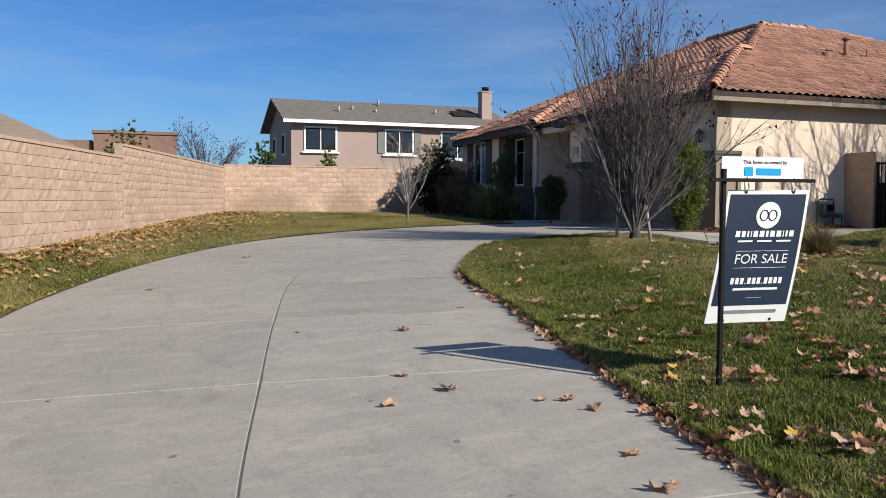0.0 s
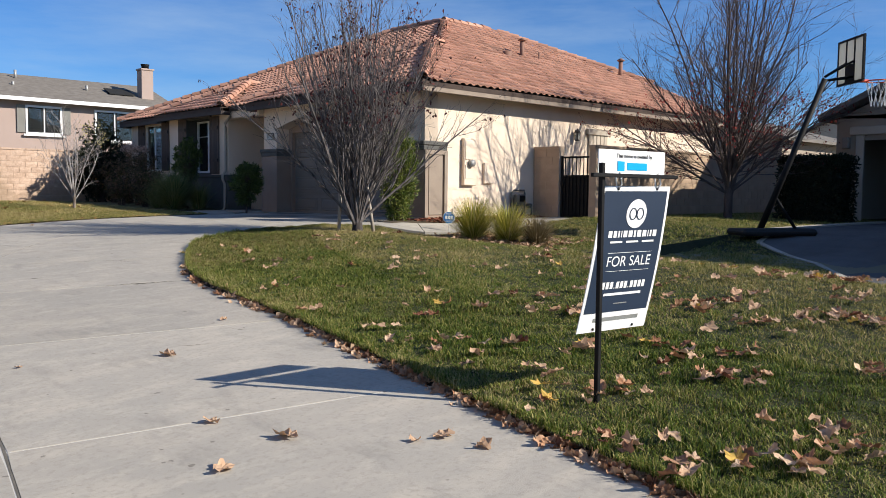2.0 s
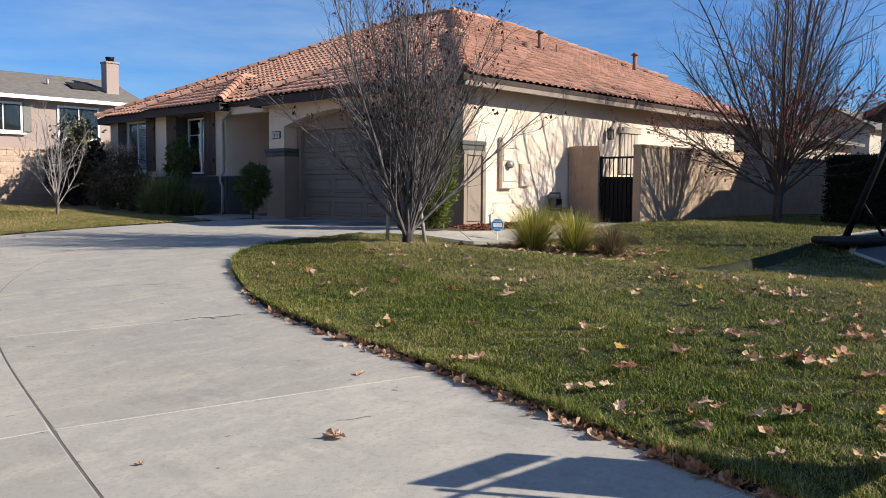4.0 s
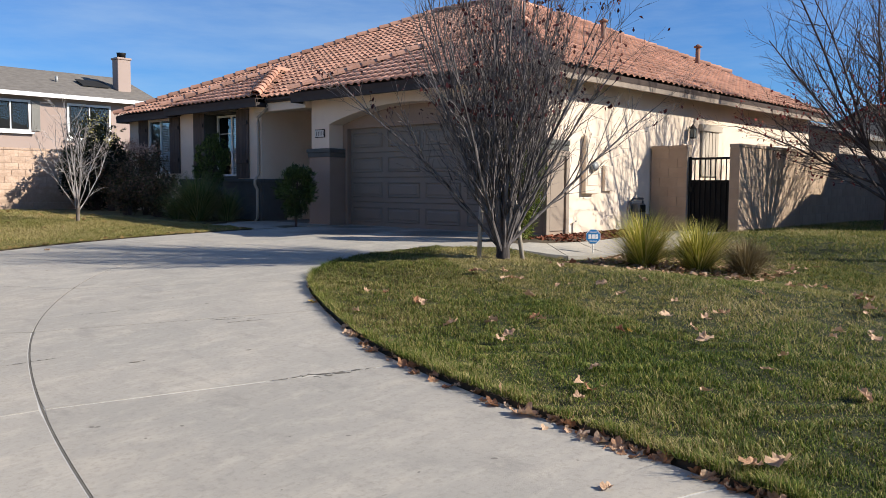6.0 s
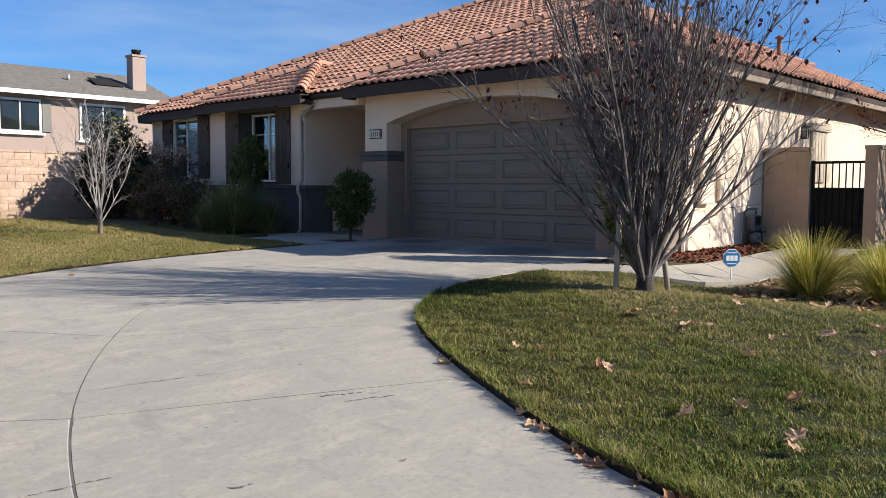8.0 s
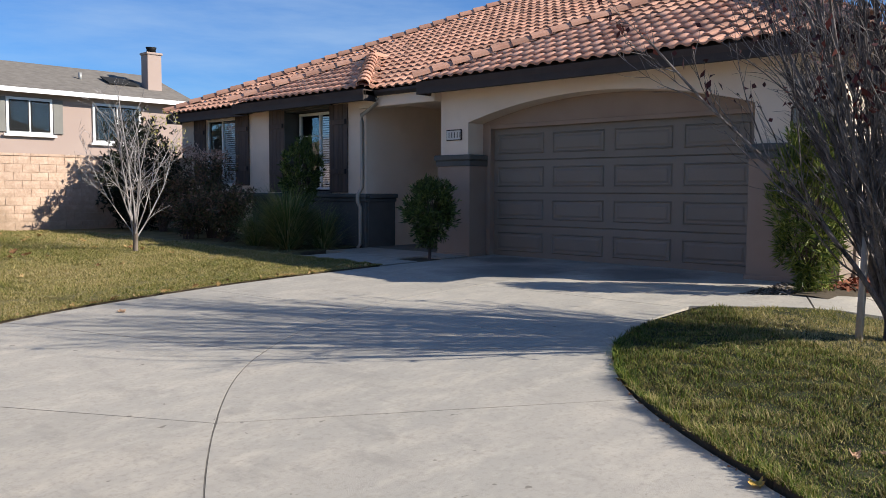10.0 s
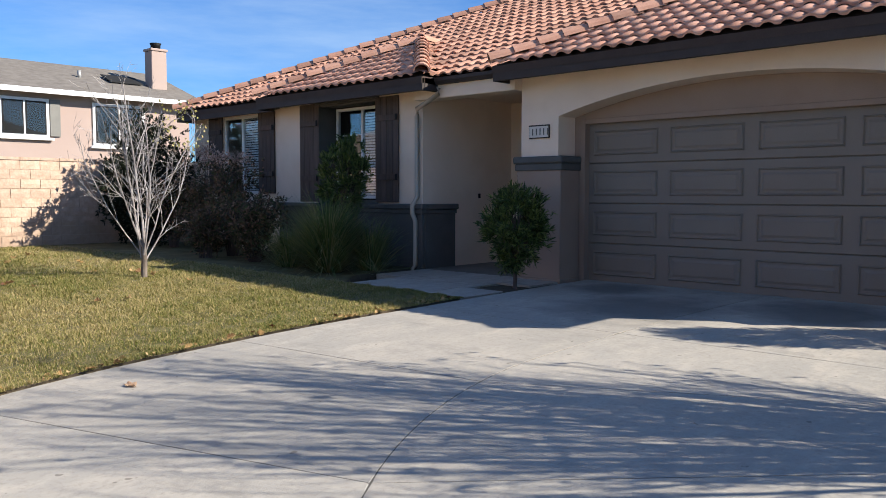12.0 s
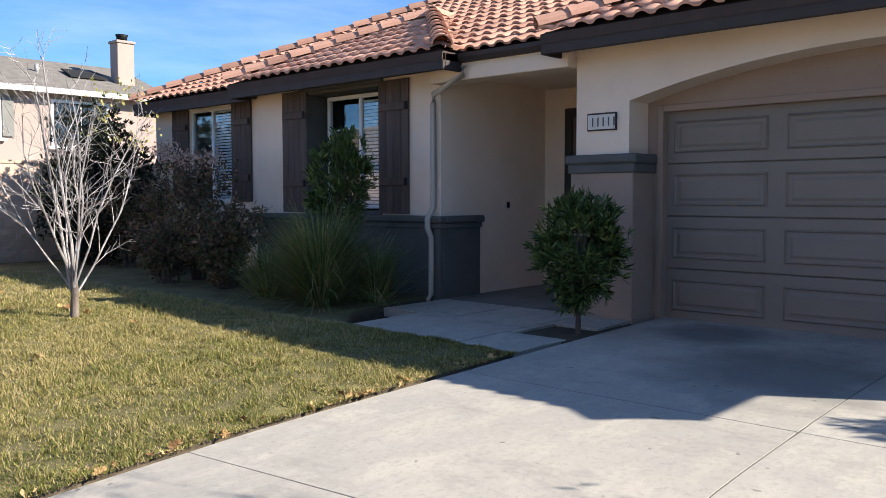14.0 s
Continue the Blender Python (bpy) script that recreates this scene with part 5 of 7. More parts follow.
ok = py > np.interp(px, [10.75, 11.2, 11.75, 12.3, 13.6, 15.9], [16.1, 15.64, 15.12, 14.92, 14.84, 14.84])
px, py = px[ok], py[ok]
chips("bark_mulch", np.c_[px, py, mz(px, py)], 0.035, M["mulch"], "reddish bark mulch chips beside the house wall", "mulch")
bz = lambda x, y: east_z(x, y) + 0.012
px, py = rng.normal(11.2, 0.55, 900), rng.uniform(10.9, 13.75, 900)
chips("bed_litter", np.c_[px, py, bz(px, py)], 0.045, M["leaf"], "brown leaf litter round the bunch grasses", "leaf litter")
px, py = rng.uniform(10.0, 12.1, 1500), rng.uniform(24.4, 32.5, 1500)

# curb of the bed, where the lawn meets the walk
# ---- neighbouring drive ----
nz = lambda x, y: east_z(x, y) - 0.02
ndrive = empty("neighbour_driveway", label="neighbouring concrete driveway, its shade deepened in the colour", category="driveway", kind="structure")
ND = [(9.6, -6.0), (10.0, 5.2), (11.4, 6.15), (12.35, 6.82), (13.0, 7.56), (13.9, 8.5), (16.4, 9.05)]
NF = [(22.0, -6.0), (22.0, 2.0), (22.0, 4.5), (22.0, 6.0), (22.0, 7.2), (22.0, 8.2), (22.0, 9.05)]
# slabs take the darkened colour that deepens their shade
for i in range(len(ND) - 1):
    ruled_slab(ndrive, ND[i], ND[i + 1], NF[i], NF[i + 1], lambda x, y: nz(x, y) + 0.01, mat="drive_shade", n=8)
for i in range(1, len(ND) - 1):
    a_, b_ = Vector(ND[i]), Vector(ND[i + 1])
    o_ = Vector((-(b_ - a_).y, (b_ - a_).x)).normalized() * 0.09
    ruled_slab(ndrive, a_, b_, a_ + o_, b_ + o_, lambda x, y: nz(x, y) + 0.03, mat="concrete", n=3, name="edging")
ruled_slab(ndrive, (15.2, 9.05), (22.0, 9.05), (15.2, 9.35), (22.0, 9.35), lambda x, y: nz(x, y) + 0.04, mat="concrete", n=3, name="edging")

# ---- for-sale sign ----
sign = empty("for_sale_sign", (3.66, 4.55, 0.40), "black post with hanging navy for-sale panel and white rider", "yard sign")
sinv = Matrix.Translation((-3.66, -4.55, -0.40))


def spart(ob):
    ob.parent = sign
    ob.matrix_parent_inverse = sinv
    return ob


spart(boxed("post", (3.645, 3.675, 4.585, 4.615, 0.36, 1.925), M["iron"], None, bevel=0.003))
bd = Vector((0.994, -0.105, 0)).normalized()
bn = Vector((-0.105, -0.994, 0)).normalized()
bo = Vector((3.54, 4.585, 1.85))
R3 = Matrix((bd, Vector((0, 0, 1)), bn)).transposed().to_4x4()


def on_frame(m, name, x0, x1, y0, y1, z0, z1, mat, parent, label="", bevel=0.0):
    bm_ = bmesh.new()
    box(bm_, x0, x1, y0, y1, z0, z1, bevel=bevel)
    bmesh.ops.transform(bm_, matrix=m, verts=bm_.verts)
    o = part(name, bm_, M[mat], None, label)
    o.parent = parent
    if parent is sign:
        o.matrix_parent_inverse = sinv
    return o


BM = Matrix.Translation(bo) @ R3
on_frame(BM, "crossbar", 0, 0.80, -0.012, 0.012, -0.012, 0.012, "iron", sign, "", 0.003)
RM = Matrix.Translation(Vector((3.675, 4.64, 1.855))) @ R3
rider = on_frame(RM, "rider", 0, 0.63, 0.0, 0.155, -0.003, 0.003, "white", sign, "white rider panel", 0.001)
words("lettering", "This home is owned by", 0.036, M["iron"], rider, RM @ Matrix.Translation((0.33, 0.118, 0.005)), "dark lettering", 0.0008)
on_frame(RM, "mark", 0.17, 0.235, 0.025, 0.085, 0.003, 0.006, "cyan", rider)
on_frame(RM, "mark_bar", 0.26, 0.45, 0.032, 0.078, 0.003, 0.006, "cyan", rider)
pt_l, pt_r, pb_l = Vector((3.735, 4.645, 1.785)), Vector((4.345, 4.555, 1.79)), Vector((3.655, 4.765, 0.865))
prx = (pt_r - pt_l).normalized()
pup = (pt_l - pb_l).normalized()
pw, ph = (pt_r - pt_l).length, (pt_l - pb_l).length
pnz = prx.cross(pup).normalized()
PM = Matrix.Translation(pb_l) @ Matrix((prx, pup, pnz)).transposed().to_4x4()
bm = bmesh.new()
N_ = 14
prev = None
for i in range(N_ + 1):
    u = i / N_
    bow = 0.02 * math.sin(math.pi * u)
    ring = [bm.verts.new((x, ph * u, bow + z)) for x, z in ((0, 0.003), (pw, 0.003), (pw, -0.003), (0, -0.003))]
    if prev:
        for k in range(4):
            bm.faces.new((prev[k], prev[(k + 1) % 4], ring[(k + 1) % 4], ring[k]))
    else:
        bm.faces.new(ring)
    prev = ring
bm.faces.new(list(reversed(prev)))
bmesh.ops.recalc_face_normals(bm, faces=bm.faces)
bmesh.ops.transform(bm, matrix=PM, verts=bm.verts)
panel = part("panel", bm, M["white"], None, "white-edged hanging panel")
spart(panel)


def strip(name, x0, x1, y0, y1, mat, lift=0.0045, n=10):
    """A printed field that follows the bowed panel."""
    v, f = [], []
    for i in range(n + 1):
        y = y0 + (y1 - y0) * i / n
        z = 0.02 * math.sin(math.pi * y / ph) + lift
        v += [PM @ Vector((x0, y, z)), PM @ Vector((x1, y, z))]
    f = [(2 * i, 2 * i + 1, 2 * i + 3, 2 * i + 2) for i in range(n)]
    o = mesh_part(name, v, f, M[mat], None)
    o.parent = panel
    return o


def pz(y, lift):
    return 0.02 * math.sin(math.pi * y / ph) + lift


strip("navy_field", 0.022, pw - 0.022, 0.125, ph - 0.03, "navy")
cx = pw * 0.53
lx, ly, lr = cx, ph * 0.815, 0.092
v = [PM @ Vector((lx + lr * math.cos(k * 0.2618), ly + lr * math.sin(k * 0.2618), pz(ly + lr * math.sin(k * 0.2618), 0.0075))) for k in range(24)]
o = mesh_part("roundel", v, [tuple(range(24))], M["white"], None)
o.parent = panel
for sx in (-1, 1):
    vv_, ff_ = [], []
    tube(vv_, ff_, [PM @ Vector((lx + sx * (0.032 + 0.030 * math.cos(k * 0.349 * sx)), ly + sx * 0.0 + 0.036 * math.sin(k * 0.349), pz(ly + 0.036 * math.sin(k * 0.349), 0.0095))) for k in range(19)], [0.0035] * 19, 4)
    o = mesh_part("roundel_loop", vv_, ff_, M["navy"], None)
    o.parent = panel
widths = [0.034, 0.028, 0.014, 0.008, 0.034, 0.036, 0.018, 0.036, 0.036, 0.008, 0.016, 0.034]
x = cx - 0.225
for w_ in widths:
    strip("brand_bar", x, x + w_, ph * 0.655, ph * 0.70, "white", 0.0065, 2)
    x += w_ + 0.0125
for k in range(3):
    strip("tag_bar", cx - 0.20 + 0.145 * k, cx - 0.09 + 0.145 * k, ph * 0.617, ph * 0.630, "white", 0.0065, 2)
strip("rule", cx - 0.2, cx + 0.2, ph * 0.548, ph * 0.551, "white", 0.0065, 2)
strip("rule", cx - 0.2, cx + 0.2, ph * 0.422, ph * 0.425, "white", 0.0065, 2)
words("lettering", "FOR SALE", 0.094, M["white"], panel, PM @ Matrix.Translation((cx, ph * 0.487, pz(ph * 0.487, 0.006))), "white lettering", 0.0006)
x = cx - 0.2
for k in range(12):
    if k in (3, 7):
        strip("dot_bar", x, x + 0.008, ph * 0.30, ph * 0.308, "white", 0.0065, 2)
        x += 0.018
        continue
    strip("number_bar", x, x + 0.026, ph * 0.30, ph * 0.348, "white", 0.0065, 2)
    x += 0.0365
strip("mail_bar", cx - 0.17, cx + 0.17, ph * 0.252, ph * 0.270, "white", 0.0065, 2)
strip("small_bar", cx - 0.06, cx + 0.06, ph * 0.19, ph * 0.197, "meter", 0.0065, 2)
strip("web_bar", cx - 0.21, cx + 0.2, ph * 0.070, ph * 0.098, "acrylic", 0.0045, 2)
for fx in (0.22, 0.80):
    top = PM @ Vector((pw * fx, ph - 0.015, 0.004))
    pts = [top + Vector((0, -0.004, 0)), top + Vector((0, -0.025, 0.03)), Vector((top.x, top.y - 0.012, 1.875)), Vector((top.x, top.y + 0.02, 1.85)), top + Vector((0, 0.012, 0.0))]
    spart(tubed("hanger", pts, 0.005, M["white"], None, "white plastic hanger ring", 6))
    for yy in (ph - 0.015, 0.02):
        q_ = PM @ Vector((pw * fx, yy, pz(yy, 0.003)))
        o = tubed("grommet", [q_, q_ + pnz * 0.005], 0.009, M["iron"], None, "", 8)
        o.parent = panel

# alarm-company yard sign: blue octagon with plain white bars
alarm = empty("alarm_sign", (11.56, 14.13, 0.84), "small blue octagonal alarm sign on a thin white stake", "yard sign")
to_cam = Vector((-0.66, -0.75, 0)).normalized()
sd = Vector((-to_cam.y, to_cam.x, 0))
AM = Matrix.Translation((11.56, 14.13, 1.21)) @ Matrix((sd, Vector((0, 0, 1)), to_cam)).transposed().to_4x4()
ainv = Matrix.Translation((-11.56, -14.13, -0.84))
for r_, z_, mt, nm in ((0.132, 0.0, "white", "octagon_edge"), (0.120, 0.004, "blue", "octagon")):
    bm = bmesh.new()
    vs = [bm.verts.new((r_ * math.cos(radians(22.5 + 45 * k)), r_ * math.sin(radians(22.5 + 45 * k)), z_)) for k in range(8)]
    f_ = bm.faces.new(vs)
    ex = bmesh.ops.extrude_face_region(bm, geom=[f_])
    bmesh.ops.translate(bm, verts=[q_ for q_ in ex["geom"] if isinstance(q_, bmesh.types.BMVert)], vec=(0, 0, -0.006))
    bmesh.ops.recalc_face_normals(bm, faces=bm.faces)
    bmesh.ops.transform(bm, matrix=AM, verts=bm.verts)
    o = part(nm, bm, M[mt], None)
    o.parent, o.matrix_parent_inverse = alarm, ainv
for x0_, x1_, y0_, y1_ in ((-0.08, -0.032, -0.036, 0.036), (-0.022, 0.026, -0.036, 0.036), (0.035, 0.08, -0.036, 0.036), (-0.064, 0.064, 0.068, 0.08), (-0.064, 0.064, -0.08, -0.068)):
    o = on_frame(AM, "bar", x0_, x1_, y0_, y1_, 0.004, 0.007, "white", alarm)
    o.matrix_parent_inverse = ainv
o = tubed("stake", [(11.565, 14.135, 0.80), (11.565, 14.135, 1.25)], 0.009, M["white"], None, "", 6)
o.parent, o.matrix_parent_inverse = alarm, ainv

# ---- trees ----


def branch(v, f, tips, rnd, p, d, length, r0, depth, spec):
    """A limb that curves up or out, with side limbs; spec gives, level by level, (count, from, angle, length share, lift, wander)."""
    n = 5 if depth < 2 else 3
    pts, rads = [p.copy()], [r0]
    cur, dr = p.copy(), d.normalized()
    count, start, ang, share, lift, wander = spec[min(depth, len(spec) - 1)]
    rend = r0 * (0.35 if depth < len(spec) - 1 else 0.45)
    for i in range(n):
        dr = (dr + Vector((rnd.gauss(0, wander), rnd.gauss(0, wander), rnd.gauss(0, wander) + lift))).normalized()
        cur = cur + dr * (length / n)
        pts.append(cur.copy())
        rads.append(r0 + (rend - r0) * (i + 1) / n)
    tube(v, f, pts, rads, 6 if depth == 0 else (4 if depth == 1 else 3), cap=depth < 2)
    tips.append((pts[-1], dr))
    if depth >= len(spec) - 1:
        return
    for k in range(count):
        t = start + (1 - start) * ((k + rnd.random()) / count)
        i = min(int(t * n), n - 1)
        q_ = pts[i].lerp(pts[i + 1], t * n - i)
        base = (pts[i + 1] - pts[i]).normalized()
        a = base.orthogonal().normalized()
        a.rotate(Matrix.Rotation(rnd.uniform(0, 6.283), 3, base))
        an = radians(ang) * rnd.uniform(0.6, 1.3)
        nd = base * math.cos(an) + a * math.sin(an)
        if nd.z < -0.15:
            nd.z *= 0.2
        rr = (r0 + (rend - r0) * t)
        branch(v, f, tips, rnd, q_, nd, length * share * rnd.uniform(0.6, 1.15) * (1.15 - 0.45 * t), max(rr * 0.5, 0.0032), depth + 1, spec)


def leaf_quads(centers, dirs, length, width, jitter=0.3):
    """Small folded leaves: a diamond each."""
    n = len(centers)
    d = dirs + rng.normal(0, jitter, (n, 3))
    d /= np.linalg.norm(d, axis=1)[:, None] + 1e-9
    s = np.cross(d, rng.normal(0, 1, (n, 3)))
    s /= np.linalg.norm(s, axis=1)[:, None] + 1e-9
    ln = length * rng.uniform(0.6, 1.25, n)[:, None]
    wd = width * rng.uniform(0.7, 1.2, n)[:, None]
    up_ = np.cross(s, d) * wd * 0.25
    v = np.stack([centers, centers + d * ln * 0.5 + s * wd * 0.5 + up_, centers + d * ln, centers + d * ln * 0.5 - s * wd * 0.5 + up_], 1).reshape(-1, 3)
    return v, np.arange(4 * n).reshape(-1, 4)


def tree(name, base, stems, spec, mat, label, seed, trunk_h=0.0, trunk_r=0.1, leaves=None, leaf_n=0, leaf_pick=None, trunk_mat=None, leaf_len=0.075):
    """stems: (azimuth, lean, length, radius) in degrees and metres."""
    rnd = random.Random(seed)
    root = empty(name, base, label, "tree")
    v, f, tips = [], [], []
    b = Vector((0, 0, 0))
    pts = [Vector((0, 0, -0.12)), Vector((0, 0, 0.0)), Vector((0.01, 0, trunk_h * 0.5)), Vector((0, 0.01, trunk_h)), Vector((0, 0, trunk_h + 0.12))]
    tube(v, f, pts, [trunk_r * 1.35, trunk_r * 1.15, trunk_r, trunk_r * 1.02, trunk_r * 0.6], 10)
    trunk = mesh_part("trunk", v, f, trunk_mat or mat, root, smooth=True)
    v, f = [], []
    for az, lean, ln, r in stems:
        a, l_ = radians(az), radians(lean)
        d = Vector((math.cos(a) * math.sin(l_), math.sin(a) * math.sin(l_), math.cos(l_)))
        st = Vector((math.cos(a) * trunk_r * 0.62, math.sin(a) * trunk_r * 0.62, trunk_h * rnd.uniform(0.5, 1.0)))
        branch(v, f, tips, rnd, st, d, ln, r, 0, spec)
    crown = mesh_part("crown", v, f, mat, root, "bare leafless branches")
    if leaves and leaf_n:
        cand = [t for t in tips if leaf_pick is None or leaf_pick(t[0])]
        pick = [cand[rnd.randrange(len(cand))] for _ in range(leaf_n)] if cand else []
        if pick:
            c = np.array([p[:] for p, _ in pick]) + rng.normal(0, 0.03, (len(pick), 3))
            dd = np.tile((0.0, 0.0, -1.0), (len(pick), 1))
            lv, lf = leaf_quads(c, dd, leaf_len, leaf_len * 0.6, 0.6)
            o = array_part("leaf", lv, lf, leaves, root, "last withered leaves")
            o["kind"] = "stuff"
    return root


rs = random.Random(5)
stems = [(i * 360 / 16 + rs.uniform(-11, 11), rs.uniform(17, 31), rs.uniform(2.5, 3.3), rs.uniform(0.019, 0.031)) for i in range(16)]
stems += [(rs.uniform(0, 360), rs.uniform(3, 17), rs.uniform(3.1, 4.5), rs.uniform(0.018, 0.030)) for i in range(22)]
stems += [(150, 38, 3.2, 0.024), (-35, 38, 3.0, 0.027), (-58, 33, 2.9, 0.024)]
tree("ornamental_tree", (9.06, 14.0, 0.95), stems, [(13, 0.13, 22, 0.40, 0.008, 0.055), (8, 0.12, 35, 0.38, 0.07, 0.11), (0, 0, 0, 0, 0.05, 0.16)], M["bark"],
     "bare multi-stemmed vase-shaped tree with grey stems, on the lawn", 11, 0.30, 0.095, M["leaf_tree"], 1300, lambda p: p.z > 1.9 and noise.noise(p * 1.1) > 0.02, M["bark_trunk"])
rs = random.Random(9)
stems = [(i * 360 / 18 + rs.uniform(-12, 12), rs.uniform(38, 72), rs.uniform(2.9, 3.9), rs.uniform(0.022, 0.034)) for i in range(20)]
stems += [(rs.uniform(0, 360), rs.uniform(4, 34), rs.uniform(4.2, 5.8), rs.uniform(0.028, 0.044)) for i in range(13)]
tree("street_tree", (18.55, 11.6, 0.95), stems, [(16, 0.15, 38, 0.40, 0.035, 0.06), (11, 0.12, 36, 0.42, 0.06, 0.09), (0, 0, 0, 0, 0.05, 0.12)], M["bark_dark"],
     "bare round-crowned tree with a few red leaves by the wall", 23, 1.55, 0.095, M["leaf_red"], 1500, lambda p: p.z < 3.2)
rs = random.Random(3)
stems = [(i * 360 / 7 + rs.uniform(-15, 15), rs.uniform(18, 42), rs.uniform(1.5, 2.1), rs.uniform(0.010, 0.016)) for i in range(7)]
stems += [(rs.uniform(0, 360), rs.uniform(2, 12), rs.uniform(1.9, 2.6), rs.uniform(0.013, 0.02)) for i in range(3)]
tree("young_tree", (8.25, 26.05, 1.19), stems, [(9, 0.2, 34, 0.40, 0.03, 0.09), (5, 0.2, 38, 0.48, 0.03, 0.14), (0, 0, 0, 0, 0.03, 0.16)], M["bark_pale"],
     "small bare pale-barked multi-stemmed tree on the lawn", 31, 0.42, 0.040, M["leaf_yellow"], 150, lambda p: p.x * 0.67 - p.y * 0.74 > 0.35 and p.z > 1.8, M["bark_brown"], 0.045)
for at, tip, h in (((8.80, 14.22), (0.02, -0.03), 0.98), ((9.36, 13.86), (-0.12, 0.08), 0.85)):
    z_ = float(east_z(at[0], at[1]))
    st = tubed("tree_stake", [(at[0], at[1], z_ - 0.1), (at[0] + tip[0], at[1] + tip[1], z_ + h)], 0.032, M["stake"], None, "", 8)
    tagged(st, "weathered round wooden stake beside the tree", "stake", group="stakes of the ornamental tree")

# ---- shrubs and clumps ----


def shrub(name, base, radius, height, n, length, width, mat, label, lift=0.0, trunk=0.0, seed=1, category="shrub", lobes=9, spiky=0.0, whorl=0.8):
    """Leaves on many small clumps round a set of twigs, with an uneven outline."""
    root = empty(name, base, label, category)
    r_ = np.random.default_rng(seed)
    cl = r_.normal(0, 1, (lobes * 12, 3))
    cl /= np.linalg.norm(cl, axis=1)[:, None]
    cl *= (r_.uniform(0.35, 1.0, len(cl)) ** 0.5)[:, None]
    ctr = cl * (radius, radius, height / 2) + (0, 0, lift + height / 2)
    v, f = [], []
    tw = random.Random(seed)
    for k in range(0, len(ctr), 2):
        q_ = Vector(ctr[k])
        tube(v, f, [Vector((tw.gauss(0, 0.03), tw.gauss(0, 0.03), -0.05 if not trunk else lift * 0.9)), Vector((q_.x * 0.4, q_.y * 0.4, q_.z * 0.55 + lift * 0.2)), q_], [0.012, 0.008, 0.003], 3, cap=False)
    if trunk:
        tube(v, f, [Vector((0, 0, -0.08)), Vector((0.01, 0, lift * 0.6)), Vector((0, 0, lift * 1.2 + 0.1))], [trunk, trunk * 0.85, trunk * 0.6], 8)
    mesh_part("stem", v, f, M["bark_dark"], root)
    # leaves sit in whorls at the twigs' ends
    n_w = max(n // 9, 1)
    pick = r_.integers(0, len(ctr), n_w)
    c = ctr[pick] + r_.normal(0, 0.13, (n_w, 3)) * (radius, radius, height / 2.4)
    c = np.repeat(c, 9, axis=0) + r_.normal(0, 0.012, (n_w * 9, 3))
    out = c - (0, 0, lift + height * 0.35)
    out /= np.linalg.norm(out, axis=1)[:, None] + 1e-6
    out[:, 2] += 0.25 + spiky
    lv, lf = leaf_quads(c, out, length, width, whorl)
    o = array_part("foliage", lv, lf, mat, root)
    o["kind"] = "stuff"
    return root


def cane_shrub(name, base, radius, height, canes, per_cane, mat, label, seed=1, heads=0):
    """Many leaning canes from one crown, leafy in loose sprays towards their ends; heads: how many end in pale seed sprays."""
    root = empty(name, base, label, "shrub")
    tw = random.Random(seed)
    v, f, at, heading, tops = [], [], [], [], []
    for k in range(canes):
        az, reach, top = tw.uniform(0, 6.283), radius * tw.random() ** 0.6, height * tw.uniform(0.45, 1.08)
        d = Vector((math.cos(az), math.sin(az), 0))
        pts = [d * 0.1 * tw.random() + Vector((0, 0, -0.06)), d * reach * 0.35 + Vector((0, 0, top * 0.45)), d * reach * 0.8 + Vector((0, 0, top * 0.85)), d * reach * 1.15 + Vector((0, 0, top))]
        tube(v, f, pts, [0.009, 0.007, 0.005, 0.002], 3, cap=False)
        for _ in range(per_cane // 6):
            t = tw.uniform(0.8, 3.0)
            i = min(int(t), 2)
            c = pts[i].lerp(pts[i + 1], t - i) + Vector((tw.gauss(0, 0.07), tw.gauss(0, 0.07), tw.gauss(0, 0.06)))
            for _ in range(6):
                at.append((c + Vector((tw.gauss(0, 0.02), tw.gauss(0, 0.02), tw.gauss(0, 0.02))))[:])
                heading.append((d.x * 0.6, d.y * 0.6, 0.1))
        tops.append(pts[3])
    mesh_part("stem", v, f, M["bark_dark"], root)
    lv, lf = leaf_quads(np.array(at), np.array(heading), 0.085, 0.032, 0.8)
    o = array_part("foliage", lv, lf, mat, root)
    o["kind"] = "stuff"
    if heads:
        ends = np.array([p[:] for p in sorted(tops, key=lambda q: -q.z)[:heads]])
        c = np.repeat(ends, 90, axis=0) + np.random.default_rng(seed).normal(0, 0.075, (90 * len(ends), 3))
        lv, lf = leaf_quads(c, np.tile((0.0, 0.0, 1.0), (len(c), 1)), 0.055, 0.03, 0.9)
        o = array_part("seed_head", lv, lf, M["seed"], root, "pale pinkish seed heads")
        o["kind"] = "stuff"
    return root


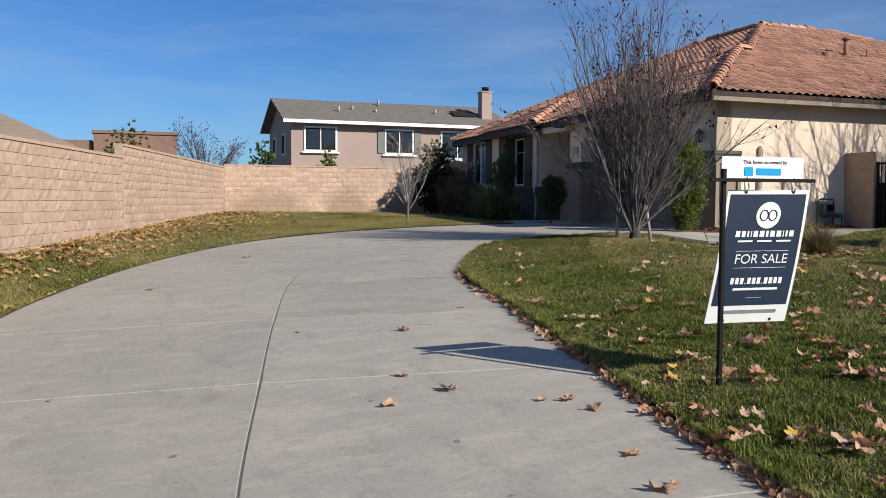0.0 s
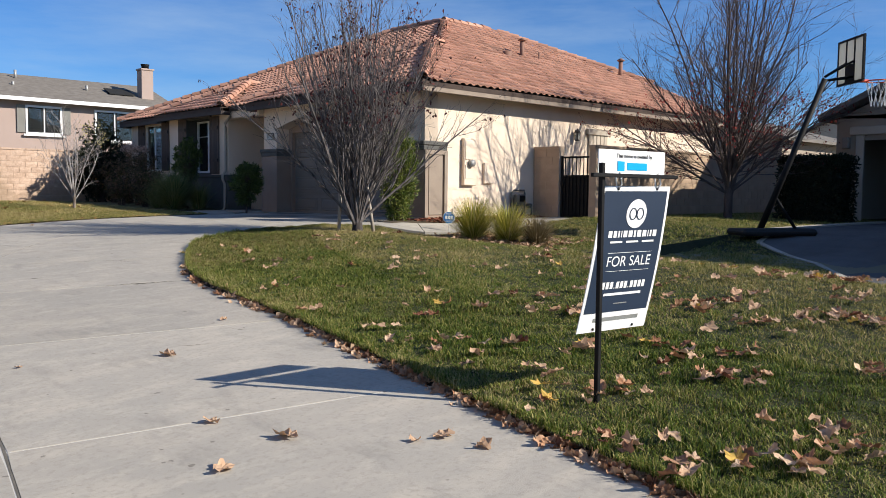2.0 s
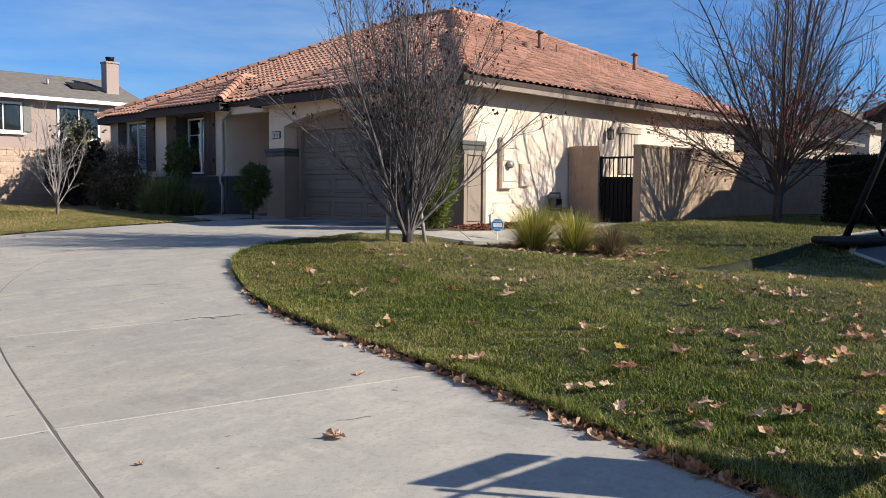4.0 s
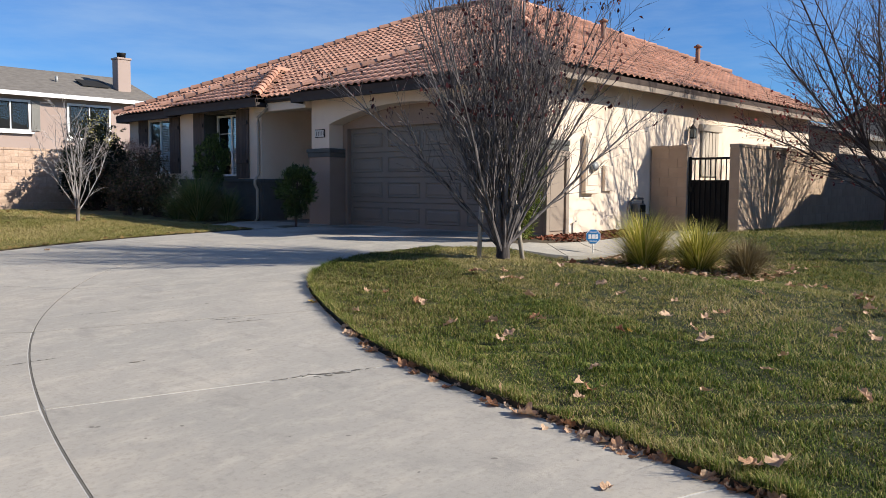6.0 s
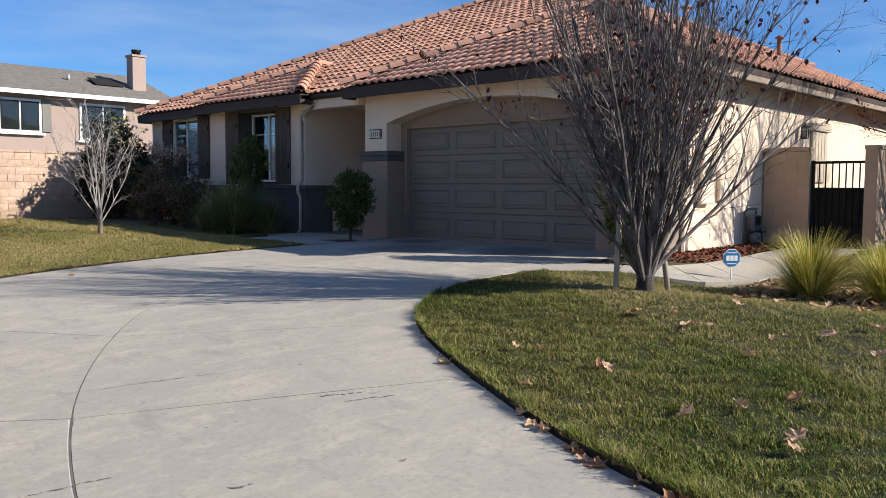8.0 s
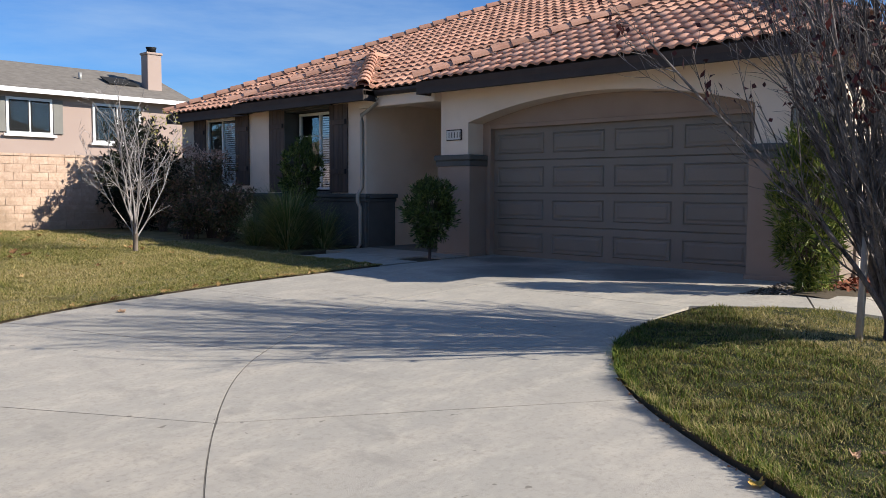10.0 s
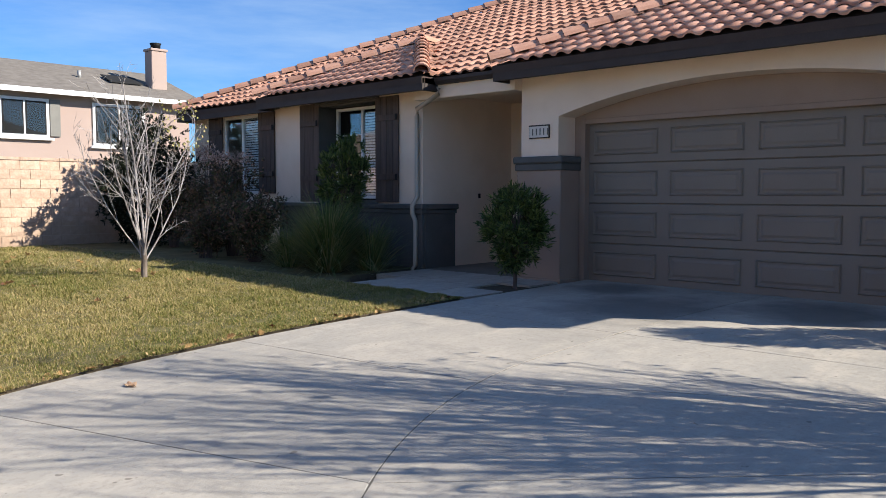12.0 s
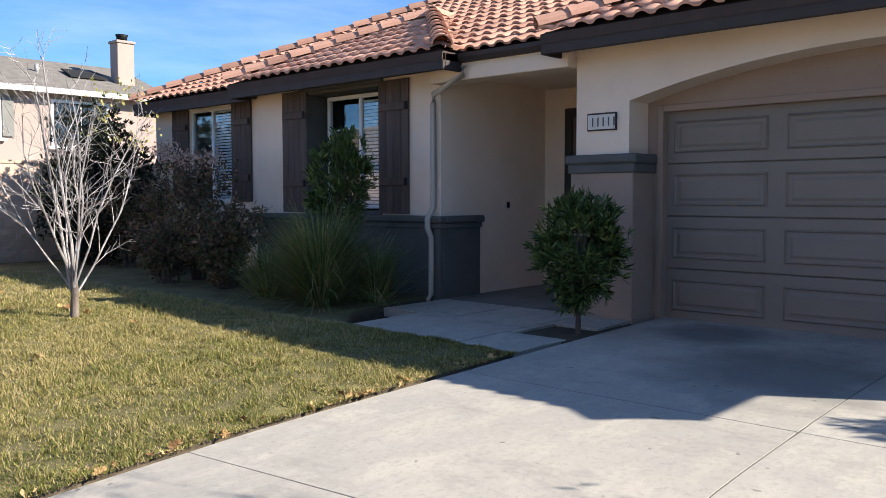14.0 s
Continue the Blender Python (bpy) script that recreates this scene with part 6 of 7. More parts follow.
def clipped_hedge(name, at, half, height, n, mat, label, seed):
    """A box-shaped clipped hedge: a core coloured as deep shade under a skin of small leaves."""
    root = empty(name, at, label, "hedge")
    r_ = np.random.default_rng(seed)
    bm_ = bmesh.new()
    box(bm_, -half[0] + 0.08, half[0] - 0.08, -half[1] + 0.08, half[1] - 0.08, -0.05, height - 0.09, bevel=0.12)
    part("core", bm_, M["hedge_shade"], root, "black inner block standing in for deep shade")
    q_ = r_.uniform(-1, 1, (n, 3))
    ax_ = r_.choice(3, n, p=(0.36, 0.36, 0.28))
    q_[np.arange(n), ax_] = np.where(ax_ == 2, 1.0, np.sign(q_[np.arange(n), ax_]))
    out = np.zeros((n, 3))
    out[np.arange(n), ax_] = q_[np.arange(n), ax_]
    q_ = np.sign(q_) * np.abs(q_) ** 0.97
    c = q_ * (half[0], half[1], height / 2) + (0, 0, height / 2) + r_.normal(0, 0.035, (n, 3)) - out * 0.05
    lv, lf = leaf_quads(c, out, 0.085, 0.045, 0.7)
    o = array_part("foliage", lv, lf, mat, root)
    o["kind"] = "stuff"
    return root


def clump(name, base, n, length, width, spread, mat, label, seed=1, category="bunch grass", droop=0.9):
    """Arching strap leaves from one crown."""
    root = empty(name, base, label, category)
    r_ = np.random.default_rng(seed)
    az = r_.uniform(0, 6.283, n)
    lean = np.abs(r_.normal(0.12, spread, n))
    ln = length * r_.uniform(0.55, 1.15, n)
    hd = np.c_[np.cos(az), np.sin(az)]
    p = np.c_[hd * r_.uniform(0, 0.16, n)[:, None], np.zeros(n)]
    side = np.c_[-hd[:, 1], hd[:, 0], np.zeros(n)]
    rows_ = []
    seg = 4
    for i in range(seg + 1):
        w_ = width * (1 - (i / seg) ** 1.6) * 0.5 + 0.0006
        rows_.append(np.stack([p - side * w_, p + side * w_], 1))
        a = lean + droop * (i / seg) ** 1.5 * r_.uniform(0.3, 1.3, n)
        p = p + np.c_[hd * (np.sin(a) * ln / seg)[:, None], np.cos(a) * ln / seg]
    blades_ = np.stack(rows_, 1)
    upright = lean < np.median(lean)
    for nm, pick in (("upright_leaves", upright), ("arching_leaves", ~upright)):
        v = blades_[pick].reshape(-1, 3)
        k = (np.arange(int(pick.sum()))[:, None] * (seg + 1) * 2 + np.arange(seg)[None] * 2).ravel()
        o = array_part(nm, v, np.c_[k, k + 1, k + 3, k + 2], mat, root)
        o["kind"] = "stuff"
    return root


shrub("entry_shrub", (11.20, 21.66, 1.08), 0.37, 0.98, 6300, 0.115, 0.022, M["shrub"], "glossy dark green clipped shrub in the walk's cut-out", 0.34, 0.03, 4, spiky=0.0, whorl=0.95)
shrub("window_shrub", (11.35, 25.35, 1.1), 0.37, 1.30, 5600, 0.10, 0.022, M["shrub"], "upright dark green shrub in front of the bay window", 0.85, 0.03, 6, spiky=0.3)
clump("strap_leaf_clump", (10.75, 25.0, 1.1), 2300, 1.35, 0.014, 0.50, M["lily"], "green strap-leaved clump arching under the window", 3, "perennial", 1.7)
clump("strap_leaf_clump", (10.8, 26.1, 1.1), 700, 0.85, 0.014, 0.50, M["lily"], "lower strap-leaved clump under the window", 5, "perennial", 1.5)
clump("strap_leaf_clump", (11.4, 24.75, 1.1), 585, 0.95, 0.014, 0.5, M["lily"], "lower strap-leaved clump under the window", 8, "perennial", 1.4)
for i, (x, y, r_, h, n_, k_, hd_, lb) in enumerate(((10.8, 27.1, 0.60, 1.15, 60, 72, 0, "bronze-leaved low shrub in the front bed"), (11.1, 28.3, 0.55, 1.75, 52, 84, 6, "bronze-leaved shrub with pale seed heads"), (11.35, 29.6, 0.55, 1.95, 46, 78, 3, "bronze and green shrub under the far window"),
                                                 (10.5, 28.2, 0.5, 1.0, 34, 66, 0, "bronze-leaved low shrub in the front bed"), (11.3, 30.8, 0.5, 1.5, 40, 72, 0, "bronze and green shrub under the far window"))):
    cane_shrub("shrub", (x, y, 1.13), r_, h, n_, k_, M["nandina"], lb, 20 + i, hd_)
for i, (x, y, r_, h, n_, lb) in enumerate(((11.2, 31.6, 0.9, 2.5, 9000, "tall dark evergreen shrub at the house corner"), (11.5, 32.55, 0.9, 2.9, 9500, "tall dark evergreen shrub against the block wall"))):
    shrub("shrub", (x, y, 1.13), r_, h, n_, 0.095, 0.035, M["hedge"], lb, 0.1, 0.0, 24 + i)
shrub("podocarpus", (11.35, 15.55, 1.03), 0.42, 2.0, 9000, 0.13, 0.020, M["podo"], "narrow upright yellow-green podocarpus at the garage corner", 0.12, 0.03, 15, spiky=0.45)
clump("bunch_grass", (11.05, 12.9, 0.84), 1500, 0.84, 0.011, 0.60, M["orn"], "yellow-green bunch grass in the bed by the walk", 12, droop=1.0)
clump("bunch_grass", (11.1, 12.05, 0.84), 1250, 0.74, 0.011, 0.62, M["orn"], "yellow-green bunch grass in the bed by the walk", 13, droop=1.0)
clump("bunch_grass", (11.1, 11.35, 0.85), 1200, 0.52, 0.010, 0.7, M["orn_dry"], "dry tan bunch grass in the bed by the walk", 14, droop=1.2)

# ---- fallen leaves ----


def leaf_mesh(seed):
    """A dry lobed leaf, rolled along one axis and crumpled, with its stalk."""
    r_ = random.Random(seed)
    n = 20
    curl, ax, side = r_.uniform(0.5, 1.5), r_.uniform(0, 3.14), r_.uniform(-0.5, 0.6)
    ripple = [r_.uniform(-0.16, 0.22) for _ in range(n)]

    def bent(x, y, w_):
        a_ = x * math.cos(ax) + y * math.sin(ax)
        b_ = -x * math.sin(ax) + y * math.cos(ax)
        rolled = math.sin(min(abs(a_) * curl, 1.9)) / curl * (1 if a_ > 0 else -1)
        lift = (1 - math.cos(min(abs(a_) * curl, 1.9))) / curl + side * b_ * b_ * 0.5 + w_
        return (rolled * math.cos(ax) - b_ * math.sin(ax), rolled * math.sin(ax) + b_ * math.cos(ax), 0.05 + lift)
    v = [bent(0, 0, 0.0)]
    for share in (0.52, 1.0):
        for k in range(n):
            a_ = 6.2832 * k / n
            rr = (1.0, 0.86, 0.66, 0.86)[k % 4] * r_.uniform(0.85, 1.12) * (0.7 if 11 < k < 19 else 1)
            rr = share * (rr if share == 1.0 else 0.5 + 0.5 * rr)
            v.append(bent(math.cos(a_) * rr, math.sin(a_) * rr, ripple[k] * share * share + r_.uniform(-0.03, 0.06)))
    f = [(0, k + 1, (k + 1) % n + 1) for k in range(n)]
    f += [(k + 1, n + k + 1, n + (k + 1) % n + 1, (k + 1) % n + 1) for k in range(n)]
    n0 = len(v)
    v += [(-0.35, -0.03, 0.05), (-1.25, -0.015, 0.14), (-1.25, 0.015, 0.14), (-0.35, 0.03, 0.05)]
    f += [(n0, n0 + 1, n0 + 2, n0 + 3)]
    me = bpy.data.meshes.new("leaf")
    me.from_pydata(v, [], f)
    me.materials.append(M["leaf_gold"] if seed == 13 else M["leaf"])
    return me


LEAVES = [leaf_mesh(i) for i in range(14)]
ls = random.Random(77)
pv, pf = [], []


def lay_leaf(x, y, z, r, own=True, tilt=0.25):
    me = LEAVES[ls.randrange(14)]
    m = Matrix.Translation((x, y, z)) @ Euler((ls.gauss(0, tilt), ls.gauss(0, tilt), ls.uniform(0, 6.28))).to_matrix().to_4x4() @ Matrix.Diagonal((r, r * ls.uniform(0.75, 1.0), r, 1))
    if own:
        ob_ = new("fallen_leaf", me)
        ob_.matrix_basis = m
        tagged(ob_, "curled dry tan sycamore leaf on the ground", "leaf", group="fallen leaves")
    else:
        n0 = len(pv)
        pv.extend((m @ q_.co)[:] for q_ in me.vertices)
        pf.extend(tuple(n0 + t for t in q_.vertices) for q_ in me.polygons)


DRIVE_LEAVES = [(2.09, 5.58, 0.11), (1.58, 5.42, 0.10), (1.91, 6.13, 0.08), (2.7, 4.95, 0.09), (2.74, 4.68, 0.09), (2.5, 3.84, 0.08), (2.38, 3.39, 0.13), (-0.65, 6.77, 0.04), (0.13, 12.78, 0.08), (1.95, 16.47, 0.09), (3.41, 8.73, 0.05), (2.46, 7.86, 0.10), (2.54, 5.01, 0.05), (4.56, 11.5, 0.12), (4.2, 10.0, 0.12), (4.02, 9.7, 0.12), (4.33, 10.62, 0.1), (5.42, 20.64, 0.07), (5.44, 13.65, 0.08), (1.49, 8.35, 0.04)]
for x, y, r in DRIVE_LEAVES:
    lay_leaf(x, y, float(pave_z(x, y)) + 0.006, r * 0.85, tilt=0.12)
n = 0
while n < 270:
    y = ls.uniform(0.5, 13.4)
    d_ = ls.uniform(0.1, 7.5)
    x = float(edge_x(y)) + d_
    dens = math.exp(-((y - 4.8) / 3.6) ** 2) * (0.35 + 0.65 * math.exp(-d_ / 5)) + 0.13
    if ls.random() < dens * (0.6 + 0.9 * noise.noise(Vector((x * 0.8, y * 0.8, 3)))) and x < float(east_end(y)) - 0.2:
        lay_leaf(x, y, float(east_z(x, y)) + 0.035, ls.uniform(0.045, 0.085))
        n += 1
        for _ in range(ls.choice((0, 0, 1, 2, 4, 6)) if y < 6.5 else ls.choice((0, 0, 1, 2))):
            lay_leaf(x + ls.gauss(0, 0.12), y + ls.gauss(0, 0.12), float(east_z(x, y)) + 0.03, ls.uniform(0.03, 0.09), own=False)
for _ in range(620):
    y = ls.triangular(0.0, 10.5, 3.2)
    x = float(edge_x(y)) + ls.gauss(0.0, 0.035) - 0.02
    lay_leaf(x + 0.02, y, float(pave_z(x, y)) - 0.002, ls.uniform(0.025, 0.08), own=False, tilt=0.45)
for _ in range(70):
    y = ls.uniform(6.5, 12.5)
    x = float(edge_x(y)) + ls.gauss(-0.03, 0.05)
    lay_leaf(x, y, float(pave_z(x, y)) + 0.004, ls.uniform(0.025, 0.075), own=False, tilt=0.35)
for _ in range(60):
    y = ls.uniform(12, 16)
    x = float(edge_x(y)) - 0.02
    lay_leaf(x, y, float(pave_z(x, y)) - 0.01, ls.uniform(0.015, 0.035), own=False, tilt=0.5)
ob = mesh_part("leaf_litter", pv, pf, M["leaf_edge"])
tagged(ob, "drifts of dry brown leaves along the drive's edges and lawn", "leaf litter", kind="stuff")
pv, pf = [], []
for _ in range(1500):
    k = ls.gauss(70, 9) if ls.random() < 0.85 else ls.uniform(50, 110)
    u = min(max(ls.gauss(0.62, 0.18), 0.04), 0.97)
    q_ = west_point(np.array(min(max(k, 30), len(inner) - 12.0)), np.array(u))
    lay_leaf(float(q_[0]), float(q_[1]), float(q_[2]) + 0.02, ls.uniform(0.04, 0.095), own=False)
for _ in range(260):
    k = ls.uniform(40, len(inner) - 8.0)
    q_ = west_point(np.array(k), np.array(abs(ls.gauss(0, 0.006))))
    lay_leaf(float(q_[0]), float(q_[1]), float(q_[2]) + 0.0, ls.uniform(0.012, 0.045), own=False, tilt=0.4)
ob = mesh_part("leaf_litter", pv, pf, M["leaf_tan"])
tagged(ob, "drift of tan leaves on the lawn below the block wall", "leaf litter", kind="stuff")

# ---- grass ----


def blades(name, pts, height, width, mat, label, fine=True):
    """Grass blades: bent in two pieces where they are near, single ones further off."""
    n = len(pts)
    az = rng.uniform(0, 6.283, n)
    tuft = np.sin(pts[:, 0] * 9.1 + 2 * np.sin(pts[:, 1] * 5.3)) * np.sin(pts[:, 1] * 8.3 + 2 * np.sin(pts[:, 0] * 6.1))
    h = height * rng.uniform(0.45, 1.3, n) * (0.80 + 0.62 * tuft)
    w_ = width * rng.uniform(0.6, 1.3, n)
    lean = np.abs(rng.normal(0, 1.25, n)) * h
    d = np.c_[np.cos(az), np.sin(az), np.zeros(n)]
    s = np.c_[-np.sin(az), np.cos(az), np.zeros(n)] * w_[:, None] * 0.5
    tip = pts + d * lean[:, None] + np.c_[np.zeros((n, 2)), h]
    if fine:
        midp = pts + d * (lean * 0.35)[:, None] + np.c_[np.zeros((n, 2)), h * 0.6]
        v = np.stack([pts - s, pts + s, midp + s * 0.7, tip, midp - s * 0.7], 1).reshape(-1, 3)
        b = np.arange(n)[:, None] * 5
        f = np.concatenate([b + (0, 1, 2), b + (0, 2, 4), b + (4, 2, 3)])
    else:
        v = np.stack([pts - s, pts + s, tip], 1).reshape(-1, 3)
        f = np.arange(3 * n).reshape(-1, 3)
    o = array_part(name, v, f.reshape(-1, 3), mat)
    return tagged(o, label, "grass", kind="stuff")


def east_points(n, y0, y1, d0, d1, power=1.0):
    y = rng.uniform(y0, y1, n)
    d_ = d0 + (d1 - d0) * rng.uniform(0, 1, n) ** power
    x = edge_x(y) + d_
    keep = (x < east_end(y) - 0.02)
    x, y = x[keep], y[keep]
    return np.c_[x, y, east_z(x, y) - 0.012]


near_pts = east_points(265000, 1.0, 16.0, 0.03, 2.4, 1.1)
thatch = rng.uniform(0, 1, len(near_pts)) < 0.10 + 0.42 * smooth01((near_pts[:, 1] - 10.8) / 2.4) + 0.12 * np.sin(near_pts[:, 0] * 2.1 + near_pts[:, 1] * 1.3)
blades("lawn_grass", near_pts[~thatch], 0.036, 0.0064, M["grass"], "short green grass at the drive's edge")
blades("lawn_grass", near_pts[thatch], 0.032, 0.0062, M["thatch"], "brownish thatch among the green grass")
blades("lawn_grass", east_points(14000, 1.0, 15.8, 0.0, 0.08), 0.062, 0.0055, M["grass"], "uncut grass overhanging the drive's edge")
mid_pts = east_points(300000, 1.0, 16.0, 2.3, 9.0, 1.1)
dry = np.sin(mid_pts[:, 0] * 0.9 + 1.3 * np.sin(mid_pts[:, 1] * 0.7)) + np.sin(mid_pts[:, 1] * 0.8 - 0.5 * mid_pts[:, 0] + 1.0) + 0.42 * (mid_pts[:, 0] - 6.9) + rng.normal(0, 0.7, len(mid_pts)) > 0.15 - 0.35 * np.clip((9.0 - mid_pts[:, 1]) / 4, 0, 1) * np.clip((mid_pts[:, 0] - 3.5) / 2, 0, 1)
blades("lawn_grass", mid_pts[~dry], 0.037, 0.0080, M["grass"], "short green grass with dry patches", False)
blades("lawn_grass", mid_pts[dry], 0.036, 0.0080, M["grass_dry"], "dry yellowish patches of the lawn", False)
far_pts = east_points(140000, 5.5, 13.6, 7.0, 19.0)
dry = rng.uniform(0, 1, len(far_pts)) < 0.5
blades("lawn_grass", far_pts[~dry], 0.045, 0.012, M["grass"], "short green grass towards the side wall", False)
blades("lawn_grass", far_pts[dry], 0.045, 0.012, M["grass_dry"], "dry grass towards the side wall", False)


def west_points(n, k0, k1, u0, u1, power=1.0):
    k = rng.uniform(k0, k1, n)
    u = u0 + (u1 - u0) * rng.uniform(0, 1, n) ** power
    p = west_point(k, u)
    p[:, 2] -= 0.012
    return p


KN = len(inner) - 6.0
blades("lawn_grass", west_points(190000, 80, KN, 0.001, 0.5, 1.3), 0.029, 0.0060, M["grass_dry"], "short yellow-green grass near the entry")
blades("lawn_grass", west_points(170000, 76, KN, 0.1, 0.98), 0.045, 0.010, M["grass_dry"], "short yellow-green grass on the western lawn", False)
blades("lawn_grass", west_points(65000, 35, 90, 0.001, 1.0, 1.4), 0.045, 0.010, M["grass"], "short grass below the block wall", False)
blades("lawn_grass", west_points(75000, 35, 90, 0.08, 1.0, 0.9), 0.045, 0.010, M["grass_dry"], "dry grass below the block wall", False)

# ---- beyond the boundary ----


def gable_house(name, at, x0, x1, y0, y1, zb, ze, zr, wall, roof_m, label, over=0.5):
    """A plain house body with a gable roof along x, ridge in the middle of its depth."""
    root = empty(name, at, label, "house")
    iv = Matrix.Translation(-Vector(at))

    def own(o):
        o.parent, o.matrix_parent_inverse = root, iv
        return o
    ym = (y0 + y1) / 2
    g_ = (zr - ze) / (ym - y0 + over)
    zw = ze + g_ * over - 0.12
    v = [(x0, y0, zb), (x1, y0, zb), (x1, y1, zb), (x0, y1, zb), (x0, y0, zw), (x1, y0, zw), (x1, y1, zw), (x0, y1, zw), (x0, ym, zr - 0.12), (x1, ym, zr - 0.12)]
    own(mesh_part("wall", v, [(0, 1, 5, 4), (2, 3, 7, 6), (3, 0, 4, 8, 7), (1, 2, 6, 9, 5)], wall))
    t_ = 0.14
    xs0, xs1 = x0 - over, x1 + over
    for sy, ye in ((1, y0 - over), (-1, y1 + over)):
        v = [(xs0, ye, ze), (xs1, ye, ze), (xs1, ym, zr), (xs0, ym, zr)]
        v += [(x, y, z - t_) for x, y, z in v]
        own(mesh_part("roof", v, [(0, 1, 2, 3), (7, 6, 5, 4), (0, 4, 5, 1), (1, 5, 6, 2), (2, 6, 7, 3), (3, 7, 4, 0)], roof_m))
    return root, own


nh, own_n = gable_house("neighbour_house", (8.4, 49.0, 2.0), 8.4, 22.0, 49.0, 57.5, 0.6, 6.42, 8.15, M["n_wall"], M["n_roof"], "two-storey mauve stucco house with a grey shingle roof", 0.55)
own_n(boxed("fascia", (7.85, 22.55, 48.40, 48.45, 6.24, 6.44), M["white"], None, "white fascia"))
for x0_, x1_, z0_, z1_, sh in ((9.25, 11.0, 4.75, 6.0, False), (14.15, 15.78, 4.68, 5.97, True), (17.75, 19.75, 4.45, 5.97, False)):
    wn_ = own_n(boxed("window", (x0_ - 0.12, x1_ + 0.12, 48.93, 48.99, z0_ - 0.14, z1_ + 0.12), M["white"], None, "white trimmed window", 0.01))
    m_ = (x0_ + x1_) / 2
    for a_, b_ in ((x0_, m_ - 0.04), (m_ + 0.04, x1_)):
        o = boxed("pane", (a_, b_, 48.90, 48.93, z0_, z1_), M["dark"], None, "dark glass", 0)
        o.parent = wn_
        o = boxed("blind", (a_ + 0.05, b_ - 0.05, 48.89, 48.90, z0_ + 0.06, z1_ - 0.06), M["glass"], None, "glass", 0)
        o.parent = wn_
    o = boxed("window_sill", (x0_ - 0.25, x1_ + 0.25, 48.82, 48.93, z0_ - 0.22, z0_ - 0.12), M["white"], None)
    o.parent = wn_
    if sh:
        for a_ in (x0_ - 0.55, x1_ + 0.15):
            own_n(boxed("shutter", (a_, a_ + 0.4, 48.92, 48.99, z0_ - 0.05, z1_ + 0.1), M["n_shut"], None, "sage green shutter"))
for y_, z_ in ((51.0, 5.1), (54.5, 5.1)):
    own_n(boxed("window", (8.33, 8.40, y_, y_ + 1.0, z_ - 0.6, z_ + 0.7), M["white"], None, "white trimmed window"))
    own_n(boxed("pane", (8.31, 8.34, y_ + 0.1, y_ + 0.9, z_ - 0.5, z_ + 0.6), M["dark"], None, "dark glass", 0))
own_n(boxed("chimney", (20.90, 21.62, 50.2, 50.85, 5.5, 8.75), M["n_wall"], None, "stucco chimney", 0.02))
own_n(boxed("chimney_cap", (20.85, 21.67, 50.15, 50.90, 8.75, 8.86), M["n_wall"], None, "", 0.02))
own_n(tubed("flue", [(21.26, 50.52, 8.86), (21.26, 50.52, 9.03), (21.26, 50.52, 9.13)], [0.22, 0.22, 0.26], M["iron"], None, "dark metal flue", 12))
v = [(19.1, 50.45, 7.25), (20.6, 50.45, 7.25), (20.6, 51.4, 7.63), (19.1, 51.4, 7.63)]
own_n(mesh_part("solar_panel", v + [(x, y, z - 0.05) for x, y, z in v], [(0, 1, 2, 3), (0, 4, 5, 1), (1, 5, 6, 2), (2, 6, 7, 3), (3, 7, 4, 0)], M["dark"], None, "dark roof panel"))
for x_, y_, h_ in ((11.6, 50.6, 0.35), (12.6, 51.2, 0.25), (14.6, 52.4, 0.45), (14.0, 50.8, 0.2), (18.0, 51.0, 0.3)):
    z_ = 6.42 + (y_ - 48.45) * (8.15 - 6.42) / 4.8
    own_n(tubed("vent_pipe", [(x_, y_, z_ - 0.1), (x_, y_, z_ + h_)], 0.08, M["meter"], None, "", 8))

wh = empty("west_house", (-9.0, 43.0, 0.6), "house with a low brown tile roof beyond the block wall", "house")
v = [(-19.0, 39.4, 4.0), (-2.4, 39.4, 4.0), (-2.4, 50.0, 4.0), (-19.0, 50.0, 4.0), (-14.0, 44.7, 6.3), (-7.2, 44.7, 6.3)]
v += [(x, y, 3.82) for x, y, z in v[:4]]
for o in (mesh_part("roof", v, [(0, 1, 5, 4), (1, 2, 5), (2, 3, 4, 5), (3, 0, 4), (6, 7, 1, 0), (7, 8, 2, 1), (8, 9, 3, 2), (9, 6, 0, 3), (9, 8, 7, 6)], M["west_roof"]), boxed("wall", (-18.5, -2.9, 39.9, 49.5, 0.5, 3.83), M["n_wall"], None, bevel=0)):
    o.parent, o.matrix_parent_inverse = wh, Matrix.Translation((9.0, -43.0, -0.6))
bh = empty("brick_building", (-1.0, 124.0, 0.0), "distant reddish brick building", "building")
for nm, dm in (("wall", (-5.5, 5.0, 120, 130, 0, 10.6)), ("parapet", (-5.7, 5.2, 119.8, 130.2, 10.6, 11.0)), ("wing", (-11.0, -5.7, 121, 130, 0, 9.7))):
    o = boxed(nm, dm, M["brick_far"], None)
    o.parent, o.matrix_parent_inverse = bh, Matrix.Translation((1.0, -124.0, 0))
shrub("shrub", (-0.8, 62.0, 0.85), 1.6, 5.6, 2600, 0.25, 0.12, M["shrub"], "round green shrub beyond the block wall", 0.3, 0, 51)
shrub("shrub", (6.6, 47.6, 0.85), 0.75, 3.9, 2400, 0.2, 0.1, M["shrub"], "dark green evergreen beyond the block wall", 0.3, 0, 52)
shrub("shrub", (9.9, 46.0, 0.85), 0.7, 3.6, 2000, 0.15, 0.07, M["podo"], "green shrub showing over the block wall", 0.2, 0, 53)
rs = random.Random(19)
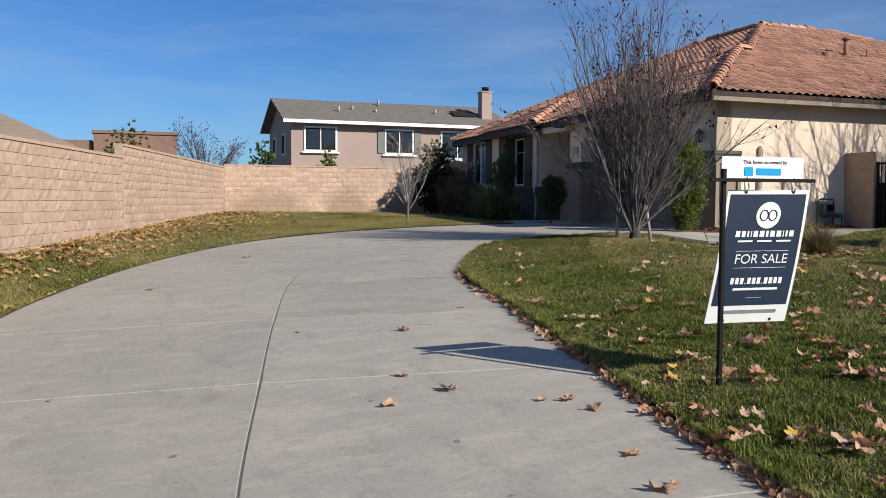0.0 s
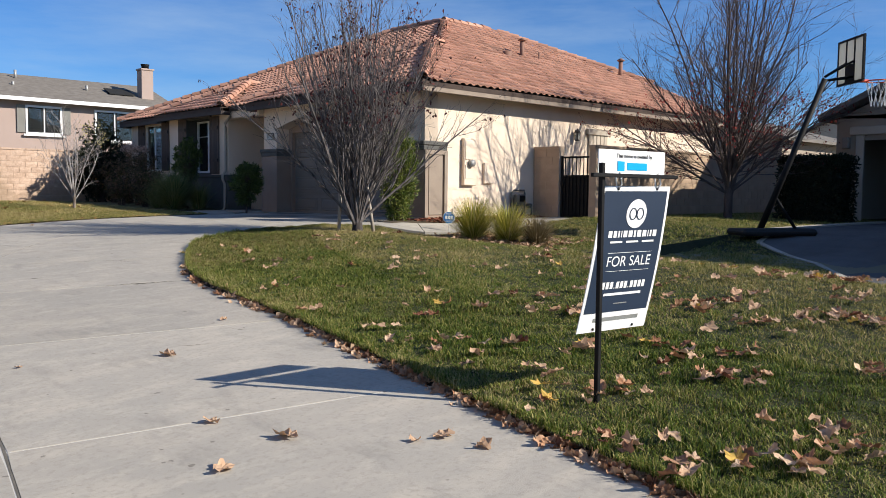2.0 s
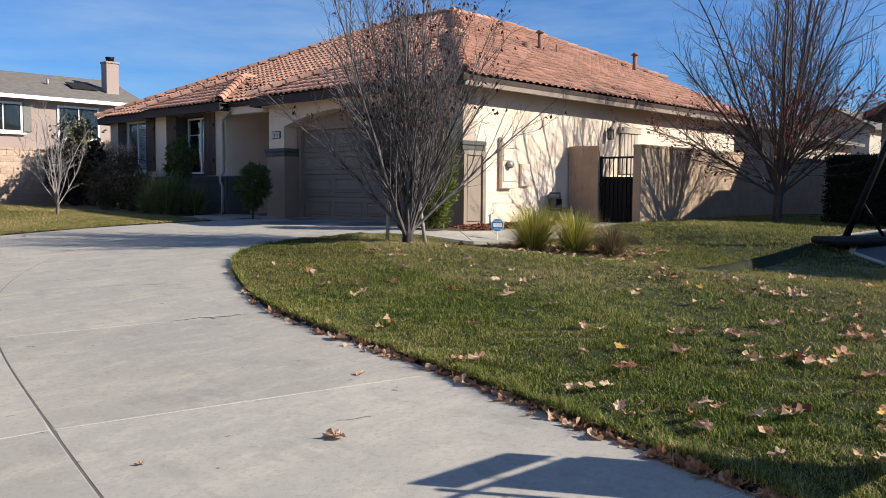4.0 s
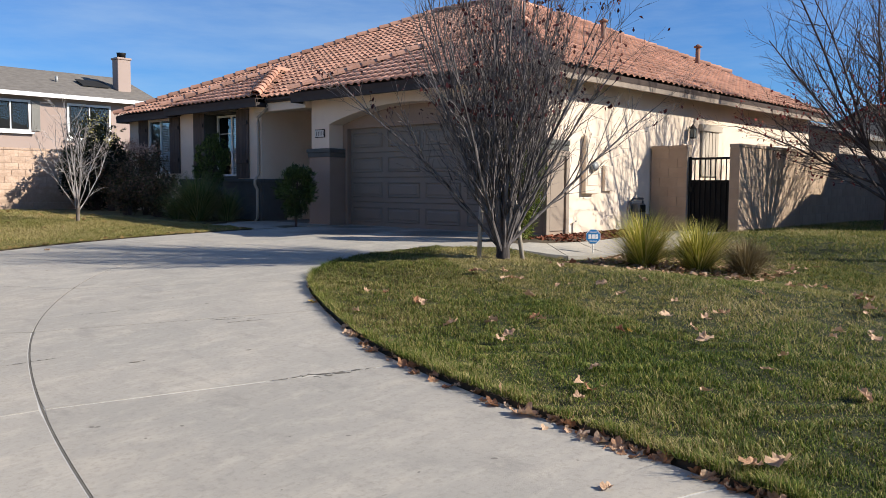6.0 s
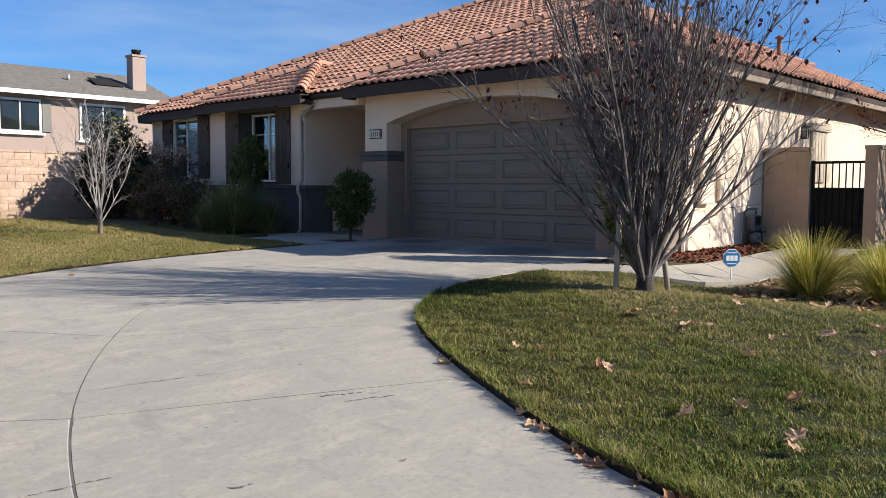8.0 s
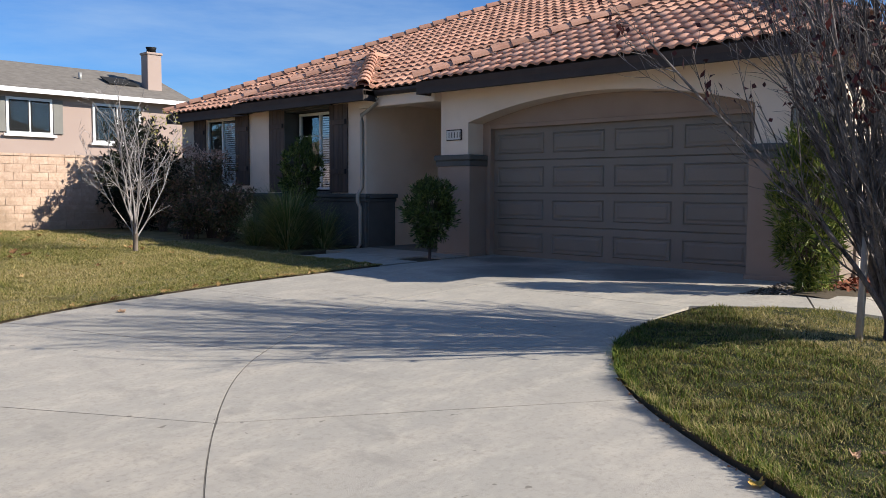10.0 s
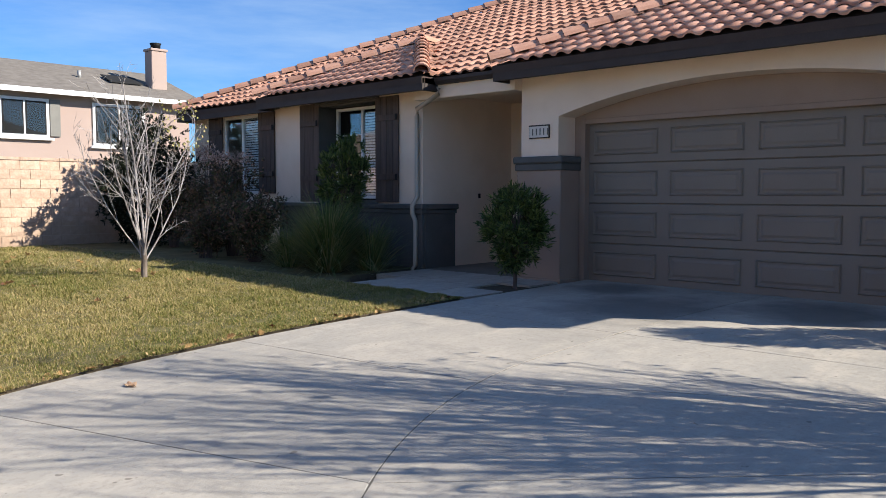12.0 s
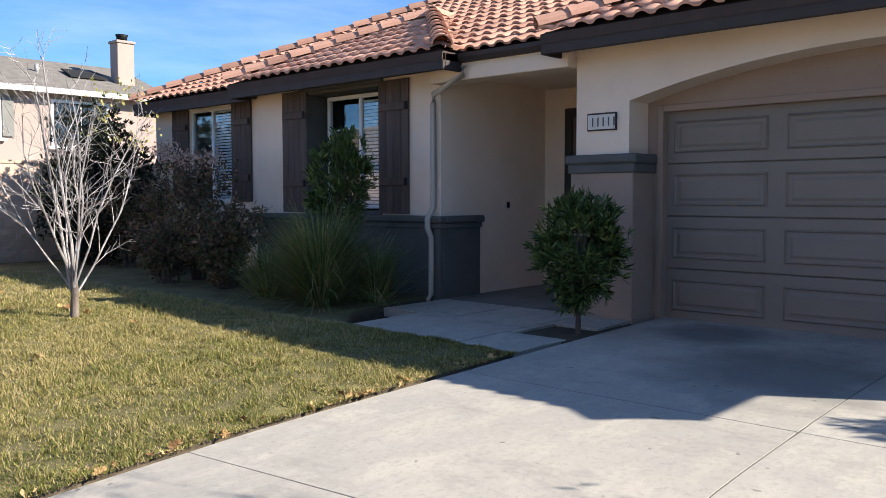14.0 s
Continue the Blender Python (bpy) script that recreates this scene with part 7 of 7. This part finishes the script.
stems = [(i * 40 + rs.uniform(-14, 14), rs.uniform(12, 48), rs.uniform(2.2, 3.0), rs.uniform(0.03, 0.045)) for i in range(10)]
tree("background_tree", (3.2, 45.0, 0.87), stems, [(13, 0.15, 28, 0.45, 0.03, 0.06), (9, 0.15, 30, 0.45, 0.03, 0.08), (0, 0, 0, 0, 0.03, 0.1)], M["bark_dark"], "bare brown tree beyond the block wall", 41, 2.2, 0.14, M["leaf_tree"], 1800)

# ---- the house across the side yard ----
rh = empty("east_house", (22.0, 8.0, 1.0), "tan stucco house with an open dark garage, in shade", "house")
riv = Matrix.Translation((-22.0, -8.0, -1.0))


def own_r(o):
    o.parent, o.matrix_parent_inverse = rh, riv
    return o


for dm in ((22.0, 22.25, 9.87, 10.45, 0.6, 3.8), (22.0, 22.25, 4.6, 5.1, 0.6, 3.8), (22.0, 22.25, 5.1, 9.87, 3.17, 3.8), (22.25, 34.0, 10.2, 10.45, 0.6, 3.8), (22.25, 34.0, 0.0, 0.25, 0.6, 3.8), (22.0, 22.25, 0.0, 4.6, 0.6, 3.8)):
    own_r(boxed("wall", dm, M["r_wall"], None, bevel=0))
# garage interior coloured black to stand for its shade
own_r(boxed("garage_back", (27.5, 27.6, 0.3, 10.2, 0.6, 3.8), M["dark"], None, bevel=0))
own_r(boxed("garage_ceiling", (22.25, 27.5, 0.3, 10.2, 3.6, 3.7), M["dark"], None, bevel=0))
own_r(boxed("lintel", (21.90, 22.0, 4.7, 10.1, 3.30, 3.52), M["r_trim"], None, "tan lintel moulding", 0.02))
own_r(boxed("jamb", (21.94, 22.02, 9.75, 9.95, 0.7, 3.30), M["r_trim"], None, "", 0.01))
own_r(boxed("wall_lamp", (21.82, 22.0, 10.08, 10.26, 2.95, 3.25), M["taupe"], None, "small wall lantern", 0.03))
PK = 5.6
v = [(21.5, 10.75, 3.66), (21.5, 6.6, PK), (21.5, -0.4, 3.0), (34, 10.75, 3.66), (34, 6.6, PK), (34, -0.4, 3.0)]
v += [(x, y, z + 0.16) for x, y, z in v]
own_r(mesh_part("roof", v, [(0, 1, 7, 6), (1, 2, 8, 7), (6, 7, 10, 9), (7, 8, 11, 10), (0, 3, 4, 1), (1, 4, 5, 2), (0, 6, 9, 3), (2, 5, 11, 8), (3, 9, 10, 4)], M["n_roof"], None, "dark tile roof"))
own_r(mesh_part("gable_wall", [(22.0, 10.4, 3.75), (22.0, 6.6, PK - 0.05), (22.0, 0.2, 3.2)], [(0, 1, 2)], M["r_wall"]))
own_r(boxed("upper_wall", (24.6, 34.0, 1.5, 9.0, 3.8, 6.0), M["r_wall"], None, bevel=0))
v = [(24.0, 0.9, 5.95), (34.6, 0.9, 5.95), (34.6, 9.6, 5.95), (24.0, 9.6, 5.95), (28.0, 5.2, 7.9), (31.0, 5.2, 7.9)]
v2 = [(x, y, z - 0.18) for x, y, z in v[:4]]
own_r(mesh_part("upper_roof", v + v2, [(0, 1, 5, 4), (1, 2, 5), (2, 3, 4, 5), (3, 0, 4), (6, 7, 1, 0), (7, 8, 2, 1), (8, 9, 3, 2), (9, 6, 0, 3), (9, 8, 7, 6)], M["n_roof"]))
# unseen block and roof, added to cast shade over the neighbouring drive
own_r(boxed("wing_wall", (17.0, 30.0, -12.0, 0.5, -0.3, 6.62), M["r_wall"], None, bevel=0))
v = [(16.5, -12.5, 6.55), (30.5, -12.5, 6.55), (30.5, 1.0, 6.55), (16.5, 1.0, 6.55), (22.5, -5.7, 8.8), (26.0, -5.7, 8.8)]
v += [(x, y, 6.37) for x, y, z in v[:4]]
own_r(mesh_part("wing_roof", v, [(0, 1, 5, 4), (1, 2, 5), (2, 3, 4, 5), (3, 0, 4), (6, 7, 1, 0), (7, 8, 2, 1), (8, 9, 3, 2), (9, 6, 0, 3), (9, 8, 7, 6)], M["n_roof"]))
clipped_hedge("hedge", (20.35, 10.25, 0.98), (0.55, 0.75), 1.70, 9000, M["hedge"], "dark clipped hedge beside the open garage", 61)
fh, own_f = gable_house("far_house", (55.0, 22.0, 1.0), 52.0, 64.0, 19.5, 24.0, 0.5, 5.6, 7.0, M["r_trim"], M["n_roof"], "distant pale stucco house", 0.4)
own_f(boxed("window", (51.9, 51.95, 21.0, 22.0, 3.6, 5.0), M["dark"], None, "dark window", 0))

rear, own_b = gable_house("rear_house", (36.0, 22.0, 1.0), 36.0, 45.0, 18.3, 28.0, 0.5, 4.3, 5.7, M["r_wall"], M["n_roof"], "tan stucco house behind the side yard, in shade", 0.5)
own_b(boxed("window", (35.92, 35.98, 20.2, 21.4, 2.6, 3.7), M["dark"], None, "dark window", 0))

# portable basketball hoop
hoop = empty("basketball_hoop", (14.55, 8.65, 1.0), "portable basketball hoop with cloudy backboard and black pole", "basketball hoop")
hiv = Matrix.Translation((-14.55, -8.65, -1.0))


def own_h(o):
    o.parent, o.matrix_parent_inverse = hoop, hiv
    return o


gz0 = float(nz(14.55, 8.65)) + 0.02
bm = bmesh.new()
box(bm, -0.75, 0.75, -0.33, 0.33, 0, 0.13, bevel=0.05)
bmesh.ops.transform(bm, matrix=pose(14.55, 8.62, gz0, 0, 0, -33), verts=bm.verts)
own_h(part("base", bm, M["rubber"], None, "black water-filled base"))
own_h(tubed("pole", [(14.58, 8.87, gz0 + 0.08), (14.80, 8.45, 2.35), (15.08, 7.98, 3.86)], [0.06, 0.055, 0.05], M["iron"], None, "", 10))
own_h(tubed("strut", [(15.0, 8.36, gz0 + 0.10), (14.71, 8.66, 1.72)], 0.03, M["iron"], None, "", 8))
own_h(tubed("lift_tube", [(14.86, 8.50, 2.3), (14.98, 8.42, 2.75), (15.02, 8.10, 3.4)], 0.028, M["meter"], None, "grey height-adjusting tube", 8))
bd2, bn2 = Vector((-0.675, -0.738, 0)).normalized(), Vector((-0.738, 0.675, 0)).normalized()
HM = Matrix.Translation((16.09, 8.155, 3.82)) @ Matrix((bd2, Vector((0, 0, 1)), bn2)).transposed().to_4x4()
BW, BH = 0.96, 0.84
for z_ in (0.12, 0.40):
    for x_ in (0.36, 0.60):
        own_h(tubed("arm", [(15.08, 7.98, 3.80 + z_ * 0.25), HM @ Vector((x_, z_, 0.02))], 0.022, M["iron"], None, "", 8))
bb = on_frame(HM, "backboard", 0, BW, 0, BH, -0.01, 0.01, "board", hoop, "cloudy acrylic backboard")
bb.matrix_parent_inverse = hiv
for d_ in ((0, 0.04, 0, BH), (BW - 0.04, BW, 0, BH), (0.04, BW - 0.04, BH - 0.04, BH), (0.04, BW - 0.04, 0, 0.04), (0.31, 0.35, 0.04, BH - 0.04), (0.61, 0.65, 0.04, BH - 0.04), (0.35, 0.61, 0.04, 0.36)):
    o = on_frame(HM, "board_frame", d_[0], d_[1], d_[2], d_[3], -0.02, 0.02, "iron", hoop)
    o.matrix_parent_inverse = hiv
own_h(tubed("rim_bracket", [HM @ Vector((0.48, 0.06, -0.02)), HM @ Vector((0.48, 0.06, -0.34))], 0.03, M["orange"], None, "", 6))
pts = [HM @ Vector((0.48 + 0.22 * math.cos(k * 0.3142), 0.06, -0.54 + 0.22 * math.sin(k * 0.3142))) for k in range(21)]
own_h(tubed("rim", pts, 0.013, M["orange"], None, "orange steel rim", 6))
v, f = [], []
for k in range(12):
    for s_ in (1, -1):
        a0_, a1_ = k * 0.5236, (k + s_) * 0.5236
        tube(v, f, [HM @ Vector((0.48 + 0.22 * math.cos(a0_), 0.05, -0.54 + 0.22 * math.sin(a0_))), HM @ Vector((0.48 + 0.16 * math.cos((a0_ + a1_) / 2), -0.2, -0.54 + 0.16 * math.sin((a0_ + a1_) / 2))), HM @ Vector((0.48 + 0.12 * math.cos(a1_), -0.4, -0.54 + 0.12 * math.sin(a1_)))], [0.006] * 3, 3, cap=False)
own_h(mesh_part("net", v, f, M["white"], None, "white cord net"))

# parked car, of which only a corner comes into view
car = empty("parked_car", (15.4, 5.3, float(nz(15.4, 5.3)) + 0.01), "silver parked car on the neighbouring drive", "car")
bm = bmesh.new()
prof_c = [(-2.2, 0.30), (-2.25, 0.62), (-2.1, 0.82), (-1.1, 0.98), (-0.55, 1.42), (0.9, 1.45), (1.7, 1.05), (2.15, 0.98), (2.25, 0.55), (2.15, 0.30)]
loops = []
for y, sc in ((-0.88, 0.96), (-0.8, 1.0), (0.8, 1.0), (0.88, 0.96)):
    loops.append([bm.verts.new((x * sc, y * (0.88 if z > 1.2 else 1), 0.3 + (z - 0.3) * (0.97 if abs(y) > 0.85 else 1))) for x, z in prof_c])
for a_, b_ in zip(loops, loops[1:]):
    for i in range(len(prof_c)):
        bm.faces.new((a_[i], a_[(i + 1) % len(prof_c)], b_[(i + 1) % len(prof_c)], b_[i]))
bm.faces.new(loops[0])
bm.faces.new(list(reversed(loops[-1])))
bmesh.ops.recalc_face_normals(bm, faces=bm.faces)
bmesh.ops.bevel(bm, geom=bm.edges[:], offset=0.03, segments=2, affect="EDGES")
body = part("body", bm, M["car"], car, smooth=True)
for x in (-1.4, 1.4):
    for y in (-0.86, 0.86):
        wv, wf = [], []
        tube(wv, wf, [Vector((x, y - 0.10, 0.34)), Vector((x, y - 0.08, 0.34)), Vector((x, y + 0.08, 0.34)), Vector((x, y + 0.10, 0.34))], [0.30, 0.345, 0.345, 0.30], 20)
        wheel = mesh_part("wheel", wv, wf, M["rubber"], car, "black tyre")
        wv, wf = [], []
        tube(wv, wf, [Vector((x, y - 0.105, 0.34)), Vector((x, y + 0.105, 0.34))], [0.21, 0.21], 14)
        rim = mesh_part("rim", wv, wf, M["meter"], wheel, "alloy rim")
for y in (-0.9, 0.9):
    o = boxed("side_window", (-0.75, 1.3, y * 0.9 - 0.01, y * 0.9 + 0.01, 1.03, 1.36), M["dark"], None, "dark side glass", 0.01)
    o.parent = car
o = boxed("mirror", (-0.95, -0.75, 0.86, 1.05, 0.98, 1.12), M["car"], None, "", 0.03)
o.parent = car
for y in (-0.62, 0.62):
    o = boxed("headlight", (-2.24, -2.08, y - 0.17, y + 0.17, 0.62, 0.76), M["acrylic"], None, "clear headlight", 0.03)
    o.parent = car
